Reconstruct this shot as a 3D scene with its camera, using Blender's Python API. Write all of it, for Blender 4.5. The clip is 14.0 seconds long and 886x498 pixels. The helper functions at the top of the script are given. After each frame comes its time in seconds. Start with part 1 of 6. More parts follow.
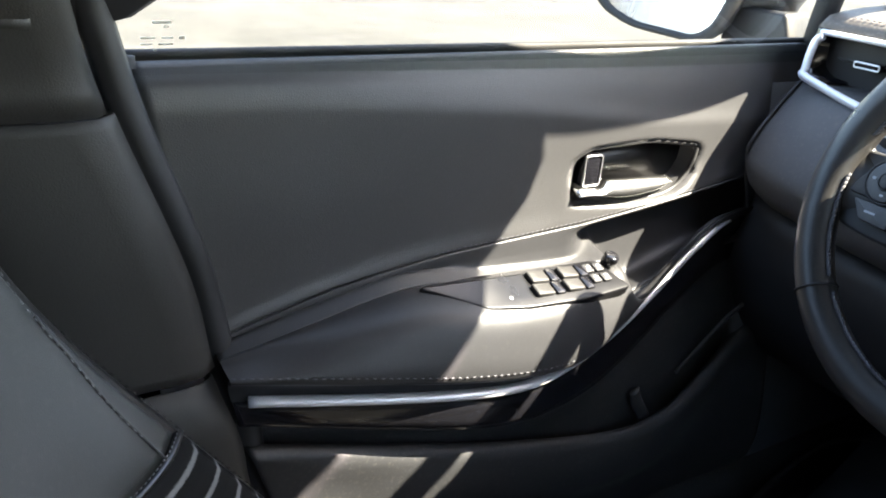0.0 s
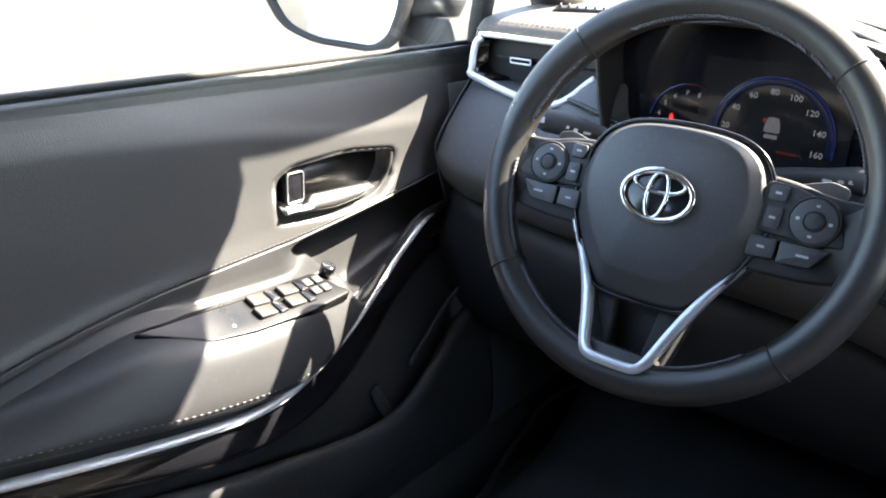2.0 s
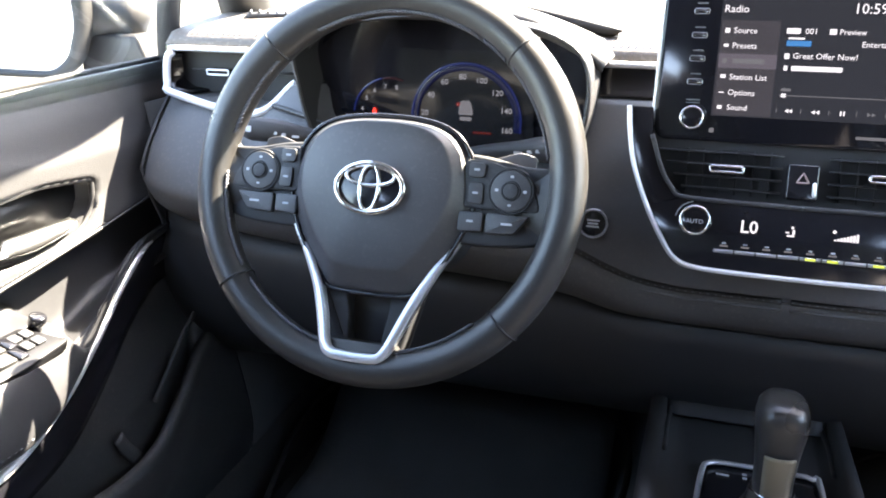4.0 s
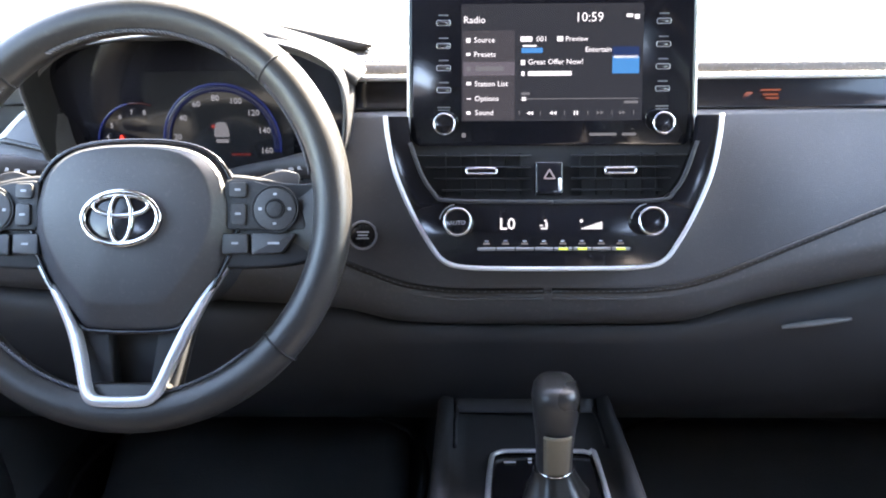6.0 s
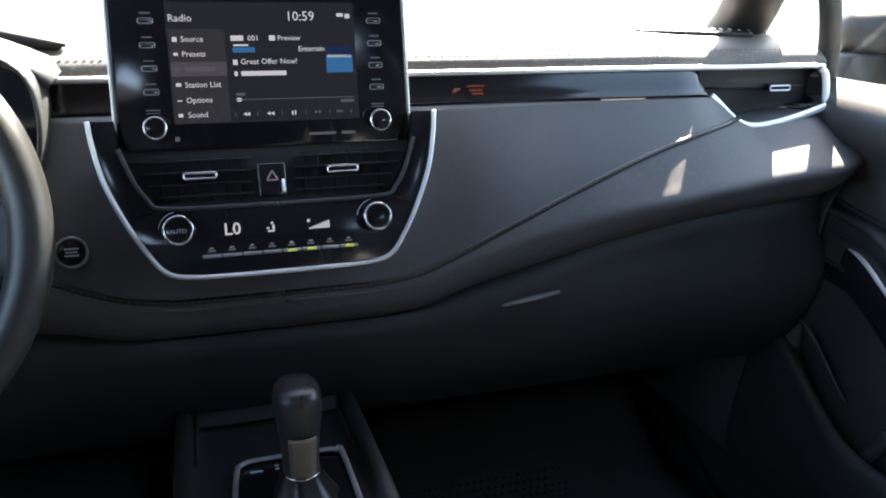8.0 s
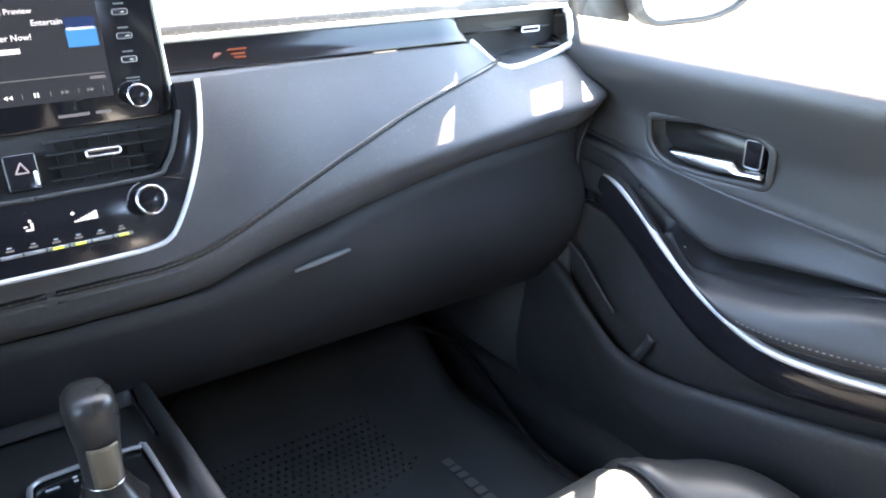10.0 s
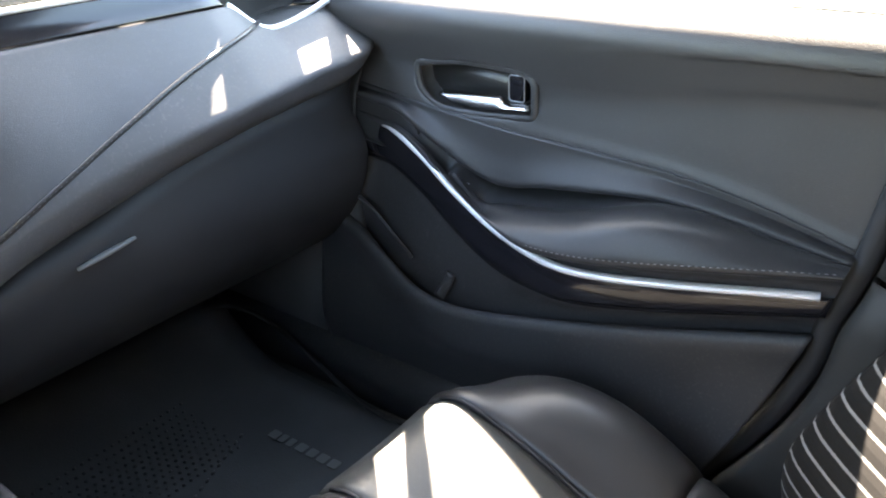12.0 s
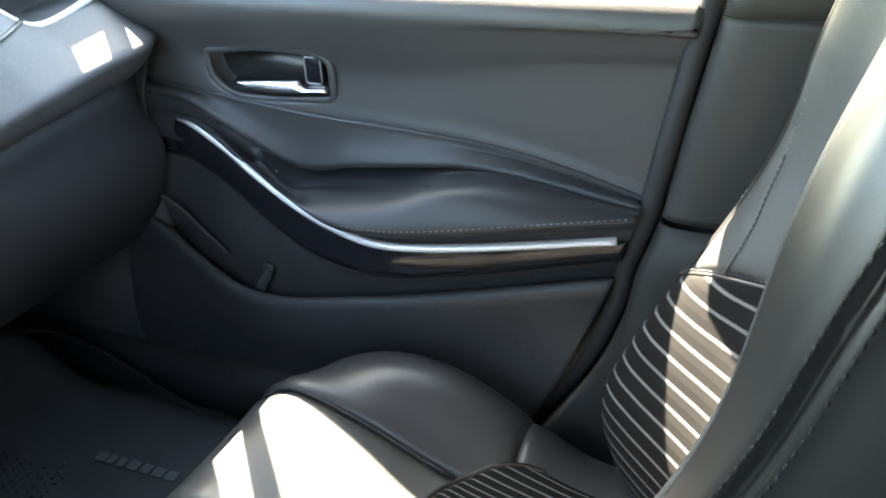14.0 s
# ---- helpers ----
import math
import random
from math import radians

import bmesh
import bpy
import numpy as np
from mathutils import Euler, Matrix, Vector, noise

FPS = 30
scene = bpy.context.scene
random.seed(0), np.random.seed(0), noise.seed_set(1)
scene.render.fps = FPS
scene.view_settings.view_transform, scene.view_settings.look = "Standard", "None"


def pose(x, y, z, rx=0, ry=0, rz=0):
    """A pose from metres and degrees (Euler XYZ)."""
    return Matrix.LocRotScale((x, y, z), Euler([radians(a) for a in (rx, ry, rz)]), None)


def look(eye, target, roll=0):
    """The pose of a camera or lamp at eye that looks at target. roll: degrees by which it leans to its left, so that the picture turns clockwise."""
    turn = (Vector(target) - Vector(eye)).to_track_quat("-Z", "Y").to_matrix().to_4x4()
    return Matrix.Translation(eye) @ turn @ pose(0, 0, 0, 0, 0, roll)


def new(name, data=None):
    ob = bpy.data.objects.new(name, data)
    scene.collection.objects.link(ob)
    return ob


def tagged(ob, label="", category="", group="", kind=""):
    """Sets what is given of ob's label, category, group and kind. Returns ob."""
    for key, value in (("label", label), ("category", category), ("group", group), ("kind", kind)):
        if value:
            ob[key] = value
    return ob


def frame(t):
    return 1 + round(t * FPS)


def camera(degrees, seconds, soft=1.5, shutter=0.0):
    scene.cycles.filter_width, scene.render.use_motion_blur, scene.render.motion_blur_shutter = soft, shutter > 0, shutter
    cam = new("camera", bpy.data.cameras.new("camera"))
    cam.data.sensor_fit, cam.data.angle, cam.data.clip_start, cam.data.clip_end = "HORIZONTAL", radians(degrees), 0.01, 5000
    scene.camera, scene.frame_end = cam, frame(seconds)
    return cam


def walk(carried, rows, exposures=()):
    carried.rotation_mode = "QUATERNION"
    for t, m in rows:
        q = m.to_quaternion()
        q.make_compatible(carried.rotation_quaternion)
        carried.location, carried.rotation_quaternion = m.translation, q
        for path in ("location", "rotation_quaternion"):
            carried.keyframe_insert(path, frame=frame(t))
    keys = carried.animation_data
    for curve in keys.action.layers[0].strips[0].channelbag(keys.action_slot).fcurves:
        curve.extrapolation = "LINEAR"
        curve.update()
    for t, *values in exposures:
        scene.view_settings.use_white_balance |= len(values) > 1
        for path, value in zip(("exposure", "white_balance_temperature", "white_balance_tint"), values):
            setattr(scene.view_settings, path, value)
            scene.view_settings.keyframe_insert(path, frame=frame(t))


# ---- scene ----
cam = camera(57.86, 14.0, soft=1.9)
PATH = [
    (0, pose(-0.1365, -0.6504, 1.0694, 66.358, -4.645, 58.913)),
    (0.5, pose(-0.1297, -0.6487, 1.0735, 66.513, -4.961, 53.064)),
    (1, pose(-0.1252, -0.6478, 1.0737, 67.484, -4.021, 47.356)),
    (1.5, pose(-0.1170, -0.6476, 1.0766, 68.458, -2.682, 43.321)),
    (2, pose(-0.1094, -0.6431, 1.0804, 68.538, -2.458, 38.006)),
    (2.5, pose(-0.1081, -0.6435, 1.0834, 69.163, -0.220, 35.206)),
    (3, pose(-0.1032, -0.6371, 1.0825, 69.254, -0.116, 28.251)),
    (3.2, pose(-0.1001, -0.6364, 1.0827, 69.090, -0.046, 25.679)),
    (5.3, pose(-0.0878, -0.6337, 1.0685, 70.631, 0.518, 7.607)),
    (5.5, pose(-0.0869, -0.6339, 1.0676, 70.861, 0.589, 5.900)),
    (6, pose(-0.0821, -0.6331, 1.0695, 70.904, 0.609, 1.286)),
    (6.5, pose(-0.0780, -0.6339, 1.0701, 71.089, -0.011, -3.374)),
    (7, pose(-0.0778, -0.6335, 1.0690, 71.101, -0.214, -7.887)),
    (7.5, pose(-0.0725, -0.6336, 1.0698, 70.958, -0.622, -12.410)),
    (8, pose(-0.0720, -0.6328, 1.0713, 70.783, -1.029, -17.607)),
    (8.2, pose(-0.0712, -0.6339, 1.0772, 70.428, -1.255, -19.162)),
    (10.3, pose(-0.0854, -0.6185, 1.0903, 65.793, 0.243, -37.860)),
    (10.5, pose(-0.0885, -0.6201, 1.0871, 65.165, 0.442, -39.683)),
    (11, pose(-0.0883, -0.6205, 1.0905, 64.446, 0.938, -43.701)),
    (11.5, pose(-0.0906, -0.6170, 1.0899, 63.919, 1.730, -48.413)),
    (12, pose(-0.0925, -0.6197, 1.0909, 63.507, 2.003, -52.501)),
    (12.5, pose(-0.0939, -0.6204, 1.0917, 63.045, 1.548, -56.459)),
    (13, pose(-0.0948, -0.6200, 1.0945, 62.420, 1.639, -59.985)),
    (13.5, pose(-0.0973, -0.6214, 1.0913, 62.129, 2.449, -63.591)),
    (14, pose(-0.0946, -0.6260, 1.0943, 61.445, 2.390, -67.065)),
]
EXPOSURES = [(0, 4.08, 7100, 17), (1.5, 4.38, 7100, 18), (3, 4.67, 7250, 19), (5.3, 5.82, 7300, 21), (6.5, 4.97, 7200, 21), (7.5, 3.92, 7100, 20), (8.2, 4.22, 7150, 14), (10.3, 5.97, 7250, 17), (11, 5.67, 7450, 17), (12.5, 5.52, 7650, 14), (14, 5.50, 7600, 9)]
walk(cam, PATH, EXPOSURES)

# ---- world and sun ----
SUN = Vector((1.0, 1.33, 1.77)).normalized()
world = bpy.data.worlds.new("sky")
scene.world = world
world.use_nodes = True
wn = world.node_tree
sky = wn.nodes.new("ShaderNodeTexSky")
sky.sky_type = 'NISHITA'
sky.sun_disc = False
sky.sun_elevation = math.asin(SUN.z)
sky.sun_rotation = math.atan2(SUN.x, SUN.y)
wn.nodes["Background"].inputs[1].default_value = 0.13
wn.links.new(sky.outputs[0], wn.nodes["Background"].inputs[0])
sun_data = bpy.data.lights.new("sun", 'SUN')
sun_data.energy = 4.8
sun_data.angle = radians(0.53)
sun_data.color = (1.0, 0.94, 0.85)
sun = new("sun", sun_data)
sun.matrix_world = look(SUN * 20, (0, 0, 0))


# ---- materials ----
def material(name):
    m = bpy.data.materials.new(name)
    m.use_nodes = True
    return m, m.node_tree.nodes, m.node_tree.links, m.node_tree.nodes["Principled BSDF"]


def surface(name, color, rough, metal=0.0, grain=0.0, grain_scale=700.0, patchy=0.15, patch_scale=9.0, spec=0.5,
            cells=False, rough_var=0.1, coat=0.0, dust=0.0):
    """A material with patchy tone, uneven gloss and a fine relief."""
    m, n, l, b = material(name)
    tex = n.new("ShaderNodeTexCoord")
    big = n.new("ShaderNodeTexNoise")
    big.inputs["Scale"].default_value = patch_scale
    big.inputs["Detail"].default_value = 5
    l.new(tex.outputs["Object"], big.inputs["Vector"])
    ramp = n.new("ShaderNodeMapRange")
    ramp.inputs[1].default_value, ramp.inputs[2].default_value = 0.3, 0.7
    ramp.inputs[3].default_value, ramp.inputs[4].default_value = 1 - patchy, 1 + patchy
    l.new(big.outputs["Fac"], ramp.inputs[0])
    mul = n.new("ShaderNodeVectorMath")
    mul.operation = 'SCALE'
    mul.inputs[0].default_value = color
    l.new(ramp.outputs[0], mul.inputs["Scale"])
    last = mul.outputs[0]
    if dust:
        fine = n.new("ShaderNodeTexNoise")
        fine.inputs["Scale"].default_value = 260
        fine.inputs["Detail"].default_value = 3
        l.new(tex.outputs["Object"], fine.inputs["Vector"])
        dr = n.new("ShaderNodeMapRange")
        dr.inputs[1].default_value, dr.inputs[2].default_value = 0.55, 0.75
        dr.inputs[3].default_value, dr.inputs[4].default_value = 0.0, dust
        l.new(fine.outputs["Fac"], dr.inputs[0])
        mx = n.new("ShaderNodeMix")
        mx.data_type = 'RGBA'
        mx.inputs[7].default_value = (0.32, 0.29, 0.25, 1)
        l.new(dr.outputs[0], mx.inputs[0])
        l.new(last, mx.inputs[6])
        last = mx.outputs[2]
    l.new(last, b.inputs["Base Color"])
    rr = n.new("ShaderNodeMapRange")
    rr.inputs[1].default_value, rr.inputs[2].default_value = 0.3, 0.7
    rr.inputs[3].default_value, rr.inputs[4].default_value = max(rough - rough_var, 0.02), min(rough + rough_var, 1)
    l.new(big.outputs["Fac"], rr.inputs[0])
    l.new(rr.outputs[0], b.inputs["Roughness"])
    b.inputs["Metallic"].default_value = metal
    b.inputs["Specular IOR Level"].default_value = spec
    b.inputs["Coat Weight"].default_value = coat
    b.inputs["Coat Roughness"].default_value = 0.06
    if grain:
        if cells:
            g = n.new("ShaderNodeTexVoronoi")
            g.feature = 'DISTANCE_TO_EDGE'
            g.inputs["Scale"].default_value = grain_scale
            out = g.outputs["Distance"]
        else:
            g = n.new("ShaderNodeTexNoise")
            g.inputs["Scale"].default_value = grain_scale
            g.inputs["Detail"].default_value = 3
            out = g.outputs["Fac"]
        l.new(tex.outputs["Object"], g.inputs["Vector"])
        bump = n.new("ShaderNodeBump")
        bump.inputs["Strength"].default_value = grain
        bump.inputs["Distance"].default_value = 0.0006
        l.new(out, bump.inputs["Height"])
        l.new(bump.outputs[0], b.inputs["Normal"])
    return m


def glow(name, color, strength):
    m, n, l, b = material(name)
    b.inputs["Base Color"].default_value = (0.01, 0.01, 0.01, 1)
    b.inputs["Roughness"].default_value = 0.12
    b.inputs["Emission Color"].default_value = (*color, 1)
    b.inputs["Emission Strength"].default_value = strength
    return m


def glazing(name, tint):
    """Thin tinted glass: clear through, with a weak mirror on it."""
    m, n, l, b = material(name)
    n.remove(b)
    out = n["Material Output"]
    clear = n.new("ShaderNodeBsdfTransparent")
    clear.inputs[0].default_value = (*tint, 1)
    shine = n.new("ShaderNodeBsdfGlossy")
    shine.inputs["Roughness"].default_value = 0.02
    mix = n.new("ShaderNodeMixShader")
    facing = n.new("ShaderNodeLayerWeight")
    facing.inputs[0].default_value = 0.5
    power = n.new("ShaderNodeMath")
    power.operation = 'POWER'
    power.inputs[1].default_value = 5.0
    l.new(facing.outputs["Facing"], power.inputs[0])
    share = n.new("ShaderNodeMath")
    share.operation = 'MULTIPLY_ADD'
    share.inputs[1].default_value, share.inputs[2].default_value = 0.95, 0.02
    l.new(power.outputs[0], share.inputs[0])
    l.new(share.outputs[0], mix.inputs[0])
    l.new(clear.outputs[0], mix.inputs[1])
    l.new(shine.outputs[0], mix.inputs[2])
    l.new(mix.outputs[0], out.inputs[0])
    return m


LEATHER = surface("soft_black_leatherette", (0.058, 0.058, 0.061), 0.42, grain=0.5, grain_scale=700, cells=True, dust=0.04)
DOOR_SKIN = surface("door_soft_skin", (0.041, 0.0405, 0.041), 0.42, spec=0.45, grain=0.45, grain_scale=520, cells=True, dust=0.02, patchy=0.06, rough_var=0.03)
ARMREST = surface("armrest_black_leatherette", (0.026, 0.026, 0.0275), 0.42, spec=0.4, grain=0.3, grain_scale=700, cells=True, dust=0.02, patchy=0.06, rough_var=0.04)
DASH_SKIN = surface("dash_soft_skin", (0.070, 0.069, 0.070), 0.58, grain=0.35, grain_scale=900, cells=True, dust=0.12)
DASH_TOP = surface("dusty_dash_top", (0.088, 0.076, 0.066), 0.6, grain=0.4, grain_scale=800, cells=True, dust=0.35)
FINE_SILVER = surface("dull_silver_line", (0.34, 0.34, 0.35), 0.35, metal=0.6, patchy=0.05)
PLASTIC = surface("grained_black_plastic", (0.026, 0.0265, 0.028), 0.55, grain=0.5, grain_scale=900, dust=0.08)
PILLAR = surface("pillar_grey_plastic", (0.020, 0.0190, 0.0170), 0.58, grain=0.4, grain_scale=800)
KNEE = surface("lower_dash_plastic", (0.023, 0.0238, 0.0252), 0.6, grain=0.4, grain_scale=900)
DARK = surface("matt_black_plastic", (0.021, 0.0212, 0.023), 0.6, grain=0.2)
GLOSS = surface("piano_black", (0.008, 0.008, 0.010), 0.16, coat=0.15, rough_var=0.03, dust=0.03)
SCREENGLASS = surface("display_glass", (0.006, 0.006, 0.008), 0.10, rough_var=0.04)
SILVER = surface("satin_silver", (0.72, 0.72, 0.73), 0.38, metal=0.45, rough_var=0.06, patchy=0.05)
SMOKED = surface("smoked_handle_dish", (0.05, 0.049, 0.048), 0.30, metal=0.7, rough_var=0.04, patchy=0.05)
LEVER = surface("satin_lever_chrome", (0.60, 0.60, 0.59), 0.24, metal=1.0, rough_var=0.04, patchy=0.04)
LATCH = surface("lit_latch_edge", (0.16, 0.16, 0.16), 0.5, patchy=0.05)
CHROME = surface("chrome", (0.80, 0.80, 0.80), 0.10, metal=1.0, rough_var=0.04, patchy=0.04)
RIM = surface("wheel_leather", (0.029, 0.0275, 0.026), 0.34, grain=0.25, grain_scale=900, cells=True, rough_var=0.12, dust=0.03)
HOOD = surface("hood_shaded_skin", (0.020, 0.018, 0.016), 0.75, grain=0.4, grain_scale=800, cells=True)
SWITCH_PLATE = surface("satin_switch_plate", (0.008, 0.008, 0.009), 0.32, spec=0.3)
SWITCH = surface("grey_switch_plastic", (0.022, 0.021, 0.020), 0.5)
PAD = surface("airbag_cover", (0.050, 0.050, 0.052), 0.42, grain=0.5, grain_scale=1000, dust=0.06)
RUBBER = surface("black_rubber", (0.012, 0.012, 0.013), 0.65)
THREAD = surface("grey_thread", (0.20, 0.20, 0.205), 0.8, patchy=0.1)
DARKTHREAD = surface("dark_thread", (0.10, 0.10, 0.11), 0.8)
BLACKTHREAD = surface("black_thread", (0.014, 0.0135, 0.013), 0.7, spec=0.3)
CARPET = surface("charcoal_carpet", (0.070, 0.073, 0.076), 0.95, grain=1.0, grain_scale=500, spec=0.1)
MAT = surface("black_mat", (0.075, 0.079, 0.082), 0.85, grain=0.8, grain_scale=400, spec=0.2)
HEADLINER = surface("headliner_cloth", (0.17, 0.165, 0.16), 0.95, grain=0.5, grain_scale=600, spec=0.1)
SEATPLAIN = surface("seat_plain_leatherette", (0.048, 0.048, 0.045), 0.42, grain=0.35, grain_scale=800, cells=True, dust=0.03)
SEATDARK = surface("cushion_black_leatherette", (0.030, 0.029, 0.029), 0.40, grain=0.2, grain_scale=1000, rough_var=0.04)
SEATBLACK = surface("seat_black_leatherette", (0.016, 0.0151, 0.0140), 0.31, grain=0.10, grain_scale=1300, rough_var=0.03, patchy=0.06)
PAINT = surface("white_car_paint", (0.75, 0.76, 0.77), 0.22, coat=0.8, patchy=0.02)
MIRRORGLASS = surface("mirror", (0.86, 0.88, 0.90), 0.02, metal=1.0, rough_var=0.0, patchy=0.0)
SIDE_GLASS = glazing("side_glass", (0.78, 0.80, 0.76))
REAR_GLASS = glazing("rear_dimming_glass", (0.22, 0.23, 0.23))
FRONT_GLASS = glazing("windscreen_glass", (0.84, 0.87, 0.85))
WHITE_GLOW = glow("white_lit_print", (0.85, 0.9, 1.0), 0.036)
NUMERAL_GLOW = glow("dial_numeral", (0.65, 0.72, 0.85), 0.0115)
DIM_GLOW = glow("dim_lit_print", (0.6, 0.65, 0.75), 0.00756)
BLUE_GLOW = glow("blue_lit_scale", (0.05, 0.11, 0.8), 0.0042)
BLUEPIC_GLOW = glow("blue_lit_tile", (0.05, 0.30, 0.75), 0.0252)
BLUETOP_GLOW = glow("dark_blue_lit_tile", (0.03, 0.10, 0.40), 0.009)
RED_GLOW = glow("red_lit_lamp", (1.0, 0.06, 0.04), 0.0504)
AMBER_GLOW = glow("amber_lit_print", (1.0, 0.22, 0.05), 0.00792)
GREEN_GLOW = glow("yellow_green_lamp", (0.65, 0.9, 0.12), 0.036)
SCREEN_GLOW = glow("lit_screen", (0.55, 0.62, 0.85), 0.00119)
MENU_GLOW = glow("lit_menu_column", (0.60, 0.60, 0.75), 0.00251)
MENUBAR_GLOW = glow("lit_menu_bar", (0.60, 0.58, 0.75), 0.00576)
SATIN = surface("satin_spoke_silver", (0.62, 0.63, 0.65), 0.30, metal=0.65, rough_var=0.06, patchy=0.05)
FAINTPRINT = surface("faint_print", (0.11, 0.115, 0.12), 0.6, patchy=0.05)
PRINT = surface("pale_print", (0.42, 0.43, 0.45), 0.6, patchy=0.05)


def striped(name, axis, pitch):
    """Charcoal cloth with pale sewn ribs across it."""
    m, n, l, b = material(name)
    tex = n.new("ShaderNodeTexCoord")
    sep = n.new("ShaderNodeSeparateXYZ")
    l.new(tex.outputs["UV"], sep.inputs[0])
    scale = n.new("ShaderNodeMath")
    scale.operation = 'DIVIDE'
    scale.inputs[1].default_value = pitch
    l.new(sep.outputs[axis], scale.inputs[0])
    frac = n.new("ShaderNodeMath")
    frac.operation = 'PINGPONG'
    frac.inputs[1].default_value = 0.5
    l.new(scale.outputs[0], frac.inputs[0])
    weave = n.new("ShaderNodeTexNoise")
    weave.inputs["Scale"].default_value = 900
    l.new(tex.outputs["Object"], weave.inputs["Vector"])
    wob = n.new("ShaderNodeMath")
    wob.operation = 'MULTIPLY_ADD'
    wob.inputs[1].default_value = 0.12
    l.new(weave.outputs["Fac"], wob.inputs[0])
    l.new(frac.outputs[0], wob.inputs[2])
    ramp = n.new("ShaderNodeValToRGB")
    ramp.color_ramp.elements[0].position, ramp.color_ramp.elements[1].position = 0.11, 0.165
    ramp.color_ramp.elements[0].color = (0.135, 0.133, 0.127, 1)
    ramp.color_ramp.elements[1].color = (0.0095, 0.0092, 0.0088, 1)
    l.new(wob.outputs[0], ramp.inputs[0])
    l.new(ramp.outputs[0], b.inputs["Base Color"])
    b.inputs["Roughness"].default_value = 0.85
    b.inputs["Specular IOR Level"].default_value = 0.06
    bump = n.new("ShaderNodeBump")
    bump.inputs["Strength"].default_value = 0.7
    bump.inputs["Distance"].default_value = 0.002
    l.new(wob.outputs[0], bump.inputs["Height"])
    l.new(bump.outputs[0], b.inputs["Normal"])
    return m


STRIPE = striped("striped_cloth", 1, 0.0185)


def concrete(name):
    m, n, l, b = material(name)
    tex = n.new("ShaderNodeTexCoord")

    def noise_tex(scale, detail, rough=0.6):
        t = n.new("ShaderNodeTexNoise")
        t.inputs["Scale"].default_value = scale
        t.inputs["Detail"].default_value = detail
        t.inputs["Roughness"].default_value = rough
        l.new(tex.outputs["Object"], t.inputs["Vector"])
        return t.outputs["Fac"]
    ramp = n.new("ShaderNodeValToRGB")
    e = ramp.color_ramp.elements
    e[0].position, e[1].position = 0.30, 0.68
    e[0].color, e[1].color = (0.024, 0.0222, 0.0185, 1), (0.058, 0.0555, 0.048, 1)
    l.new(noise_tex(1.1, 9, 0.72), ramp.inputs[0])
    stain = n.new("ShaderNodeValToRGB")
    stain.color_ramp.elements[0].position, stain.color_ramp.elements[1].position = 0.36, 0.50
    stain.color_ramp.elements[0].color, stain.color_ramp.elements[1].color = (0.62, 0.60, 0.56, 1), (1, 1, 1, 1)
    l.new(noise_tex(0.45, 6), stain.inputs[0])
    mul = n.new("ShaderNodeMix")
    mul.data_type, mul.blend_type = 'RGBA', 'MULTIPLY'
    mul.inputs[0].default_value = 1
    l.new(ramp.outputs[0], mul.inputs[6])
    l.new(stain.outputs[0], mul.inputs[7])
    speck = n.new("ShaderNodeMapRange")
    speck.inputs[1].default_value, speck.inputs[2].default_value = 0.3, 0.7
    speck.inputs[3].default_value, speck.inputs[4].default_value = 0.82, 1.15
    l.new(noise_tex(70, 4), speck.inputs[0])
    sc = n.new("ShaderNodeVectorMath")
    sc.operation = 'SCALE'
    l.new(mul.outputs[2], sc.inputs[0])
    l.new(speck.outputs[0], sc.inputs["Scale"])
    l.new(sc.outputs[0], b.inputs["Base Color"])
    b.inputs["Roughness"].default_value = 0.9
    bump = n.new("ShaderNodeBump")
    bump.inputs["Strength"].default_value = 0.5
    bump.inputs["Distance"].default_value = 0.01
    l.new(noise_tex(60, 6), bump.inputs["Height"])
    l.new(bump.outputs[0], b.inputs["Normal"])
    return m


CONCRETE = concrete("weathered_concrete")
CRACK = surface("crack_dirt", (0.045, 0.040, 0.030), 0.95)
WEED = surface("weed_green", (0.075, 0.11, 0.025), 0.7)


# ---- building helpers ----
WORLD_OF = {}


def thing(name, label, category, base=(0, 0, 0), group="", kind=""):
    ob = new(name)
    ob.empty_display_size = 0.05
    ob.location = base
    WORLD_OF[ob] = Matrix.Translation(base)
    return tagged(ob, label, category, group, kind)


def as_mesh(name, bm, mat, smooth=True):
    me = bpy.data.meshes.new(name)
    bm.to_mesh(me)
    bm.free()
    if smooth:
        for p in me.polygons:
            p.use_smooth = True
    me.materials.append(mat)
    return me


def part(name, bm, mat, parent, label="", smooth=True, auto=None):
    ob = new(name, as_mesh(name, bm, mat, smooth))
    ob.parent = parent
    w = WORLD_OF.get(parent)
    if w is not None:
        ob.matrix_parent_inverse = w.inverted()
    if label:
        tagged(ob, label)
    if auto is not None:
        crease(ob.data, auto)
    return ob


def solo(name, bm, mat, label, category, kind="", group="", smooth=True, auto=None):
    ob = new(name, as_mesh(name, bm, mat, smooth))
    if auto is not None:
        crease(ob.data, auto)
    return tagged(ob, label, category, group, kind)


def crease(me, degrees):
    """Sharp where faces meet at more than the angle."""
    bm = bmesh.new()
    bm.from_mesh(me)
    for e in bm.edges:
        if len(e.link_faces) == 2 and e.calc_face_angle(0) > radians(degrees):
            e.smooth = False
    bm.to_mesh(me)
    bm.free()


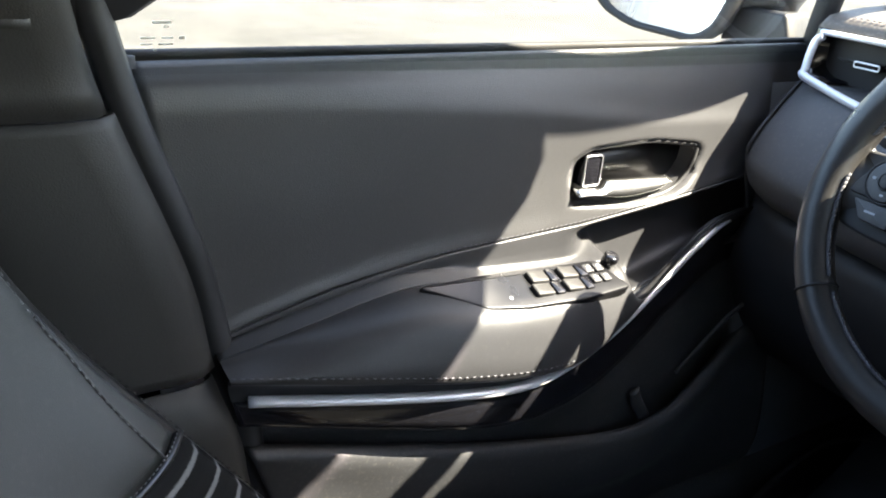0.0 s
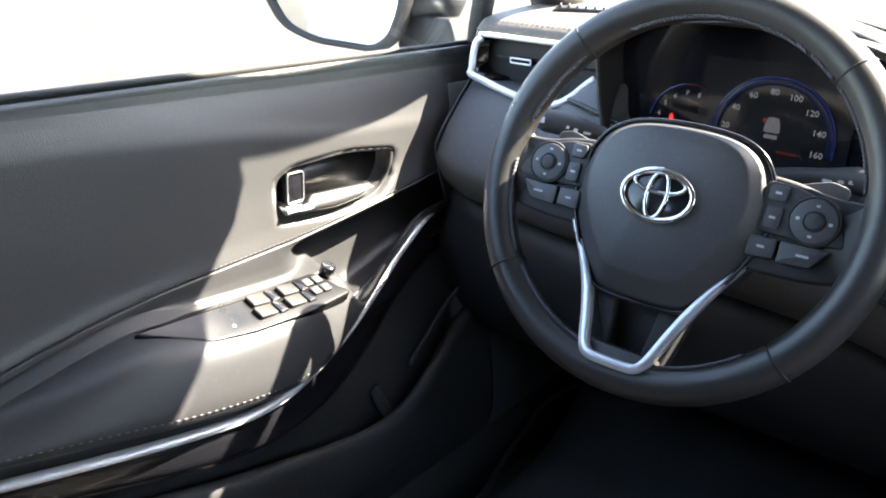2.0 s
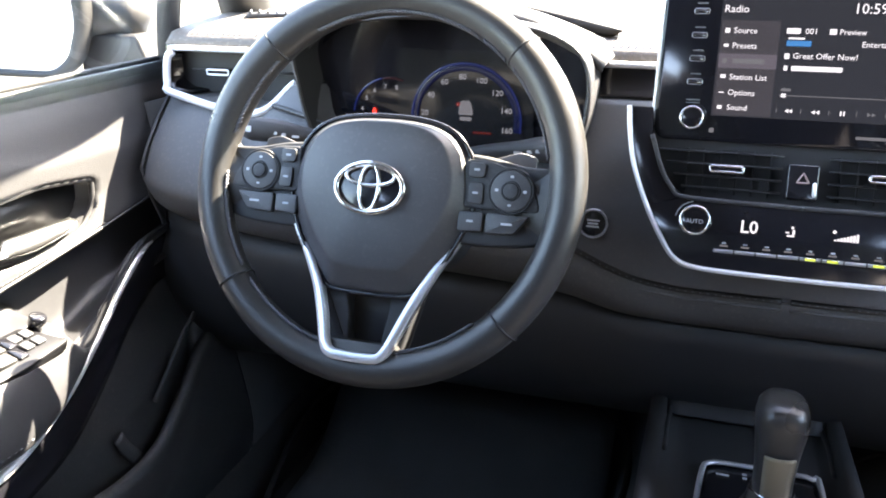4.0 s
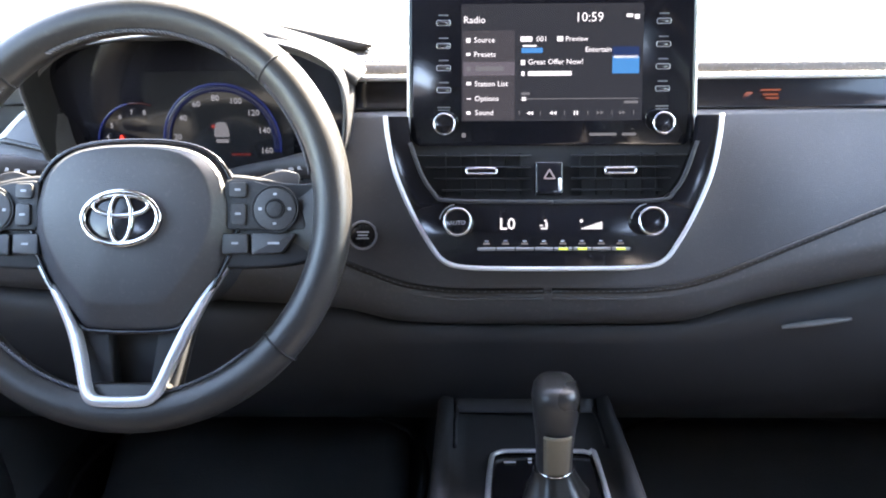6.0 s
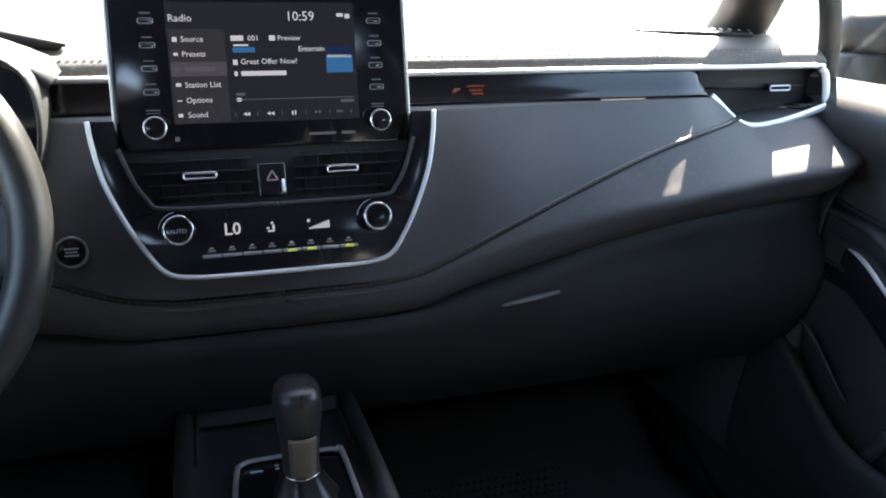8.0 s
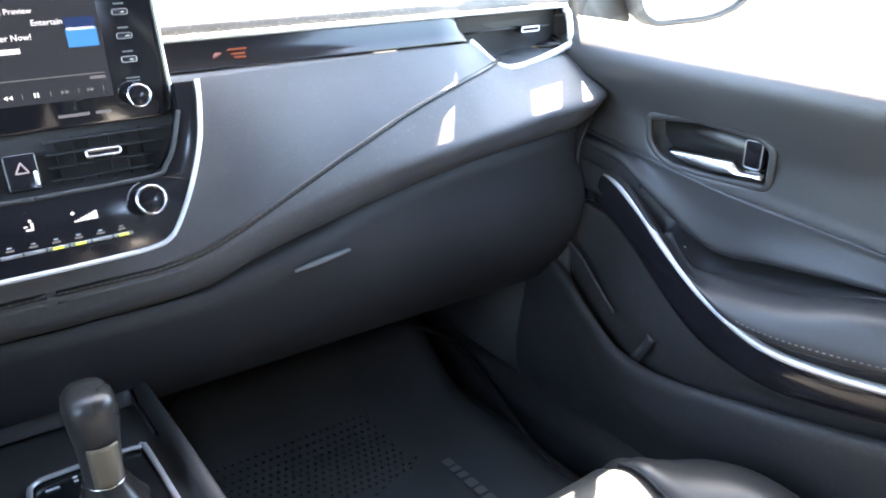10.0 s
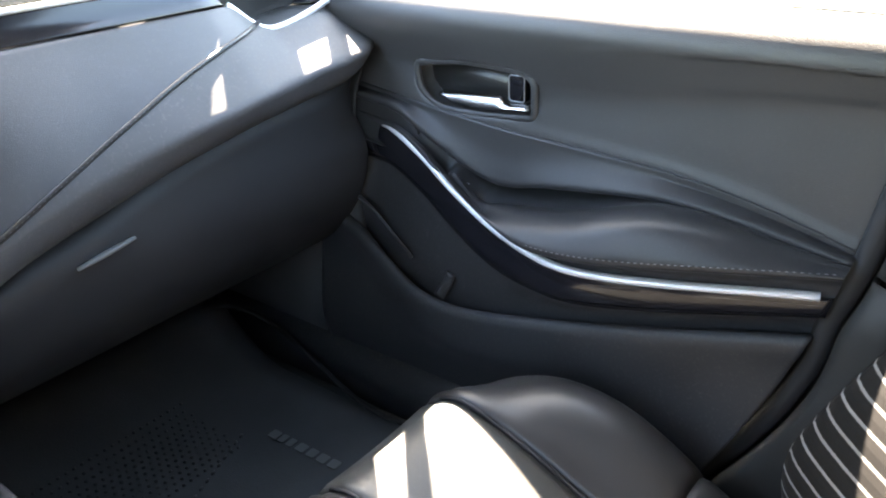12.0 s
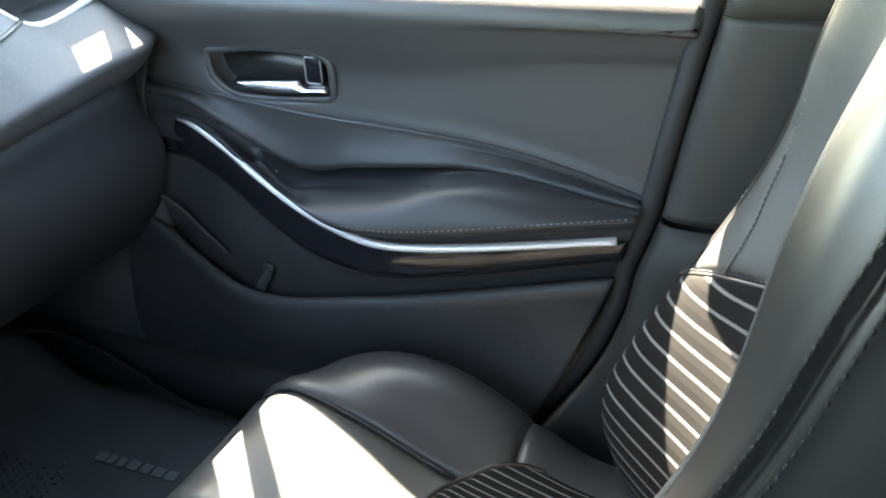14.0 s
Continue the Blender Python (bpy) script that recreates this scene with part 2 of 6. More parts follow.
def ip(t, knots):
    """A smooth curve through (t, value...) knots, straight on outside them."""
    ts = [k[0] for k in knots]
    if t <= ts[0]:
        return knots[0][1]
    if t >= ts[-1]:
        return knots[-1][1]
    i = max(j for j in range(len(ts) - 1) if ts[j] <= t)

    def slope(j):
        a, b = max(j - 1, 0), min(j + 1, len(ts) - 1)
        return (knots[b][1] - knots[a][1]) / (ts[b] - ts[a])
    h = ts[i + 1] - ts[i]
    s = (t - ts[i]) / h
    p0, p1, m0, m1 = knots[i][1], knots[i + 1][1], slope(i) * h, slope(i + 1) * h
    return (2 * s**3 - 3 * s**2 + 1) * p0 + (s**3 - 2 * s**2 + s) * m0 + (3 * s**2 - 2 * s**3) * p1 + (s**3 - s**2) * m1


def spline(pts, n, closed=False):
    """n points evenly in length on a Catmull-Rom curve through pts."""
    P = [Vector(p) for p in pts]
    m = len(P)
    fine = []
    for i in range(m if closed else m - 1):
        if closed:
            a, b, c, d = P[i - 1], P[i], P[(i + 1) % m], P[(i + 2) % m]
        else:
            b, c = P[i], P[i + 1]
            a = P[i - 1] if i else b * 2 - c
            d = P[i + 2] if i + 2 < m else c * 2 - b
        for k in range(16):
            s = k / 16
            fine.append(0.5 * ((2 * b) + (c - a) * s + (2 * a - 5 * b + 4 * c - d) * s * s + (3 * b - a - 3 * c + d) * s**3))
    fine.append(P[0] if closed else P[-1])
    d = [0.0]
    for a, b in zip(fine, fine[1:]):
        d.append(d[-1] + (b - a).length)
    out, j = [], 0
    for k in range(n):
        want = d[-1] * k / (n if closed else n - 1)
        while j < len(d) - 2 and d[j + 1] < want:
            j += 1
        seg = d[j + 1] - d[j]
        out.append(fine[j].lerp(fine[j + 1], (want - d[j]) / seg if seg else 0))
    return out


def sheet(rows, closed_u=False, closed_v=False, flip=False, uv=None):
    """A mesh over a grid of points, rows of equal length. uv: a like grid of (u, v)."""
    bm = bmesh.new()
    V = [[bm.verts.new(p) for p in row] for row in rows]
    layer = bm.loops.layers.uv.new("UVMap") if uv else None
    R, C = len(V), len(V[0])
    for i in range(R if closed_u else R - 1):
        for j in range(C if closed_v else C - 1):
            ids = [(i, j), ((i + 1) % R, j), ((i + 1) % R, (j + 1) % C), (i, (j + 1) % C)]
            if flip:
                ids.reverse()
            try:
                f = bm.faces.new([V[a][b] for a, b in ids])
            except ValueError:
                continue
            if layer:
                for lo, (a, b) in zip(f.loops, ids):
                    lo[layer].uv = uv[a][b]
    return bm


def thicken(bm, by):
    """Gives an open sheet a back and edges, away from its normals."""
    bmesh.ops.recalc_face_normals(bm, faces=bm.faces)
    geo = bmesh.ops.solidify(bm, geom=bm.faces[:], thickness=by)
    return bm


def tube(path, rx, rz=None, n=10, closed=False, up=(0, 0, 1), taper=None, cap=True):
    """Sweeps an oval along a path. up: the direction of its rz axis."""
    rz = rz or rx
    bm = bmesh.new()
    rings = []
    m = len(path)
    for i, p in enumerate(path):
        p = Vector(p)
        a = Vector(path[i - 1]) if i or closed else p
        b = Vector(path[(i + 1) % m]) if i < m - 1 or closed else p
        t = (b - a).normalized()
        side = t.cross(Vector(up))
        if side.length < 1e-5:
            side = t.cross(Vector((1, 0, 0)))
        side.normalize()
        top = side.cross(t).normalized()
        k = taper(i / (m - 1)) if taper else 1
        rings.append([bm.verts.new(p + side * math.cos(w) * rx * k + top * math.sin(w) * rz * k)
                      for w in (2 * math.pi * j / n for j in range(n))])
    for i in range(m if closed else m - 1):
        r, s = rings[i], rings[(i + 1) % m]
        for j in range(n):
            bm.faces.new((r[j], r[(j + 1) % n], s[(j + 1) % n], s[j]))
    if not closed and cap:
        bm.faces.new(rings[0][::-1])
        bm.faces.new(rings[-1])
    bmesh.ops.recalc_face_normals(bm, faces=bm.faces)
    return bm


def plate(outline, depth, place=Matrix(), bevel=0.0, seg=2):
    """A flat piece: outline in its own x and y, from z=0 back to -depth, with a rounded front edge."""
    bm = bmesh.new()
    front = [bm.verts.new((x, y, 0)) for x, y in outline]
    face = bm.faces.new(front)
    if face.normal.z < 0 or sum(a[0] * b[1] - b[0] * a[1] for a, b in zip(outline, [*outline[1:], outline[0]])) < 0:
        face.normal_flip()
    back = bmesh.ops.extrude_face_region(bm, geom=[face])
    vs = [g for g in back["geom"] if isinstance(g, bmesh.types.BMVert)]
    for v in vs:
        v.co.z -= depth
    bmesh.ops.recalc_face_normals(bm, faces=bm.faces)
    if bevel:
        es = [e for e in bm.edges if all(abs(v.co.z) < 1e-7 for v in e.verts)]
        bmesh.ops.bevel(bm, geom=es, offset=bevel, segments=seg, profile=0.5, affect='EDGES')
    bmesh.ops.transform(bm, matrix=place, verts=bm.verts)
    return bm


def rrect(w, h, r, cx=0.0, cy=0.0, n=5):
    """The outline of a rounded rectangle."""
    out = []
    for sx, sy, a0 in ((1, 1, 0), (-1, 1, 90), (-1, -1, 180), (1, -1, 270)):
        for k in range(n + 1):
            a = radians(a0 + 90 * k / n)
            out.append((cx + sx * (w / 2 - r) + r * math.cos(a), cy + sy * (h / 2 - r) + r * math.sin(a)))
    return out


def disc(r, cx=0.0, cy=0.0, n=28, sy=1.0):
    return [(cx + r * math.cos(2 * math.pi * k / n), cy + sy * r * math.sin(2 * math.pi * k / n)) for k in range(n)]


def rounded(outline, r, n=4):
    """An outline with its corners rounded."""
    out = []
    m = len(outline)
    for i in range(m):
        a, p, b = (Vector(outline[(i + k) % m]) for k in (-1, 0, 1))
        u, v = a - p, b - p
        k = min(r, u.length * 0.45, v.length * 0.45)
        s, e = p + u.normalized() * k, p + v.normalized() * k
        for j in range(n + 1):
            q = j / n
            out.append(tuple((1 - q) ** 2 * s + 2 * q * (1 - q) * p + q * q * e))
    return out


def join(*bms):
    """One bmesh out of several."""
    out = bms[0]
    for b in bms[1:]:
        me = bpy.data.meshes.new("tmp")
        b.to_mesh(me)
        b.free()
        out.from_mesh(me)
        bpy.data.meshes.remove(me)
    return out


def lettering(text, size, place, align='LEFT', bold=0.0):
    """Raised letters as a bmesh, in the plane of place."""
    cu = bpy.data.curves.new("lettering", 'FONT')
    cu.body, cu.size, cu.align_x, cu.align_y = text, size, align, 'CENTER'
    cu.resolution_u = 2
    cu.offset = bold
    ob = bpy.data.objects.new("lettering", cu)
    scene.collection.objects.link(ob)
    me = bpy.data.meshes.new_from_object(ob)
    bpy.data.objects.remove(ob)
    bm = bmesh.new()
    bm.from_mesh(me)
    bmesh.ops.transform(bm, matrix=place, verts=bm.verts)
    return bm


def stitches(path, length, gap, width, lift=0.0):
    """Sewn stitches along a path, each a small raised grain."""
    total = sum((Vector(b) - Vector(a)).length for a, b in zip(path, path[1:]))
    count = int(total / (length + gap))
    pts = spline(path, count * 2 + 1)
    bms = bmesh.new()
    for i in range(count):
        a, b = pts[2 * i], pts[2 * i + 1]
        d = (b - a).normalized()
        m = Matrix.Translation((a + b) / 2) @ d.to_track_quat('X', 'Z').to_matrix().to_4x4() @ Matrix.Diagonal((length / 2, width / 2, width / 2, 1))
        bmesh.ops.create_icosphere(bms, subdivisions=1, radius=1, matrix=m)
    return bms


def inside(poly, x, y):
    """How far (x, y) lies inside a polygon, below zero outside."""
    best, odd = 1e9, False
    for (ax, ay), (bx, by) in zip(poly, [*poly[1:], poly[0]]):
        dx, dy = bx - ax, by - ay
        k = min(max(((x - ax) * dx + (y - ay) * dy) / (dx * dx + dy * dy), 0), 1)
        best = min(best, math.hypot(x - ax - k * dx, y - ay - k * dy))
        if (ay > y) != (by > y) and x < ax + (y - ay) / (by - ay) * dx:
            odd = not odd
    return best if odd else -best


def step(d, width):
    s = min(max(d / width, 0), 1)
    return s * s * (3 - 2 * s)


# ---- ground outside ----
def build_ground():
    bm = bmesh.new()
    bmesh.ops.create_grid(bm, x_segments=8, y_segments=8, size=400)
    solo("ground", bm, CONCRETE, "pale weathered concrete yard with stains and cracks", "ground", "structure", smooth=False)
    rng = random.Random(4)
    bm = bmesh.new()

    def crack(start, heading, length, width):
        p, pts = Vector((*start, 0.004)), []
        for _ in range(int(length / 0.07)):
            pts.append(p.copy())
            heading += rng.uniform(-0.55, 0.55)
            p = p + Vector((math.cos(heading), math.sin(heading), 0)) * 0.07
        side = [Vector((-(b - a).y, (b - a).x, 0)).normalized() * width * rng.uniform(0.3, 1.1) for a, b in zip(pts, pts[1:])]
        vs = [(bm.verts.new(a + s), bm.verts.new(a - s)) for a, s in zip(pts, side)]
        for (a, b), (c, d) in zip(vs, vs[1:]):
            bm.faces.new((a, b, d, c))
    crack((-2.6, 0.2), 2.6, 3.2, 0.010)
    crack((-3.6, 2.4), 1.2, 2.2, 0.008)
    crack((-4.6, -1.2), 2.0, 3.0, 0.012)
    crack((-2.2, -1.0), 3.3, 2.5, 0.007)
    crack((2.2, 2.0), 0.8, 2.5, 0.008)
    tagged(part("crack", bm, CRACK, bpy.data.objects["ground"]), kind="stuff")
    bm = bmesh.new()
    for y0, y1, x in ((-9, 9, -3.4), (-9, 9, 3.6)):
        last = None
        for k in range(91):
            y = y0 + (y1 - y0) * k / 90
            w = 0.012 + 0.008 * noise.noise((x, y * 2.3, 0))
            off = 0.02 * noise.noise((x, y * 0.9, 5))
            pair = (bm.verts.new((x + off + y * 0.10 - w, y, 0.005)), bm.verts.new((x + off + y * 0.10 + w, y, 0.005)))
            if last:
                bm.faces.new((last[0], last[1], pair[1], pair[0]))
            last = pair
    tagged(part("joint", bm, CRACK, bpy.data.objects["ground"]), kind="stuff")
    bm = bmesh.new()
    for cx, cy, n, r in ((-3.35, 1.1, 60, 0.16), (-3.15, 2.4, 50, 0.12), (-4.3, 1.9, 70, 0.2), (-3.5, -0.5, 40, 0.1), (-3.0, 3.6, 60, 0.15), (3.7, 2.8, 60, 0.2)):
        for _ in range(n):
            a, d = rng.uniform(0, 6.28), r * rng.random() ** 0.6
            p = Vector((cx + math.cos(a) * d * 0.5, cy + math.sin(a) * d, 0.0))
            h, lean, w = rng.uniform(0.02, 0.07), rng.uniform(0, 6.28), rng.uniform(0.003, 0.008)
            out = Vector((math.cos(lean), math.sin(lean), 0))
            sd = Vector((-out.y, out.x, 0)) * w
            v = [bm.verts.new(q) for q in (p - sd, p + sd, p + sd + out * h * 0.4 + Vector((0, 0, h)), p + out * h + Vector((0, 0, h * 0.9)))]
            bm.faces.new(v)
    solo("weeds", bm, WEED, "small green weeds growing from the cracks in the concrete", "weeds", "stuff", smooth=False)


build_ground()


# ---- car shell ----
PILLAR_FOOT, PILLAR_HEAD = Vector((0.705, 0.62, 0.985)), Vector((0.535, 0.0, 1.335))


def build_shell():
    # floor with its tunnel
    rows = []
    for k in range(41):
        x = -0.72 + 1.44 * k / 40
        bump = 0.16 * step(0.17 - abs(x), 0.07)
        rows.append([(x, y, 0.285 + bump + 0.22 * step(y - 0.45, 0.3)) for y in (-1.75, -1.2, -0.7, -0.3, 0.0, 0.2, 0.45, 0.55, 0.65, 0.75, 0.9)])
    solo("floor", thicken(sheet(rows), 0.03), CARPET, "charcoal carpeted car floor with a raised middle tunnel", "floor", "structure")
    # firewall
    rows = [[(x, y, z) for x in (-0.73, 0.0, 0.73)] for y, z in ((0.80, 0.28), (0.86, 0.6), (0.88, 0.98))]
    solo("wall_front", thicken(sheet(rows), 0.02), CARPET, "dark carpeted bulkhead behind the footwells", "wall", "structure")
    # roof lining
    rows = []
    for i in range(15):
        y = 0.115 - 1.849 * i / 14
        rows.append([(x, y + (0.056 * (x / 0.42) ** 2 - 1.8 * max(abs(x) - 0.4505, 0) if i == 0 else 0), 1.335 + 0.055 * (1 - (x / 0.56) ** 2) - 0.10 * max(0, -y - 0.9) ** 2 - 0.052 * step(y + 0.02, 0.15)) for x in [-0.56 + 1.12 * j / 32 for j in range(33)]])
    solo("ceiling", thicken(sheet(rows), 0.03), HEADLINER, "dark grey cloth roof lining of the car", "ceiling", "structure")
    # plain wall added behind, up to the roof lining, keeping out rear light
    rows = [[(x, y, z) for x in (-0.72, 0.0, 0.72)] for y, z in ((-1.70, 0.28), (-1.74, 0.7), (-1.76, 0.97), (-1.75, 1.24), (-1.725, 1.37))]
    solo("wall_rear", thicken(sheet(rows), 0.03), DARK, "plain dark wall added behind the cabin to keep out light", "wall", "structure")
    for s, nm in ((-1, "left"), (1, "right")):
        # front pillar trim
        path = spline([(s * 0.745, 0.50, 0.89), (s * 0.715, 0.425, 0.970), (s * (0.658 if s < 0 else 0.645), 0.290 if s < 0 else 0.283, 1.070), (s * (0.566 if s < 0 else 0.550), 0.226 if s < 0 else 0.220, 1.190), (s * 0.492, 0.145, 1.312), (s * 0.50, 0.03, 1.350), (s * 0.56, -0.15, 1.352), (s * 0.565, -0.9, 1.350), (s * 0.54, -1.6, 1.28)], 80)
        solo("trim_%s_pillar" % nm, tube(path, 0.035, 0.034, 14, up=(s * 0.6, 0.3, 0.6), taper=lambda q: 1 + 0.35 * step(0.12 - q, 0.10) - (0.25 if s < 0 else -0.2) * step(q - 0.08, 0.06) * step((0.40 if s < 0 else 0.30) - q, 0.08)), PILLAR, "dark grey plastic front pillar and roof rail trim", "pillar trim", "structure")
        # upright bar between the door glass and the small front glass
        path = spline([(0.731 * s, 0.236, 0.90), (0.725 * s, 0.226, 0.955), (0.712 * s, 0.217, 1.01), (0.698 * s, 0.212, 1.05), (0.660 * s, 0.200, 1.13), (0.620 * s, 0.19, 1.20)], 24)
        solo("trim_%s_bar" % nm, tube(path, 0.012, 0.015, 10, up=(s, 0, 0.2)), RUBBER, "black upright bar between door glass and quarter glass", "window bar", "structure")
        # centre pillar: upper and lower trim
        front = [(0.33, -0.37), (0.399, -0.406), (0.494, -0.461), (0.583, -0.496), (0.644, -0.506), (0.703, -0.524), (0.781, -0.537), (0.838, -0.547), (0.937, -0.566), (1.10, -0.60), (1.33, -0.66)]

        def pillar_rows(z0, z1, x_of, n=26):
            out = []
            for k in range(n):
                z = z0 + (z1 - z0) * k / (n - 1)
                yf = ip(z, front) + (0.026 * step(0.97 - z, 0.22) if s < 0 else 0)
                x = x_of(z)
                out.append([(s * (x + 0.035), yf - 0.004, z), (s * (x + 0.012), yf - 0.002, z), (s * (x + 0.003), yf - 0.012, z), (s * x, yf - 0.03, z),
                            (s * x, yf - 0.10, z), (s * (x + 0.006), yf - 0.16, z), (s * (x + 0.05), yf - 0.19, z)])
            return out
        tr = thing("pillar_%s" % nm, "grey-brown plastic centre pillar trim in two pieces", "pillar trim", (0.68 * s, -0.6, 0.3), kind="structure")
        part("upper_trim", thicken(sheet(pillar_rows(0.708, 0.9212, lambda z: 0.682 - 0.03 * max(z - 0.75, 0)), flip=s < 0), 0.004), PILLAR, tr)
        part("top_trim", thicken(sheet(pillar_rows(0.9222, 1.34, lambda z: 0.676 - 0.30 * max(z - 0.95, 0)), flip=s < 0), 0.004), PILLAR, tr)
        part("lower_trim", thicken(sheet(pillar_rows(0.30, 0.704, lambda z: 0.664 + 0.012 * step(z - 0.67, 0.035)), flip=s < 0), 0.004), PILLAR, tr)
        m = Matrix(((0, 0, -s, s * 0.672), (1, 0, 0, -0.645), (0, 1, 0, 1.030), (0, 0, 0, 1)))
        part("belt_slot", plate(rrect(0.075, 0.085, 0.018), 0.004, m, 0.002), DARK, tr, "dark seat belt slot")
        part("slot_lip", tube([m @ Vector((-0.042 + 0.084 * k / 8, -0.046, 0.002)) for k in range(9)], 0.006, 0.005, 8), PILLAR, tr)
        # black door seal along the opening
        path = spline([(s * 0.700, y + (0.012 + 0.024 * step(0.97 - z, 0.22) if s < 0 else 0.012), z) for z, y in front[:-1]], 60)
        part("seal", tube(path, 0.012, 0.010, 8, up=(s, 0, 0)), RUBBER, tr, "black rubber door seal")
        # sill plate and rear side wall
        rows = [[(s * x, y, z) for y in (0.55, 0.2, -0.2, -0.45)] for x, z in ((0.75, 0.38), (0.70, 0.385), (0.665, 0.37), (0.655, 0.29))]
        solo("baseboard_%s" % nm, thicken(sheet(rows, flip=s > 0), 0.004), PLASTIC, "black plastic door sill cover", "sill cover", "structure")
        # raised to roof height at the back, unseen, to block side light
        rows = [[(s * (x - (0.16 * (z - 0.95) / 0.35 if z > 0.95 else 0)), y, z if y > -1.0 else z + (0.34 if z > 0.94 else 0)) for y in (-0.40 if s > 0 else -0.535, -0.8, -0.98, -1.02, -1.3, -1.76)] for x, z in ((0.745, 0.95), (0.74, 0.9), (0.74, 0.6), (0.74, 0.28))]
        solo("wall_rear_%s" % nm, thicken(sheet(rows, flip=s > 0), 0.02), PLASTIC, "plain dark rear side wall, raised unseen to keep light out", "wall", "structure")
        # footwell side
        rows = [[(s * x, y, z) for y in (0.16, 0.4, 0.6, 0.9)] for x, z in ((0.735, 0.905), (0.712, 0.7), (0.70, 0.45), (0.70, 0.28))]
        solo("wall_kick_%s" % nm, thicken(sheet(rows, flip=s > 0), 0.02), CARPET, "dark carpeted footwell side", "wall", "structure")
        # glass
        ay = lambda z: 0.19 + 0.25 * (1.33 - z) / 0.35
        rows = []
        for z in (0.93, 1.0, 1.1, 1.2, 1.33):
            x = 0.728 - 0.45 * max(z - 0.95, 0) * (0.75 + 0.5 * (z - 0.95))
            rows.append([(s * x, y, z) for y in [-0.62 + (ay(min(z, 1.3)) + 0.60) * j / 10 for j in range(11)]])
        g = solo("window_%s" % nm, thicken(sheet(rows), 0.004), SIDE_GLASS, "closed tinted side window of the front door", "window", "structure", auto=40)
        g.visible_shadow = False
        # unseen rear door glass, its dark tint added to hold back light
        rows = [[(s * (0.745 - 0.45 * max(z - 0.95, 0) * (0.75 + 0.5 * (z - 0.95)) + 0.004), y, z) for y in (-0.60, -0.8, -1.02)] for z in (0.94, 1.02, 1.1, 1.2, 1.335)]
        g = solo("window_rear_%s" % nm, thicken(sheet(rows), 0.004), REAR_GLASS, "unseen rear door window, tinted dark to cut the light", "window", "structure", auto=40)
        g.visible_shadow = False
        # added black upright sash behind glass; the passenger's widened to shade the seat
        rows = []
        for z in (0.952, 0.97, 0.985, 1.0, 1.06, 1.12, 1.2, 1.27, 1.335):
            x = 0.722 - 0.45 * max(z - 0.95, 0) * (0.75 + 0.5 * (z - 0.95))
            yf = (-0.550 if s > 0 else -0.600) + (0.105 if s > 0 else 0.08) * step(z - 0.965, 0.03) + (0.085 if s > 0 else 0) * step(z - 0.985, 0.02)
            rows.append([(s * (x - 0.004), yf, z), (s * (x - 0.010), yf - 0.006, z), (s * (x - 0.010), -0.625, z)])
        solo("trim_%s_sash" % nm, thicken(sheet(rows, flip=s < 0), 0.004), RUBBER, "black upright sash at the rear of the door window, added as a sun block", "window sash", "structure")
        # white outer skin, wing to rear door
        skin = ((0.742, 0.938), (0.775, 0.935), (0.815, 0.910), (0.86, 0.82), (0.885, 0.68), (0.875, 0.5), (0.845, 0.28))
        rows = [[(s * (x - 0.05 * step(y - 0.7, 1.2) - 0.02 * step(-y - 1.2, 1.0)), y, z + 0.01 * step(-y - 0.4, 1.5)) for y in [1.7 - 3.9 * j / 24 for j in range(25)]] for x, z in skin]
        body = thing("car_body_%s" % nm, "white painted outer body side of the car", "car body", (0.85 * s, 0, 0.28), kind="structure")
        part("side_panel", thicken(sheet(rows, flip=s > 0), 0.01), PAINT, body)
        path = [(s * 0.737, y, 0.9455 if s > 0 else 0.9500) for y in [0.30 - 0.9 * j / 12 for j in range(13)]]
        part("belt_seal", tube(path, 0.0035, 0.0030 if s > 0 else 0.0045, 8, up=(0, 0, 1)), RUBBER, body, "black rubber strip under the window")
    # windscreen
    rows = []
    for k in range(9):
        q = k / 8
        w = 0.73 + (0.45 - 0.73) * q
        rows.append([(w * x, 0.86 - 0.665 * q - (0.30 - 0.26 * q) * x * x, 0.992 + 0.36 * q) for x in [-1 + 2 * j / 12 for j in range(13)]])
    solo("window_windscreen", thicken(sheet(rows), 0.005), FRONT_GLASS, "clear laminated windscreen over the dashboard", "windscreen", "structure", auto=40)
    rows = [[(x, y, z - 0.10 * x * x) for x in [-0.8 + 1.6 * j / 14 for j in range(15)]] for y, z in ((0.90, 0.985), (1.1, 0.98), (1.5, 0.93), (1.85, 0.83))]
    solo("car_bonnet", thicken(sheet(rows), 0.02), PAINT, "white painted bonnet beyond the windscreen", "bonnet", "structure")


build_shell()


# ---- doors ----
Z_INSERT = [(-0.56, 0.705), (-0.5, 0.722), (-0.394, 0.750), (-0.30, 0.765), (-0.215, 0.771), (-0.10, 0.777), (0.0, 0.787), (0.1, 0.800), (0.24, 0.82)]
Z_CREASE = [(-0.5, 0.914), (-0.395, 0.909), (-0.285, 0.899), (-0.162, 0.887), (-0.1, 0.878), (0.0, 0.868), (0.2, 0.86)]
Z_WALL = [(-0.56, 0.700), (-0.5, 0.714), (-0.40, 0.738), (-0.32, 0.752), (-0.24, 0.744), (-0.115, 0.738), (-0.05, 0.747), (0.02, 0.768), (0.08, 0.784), (0.24, 0.80)]
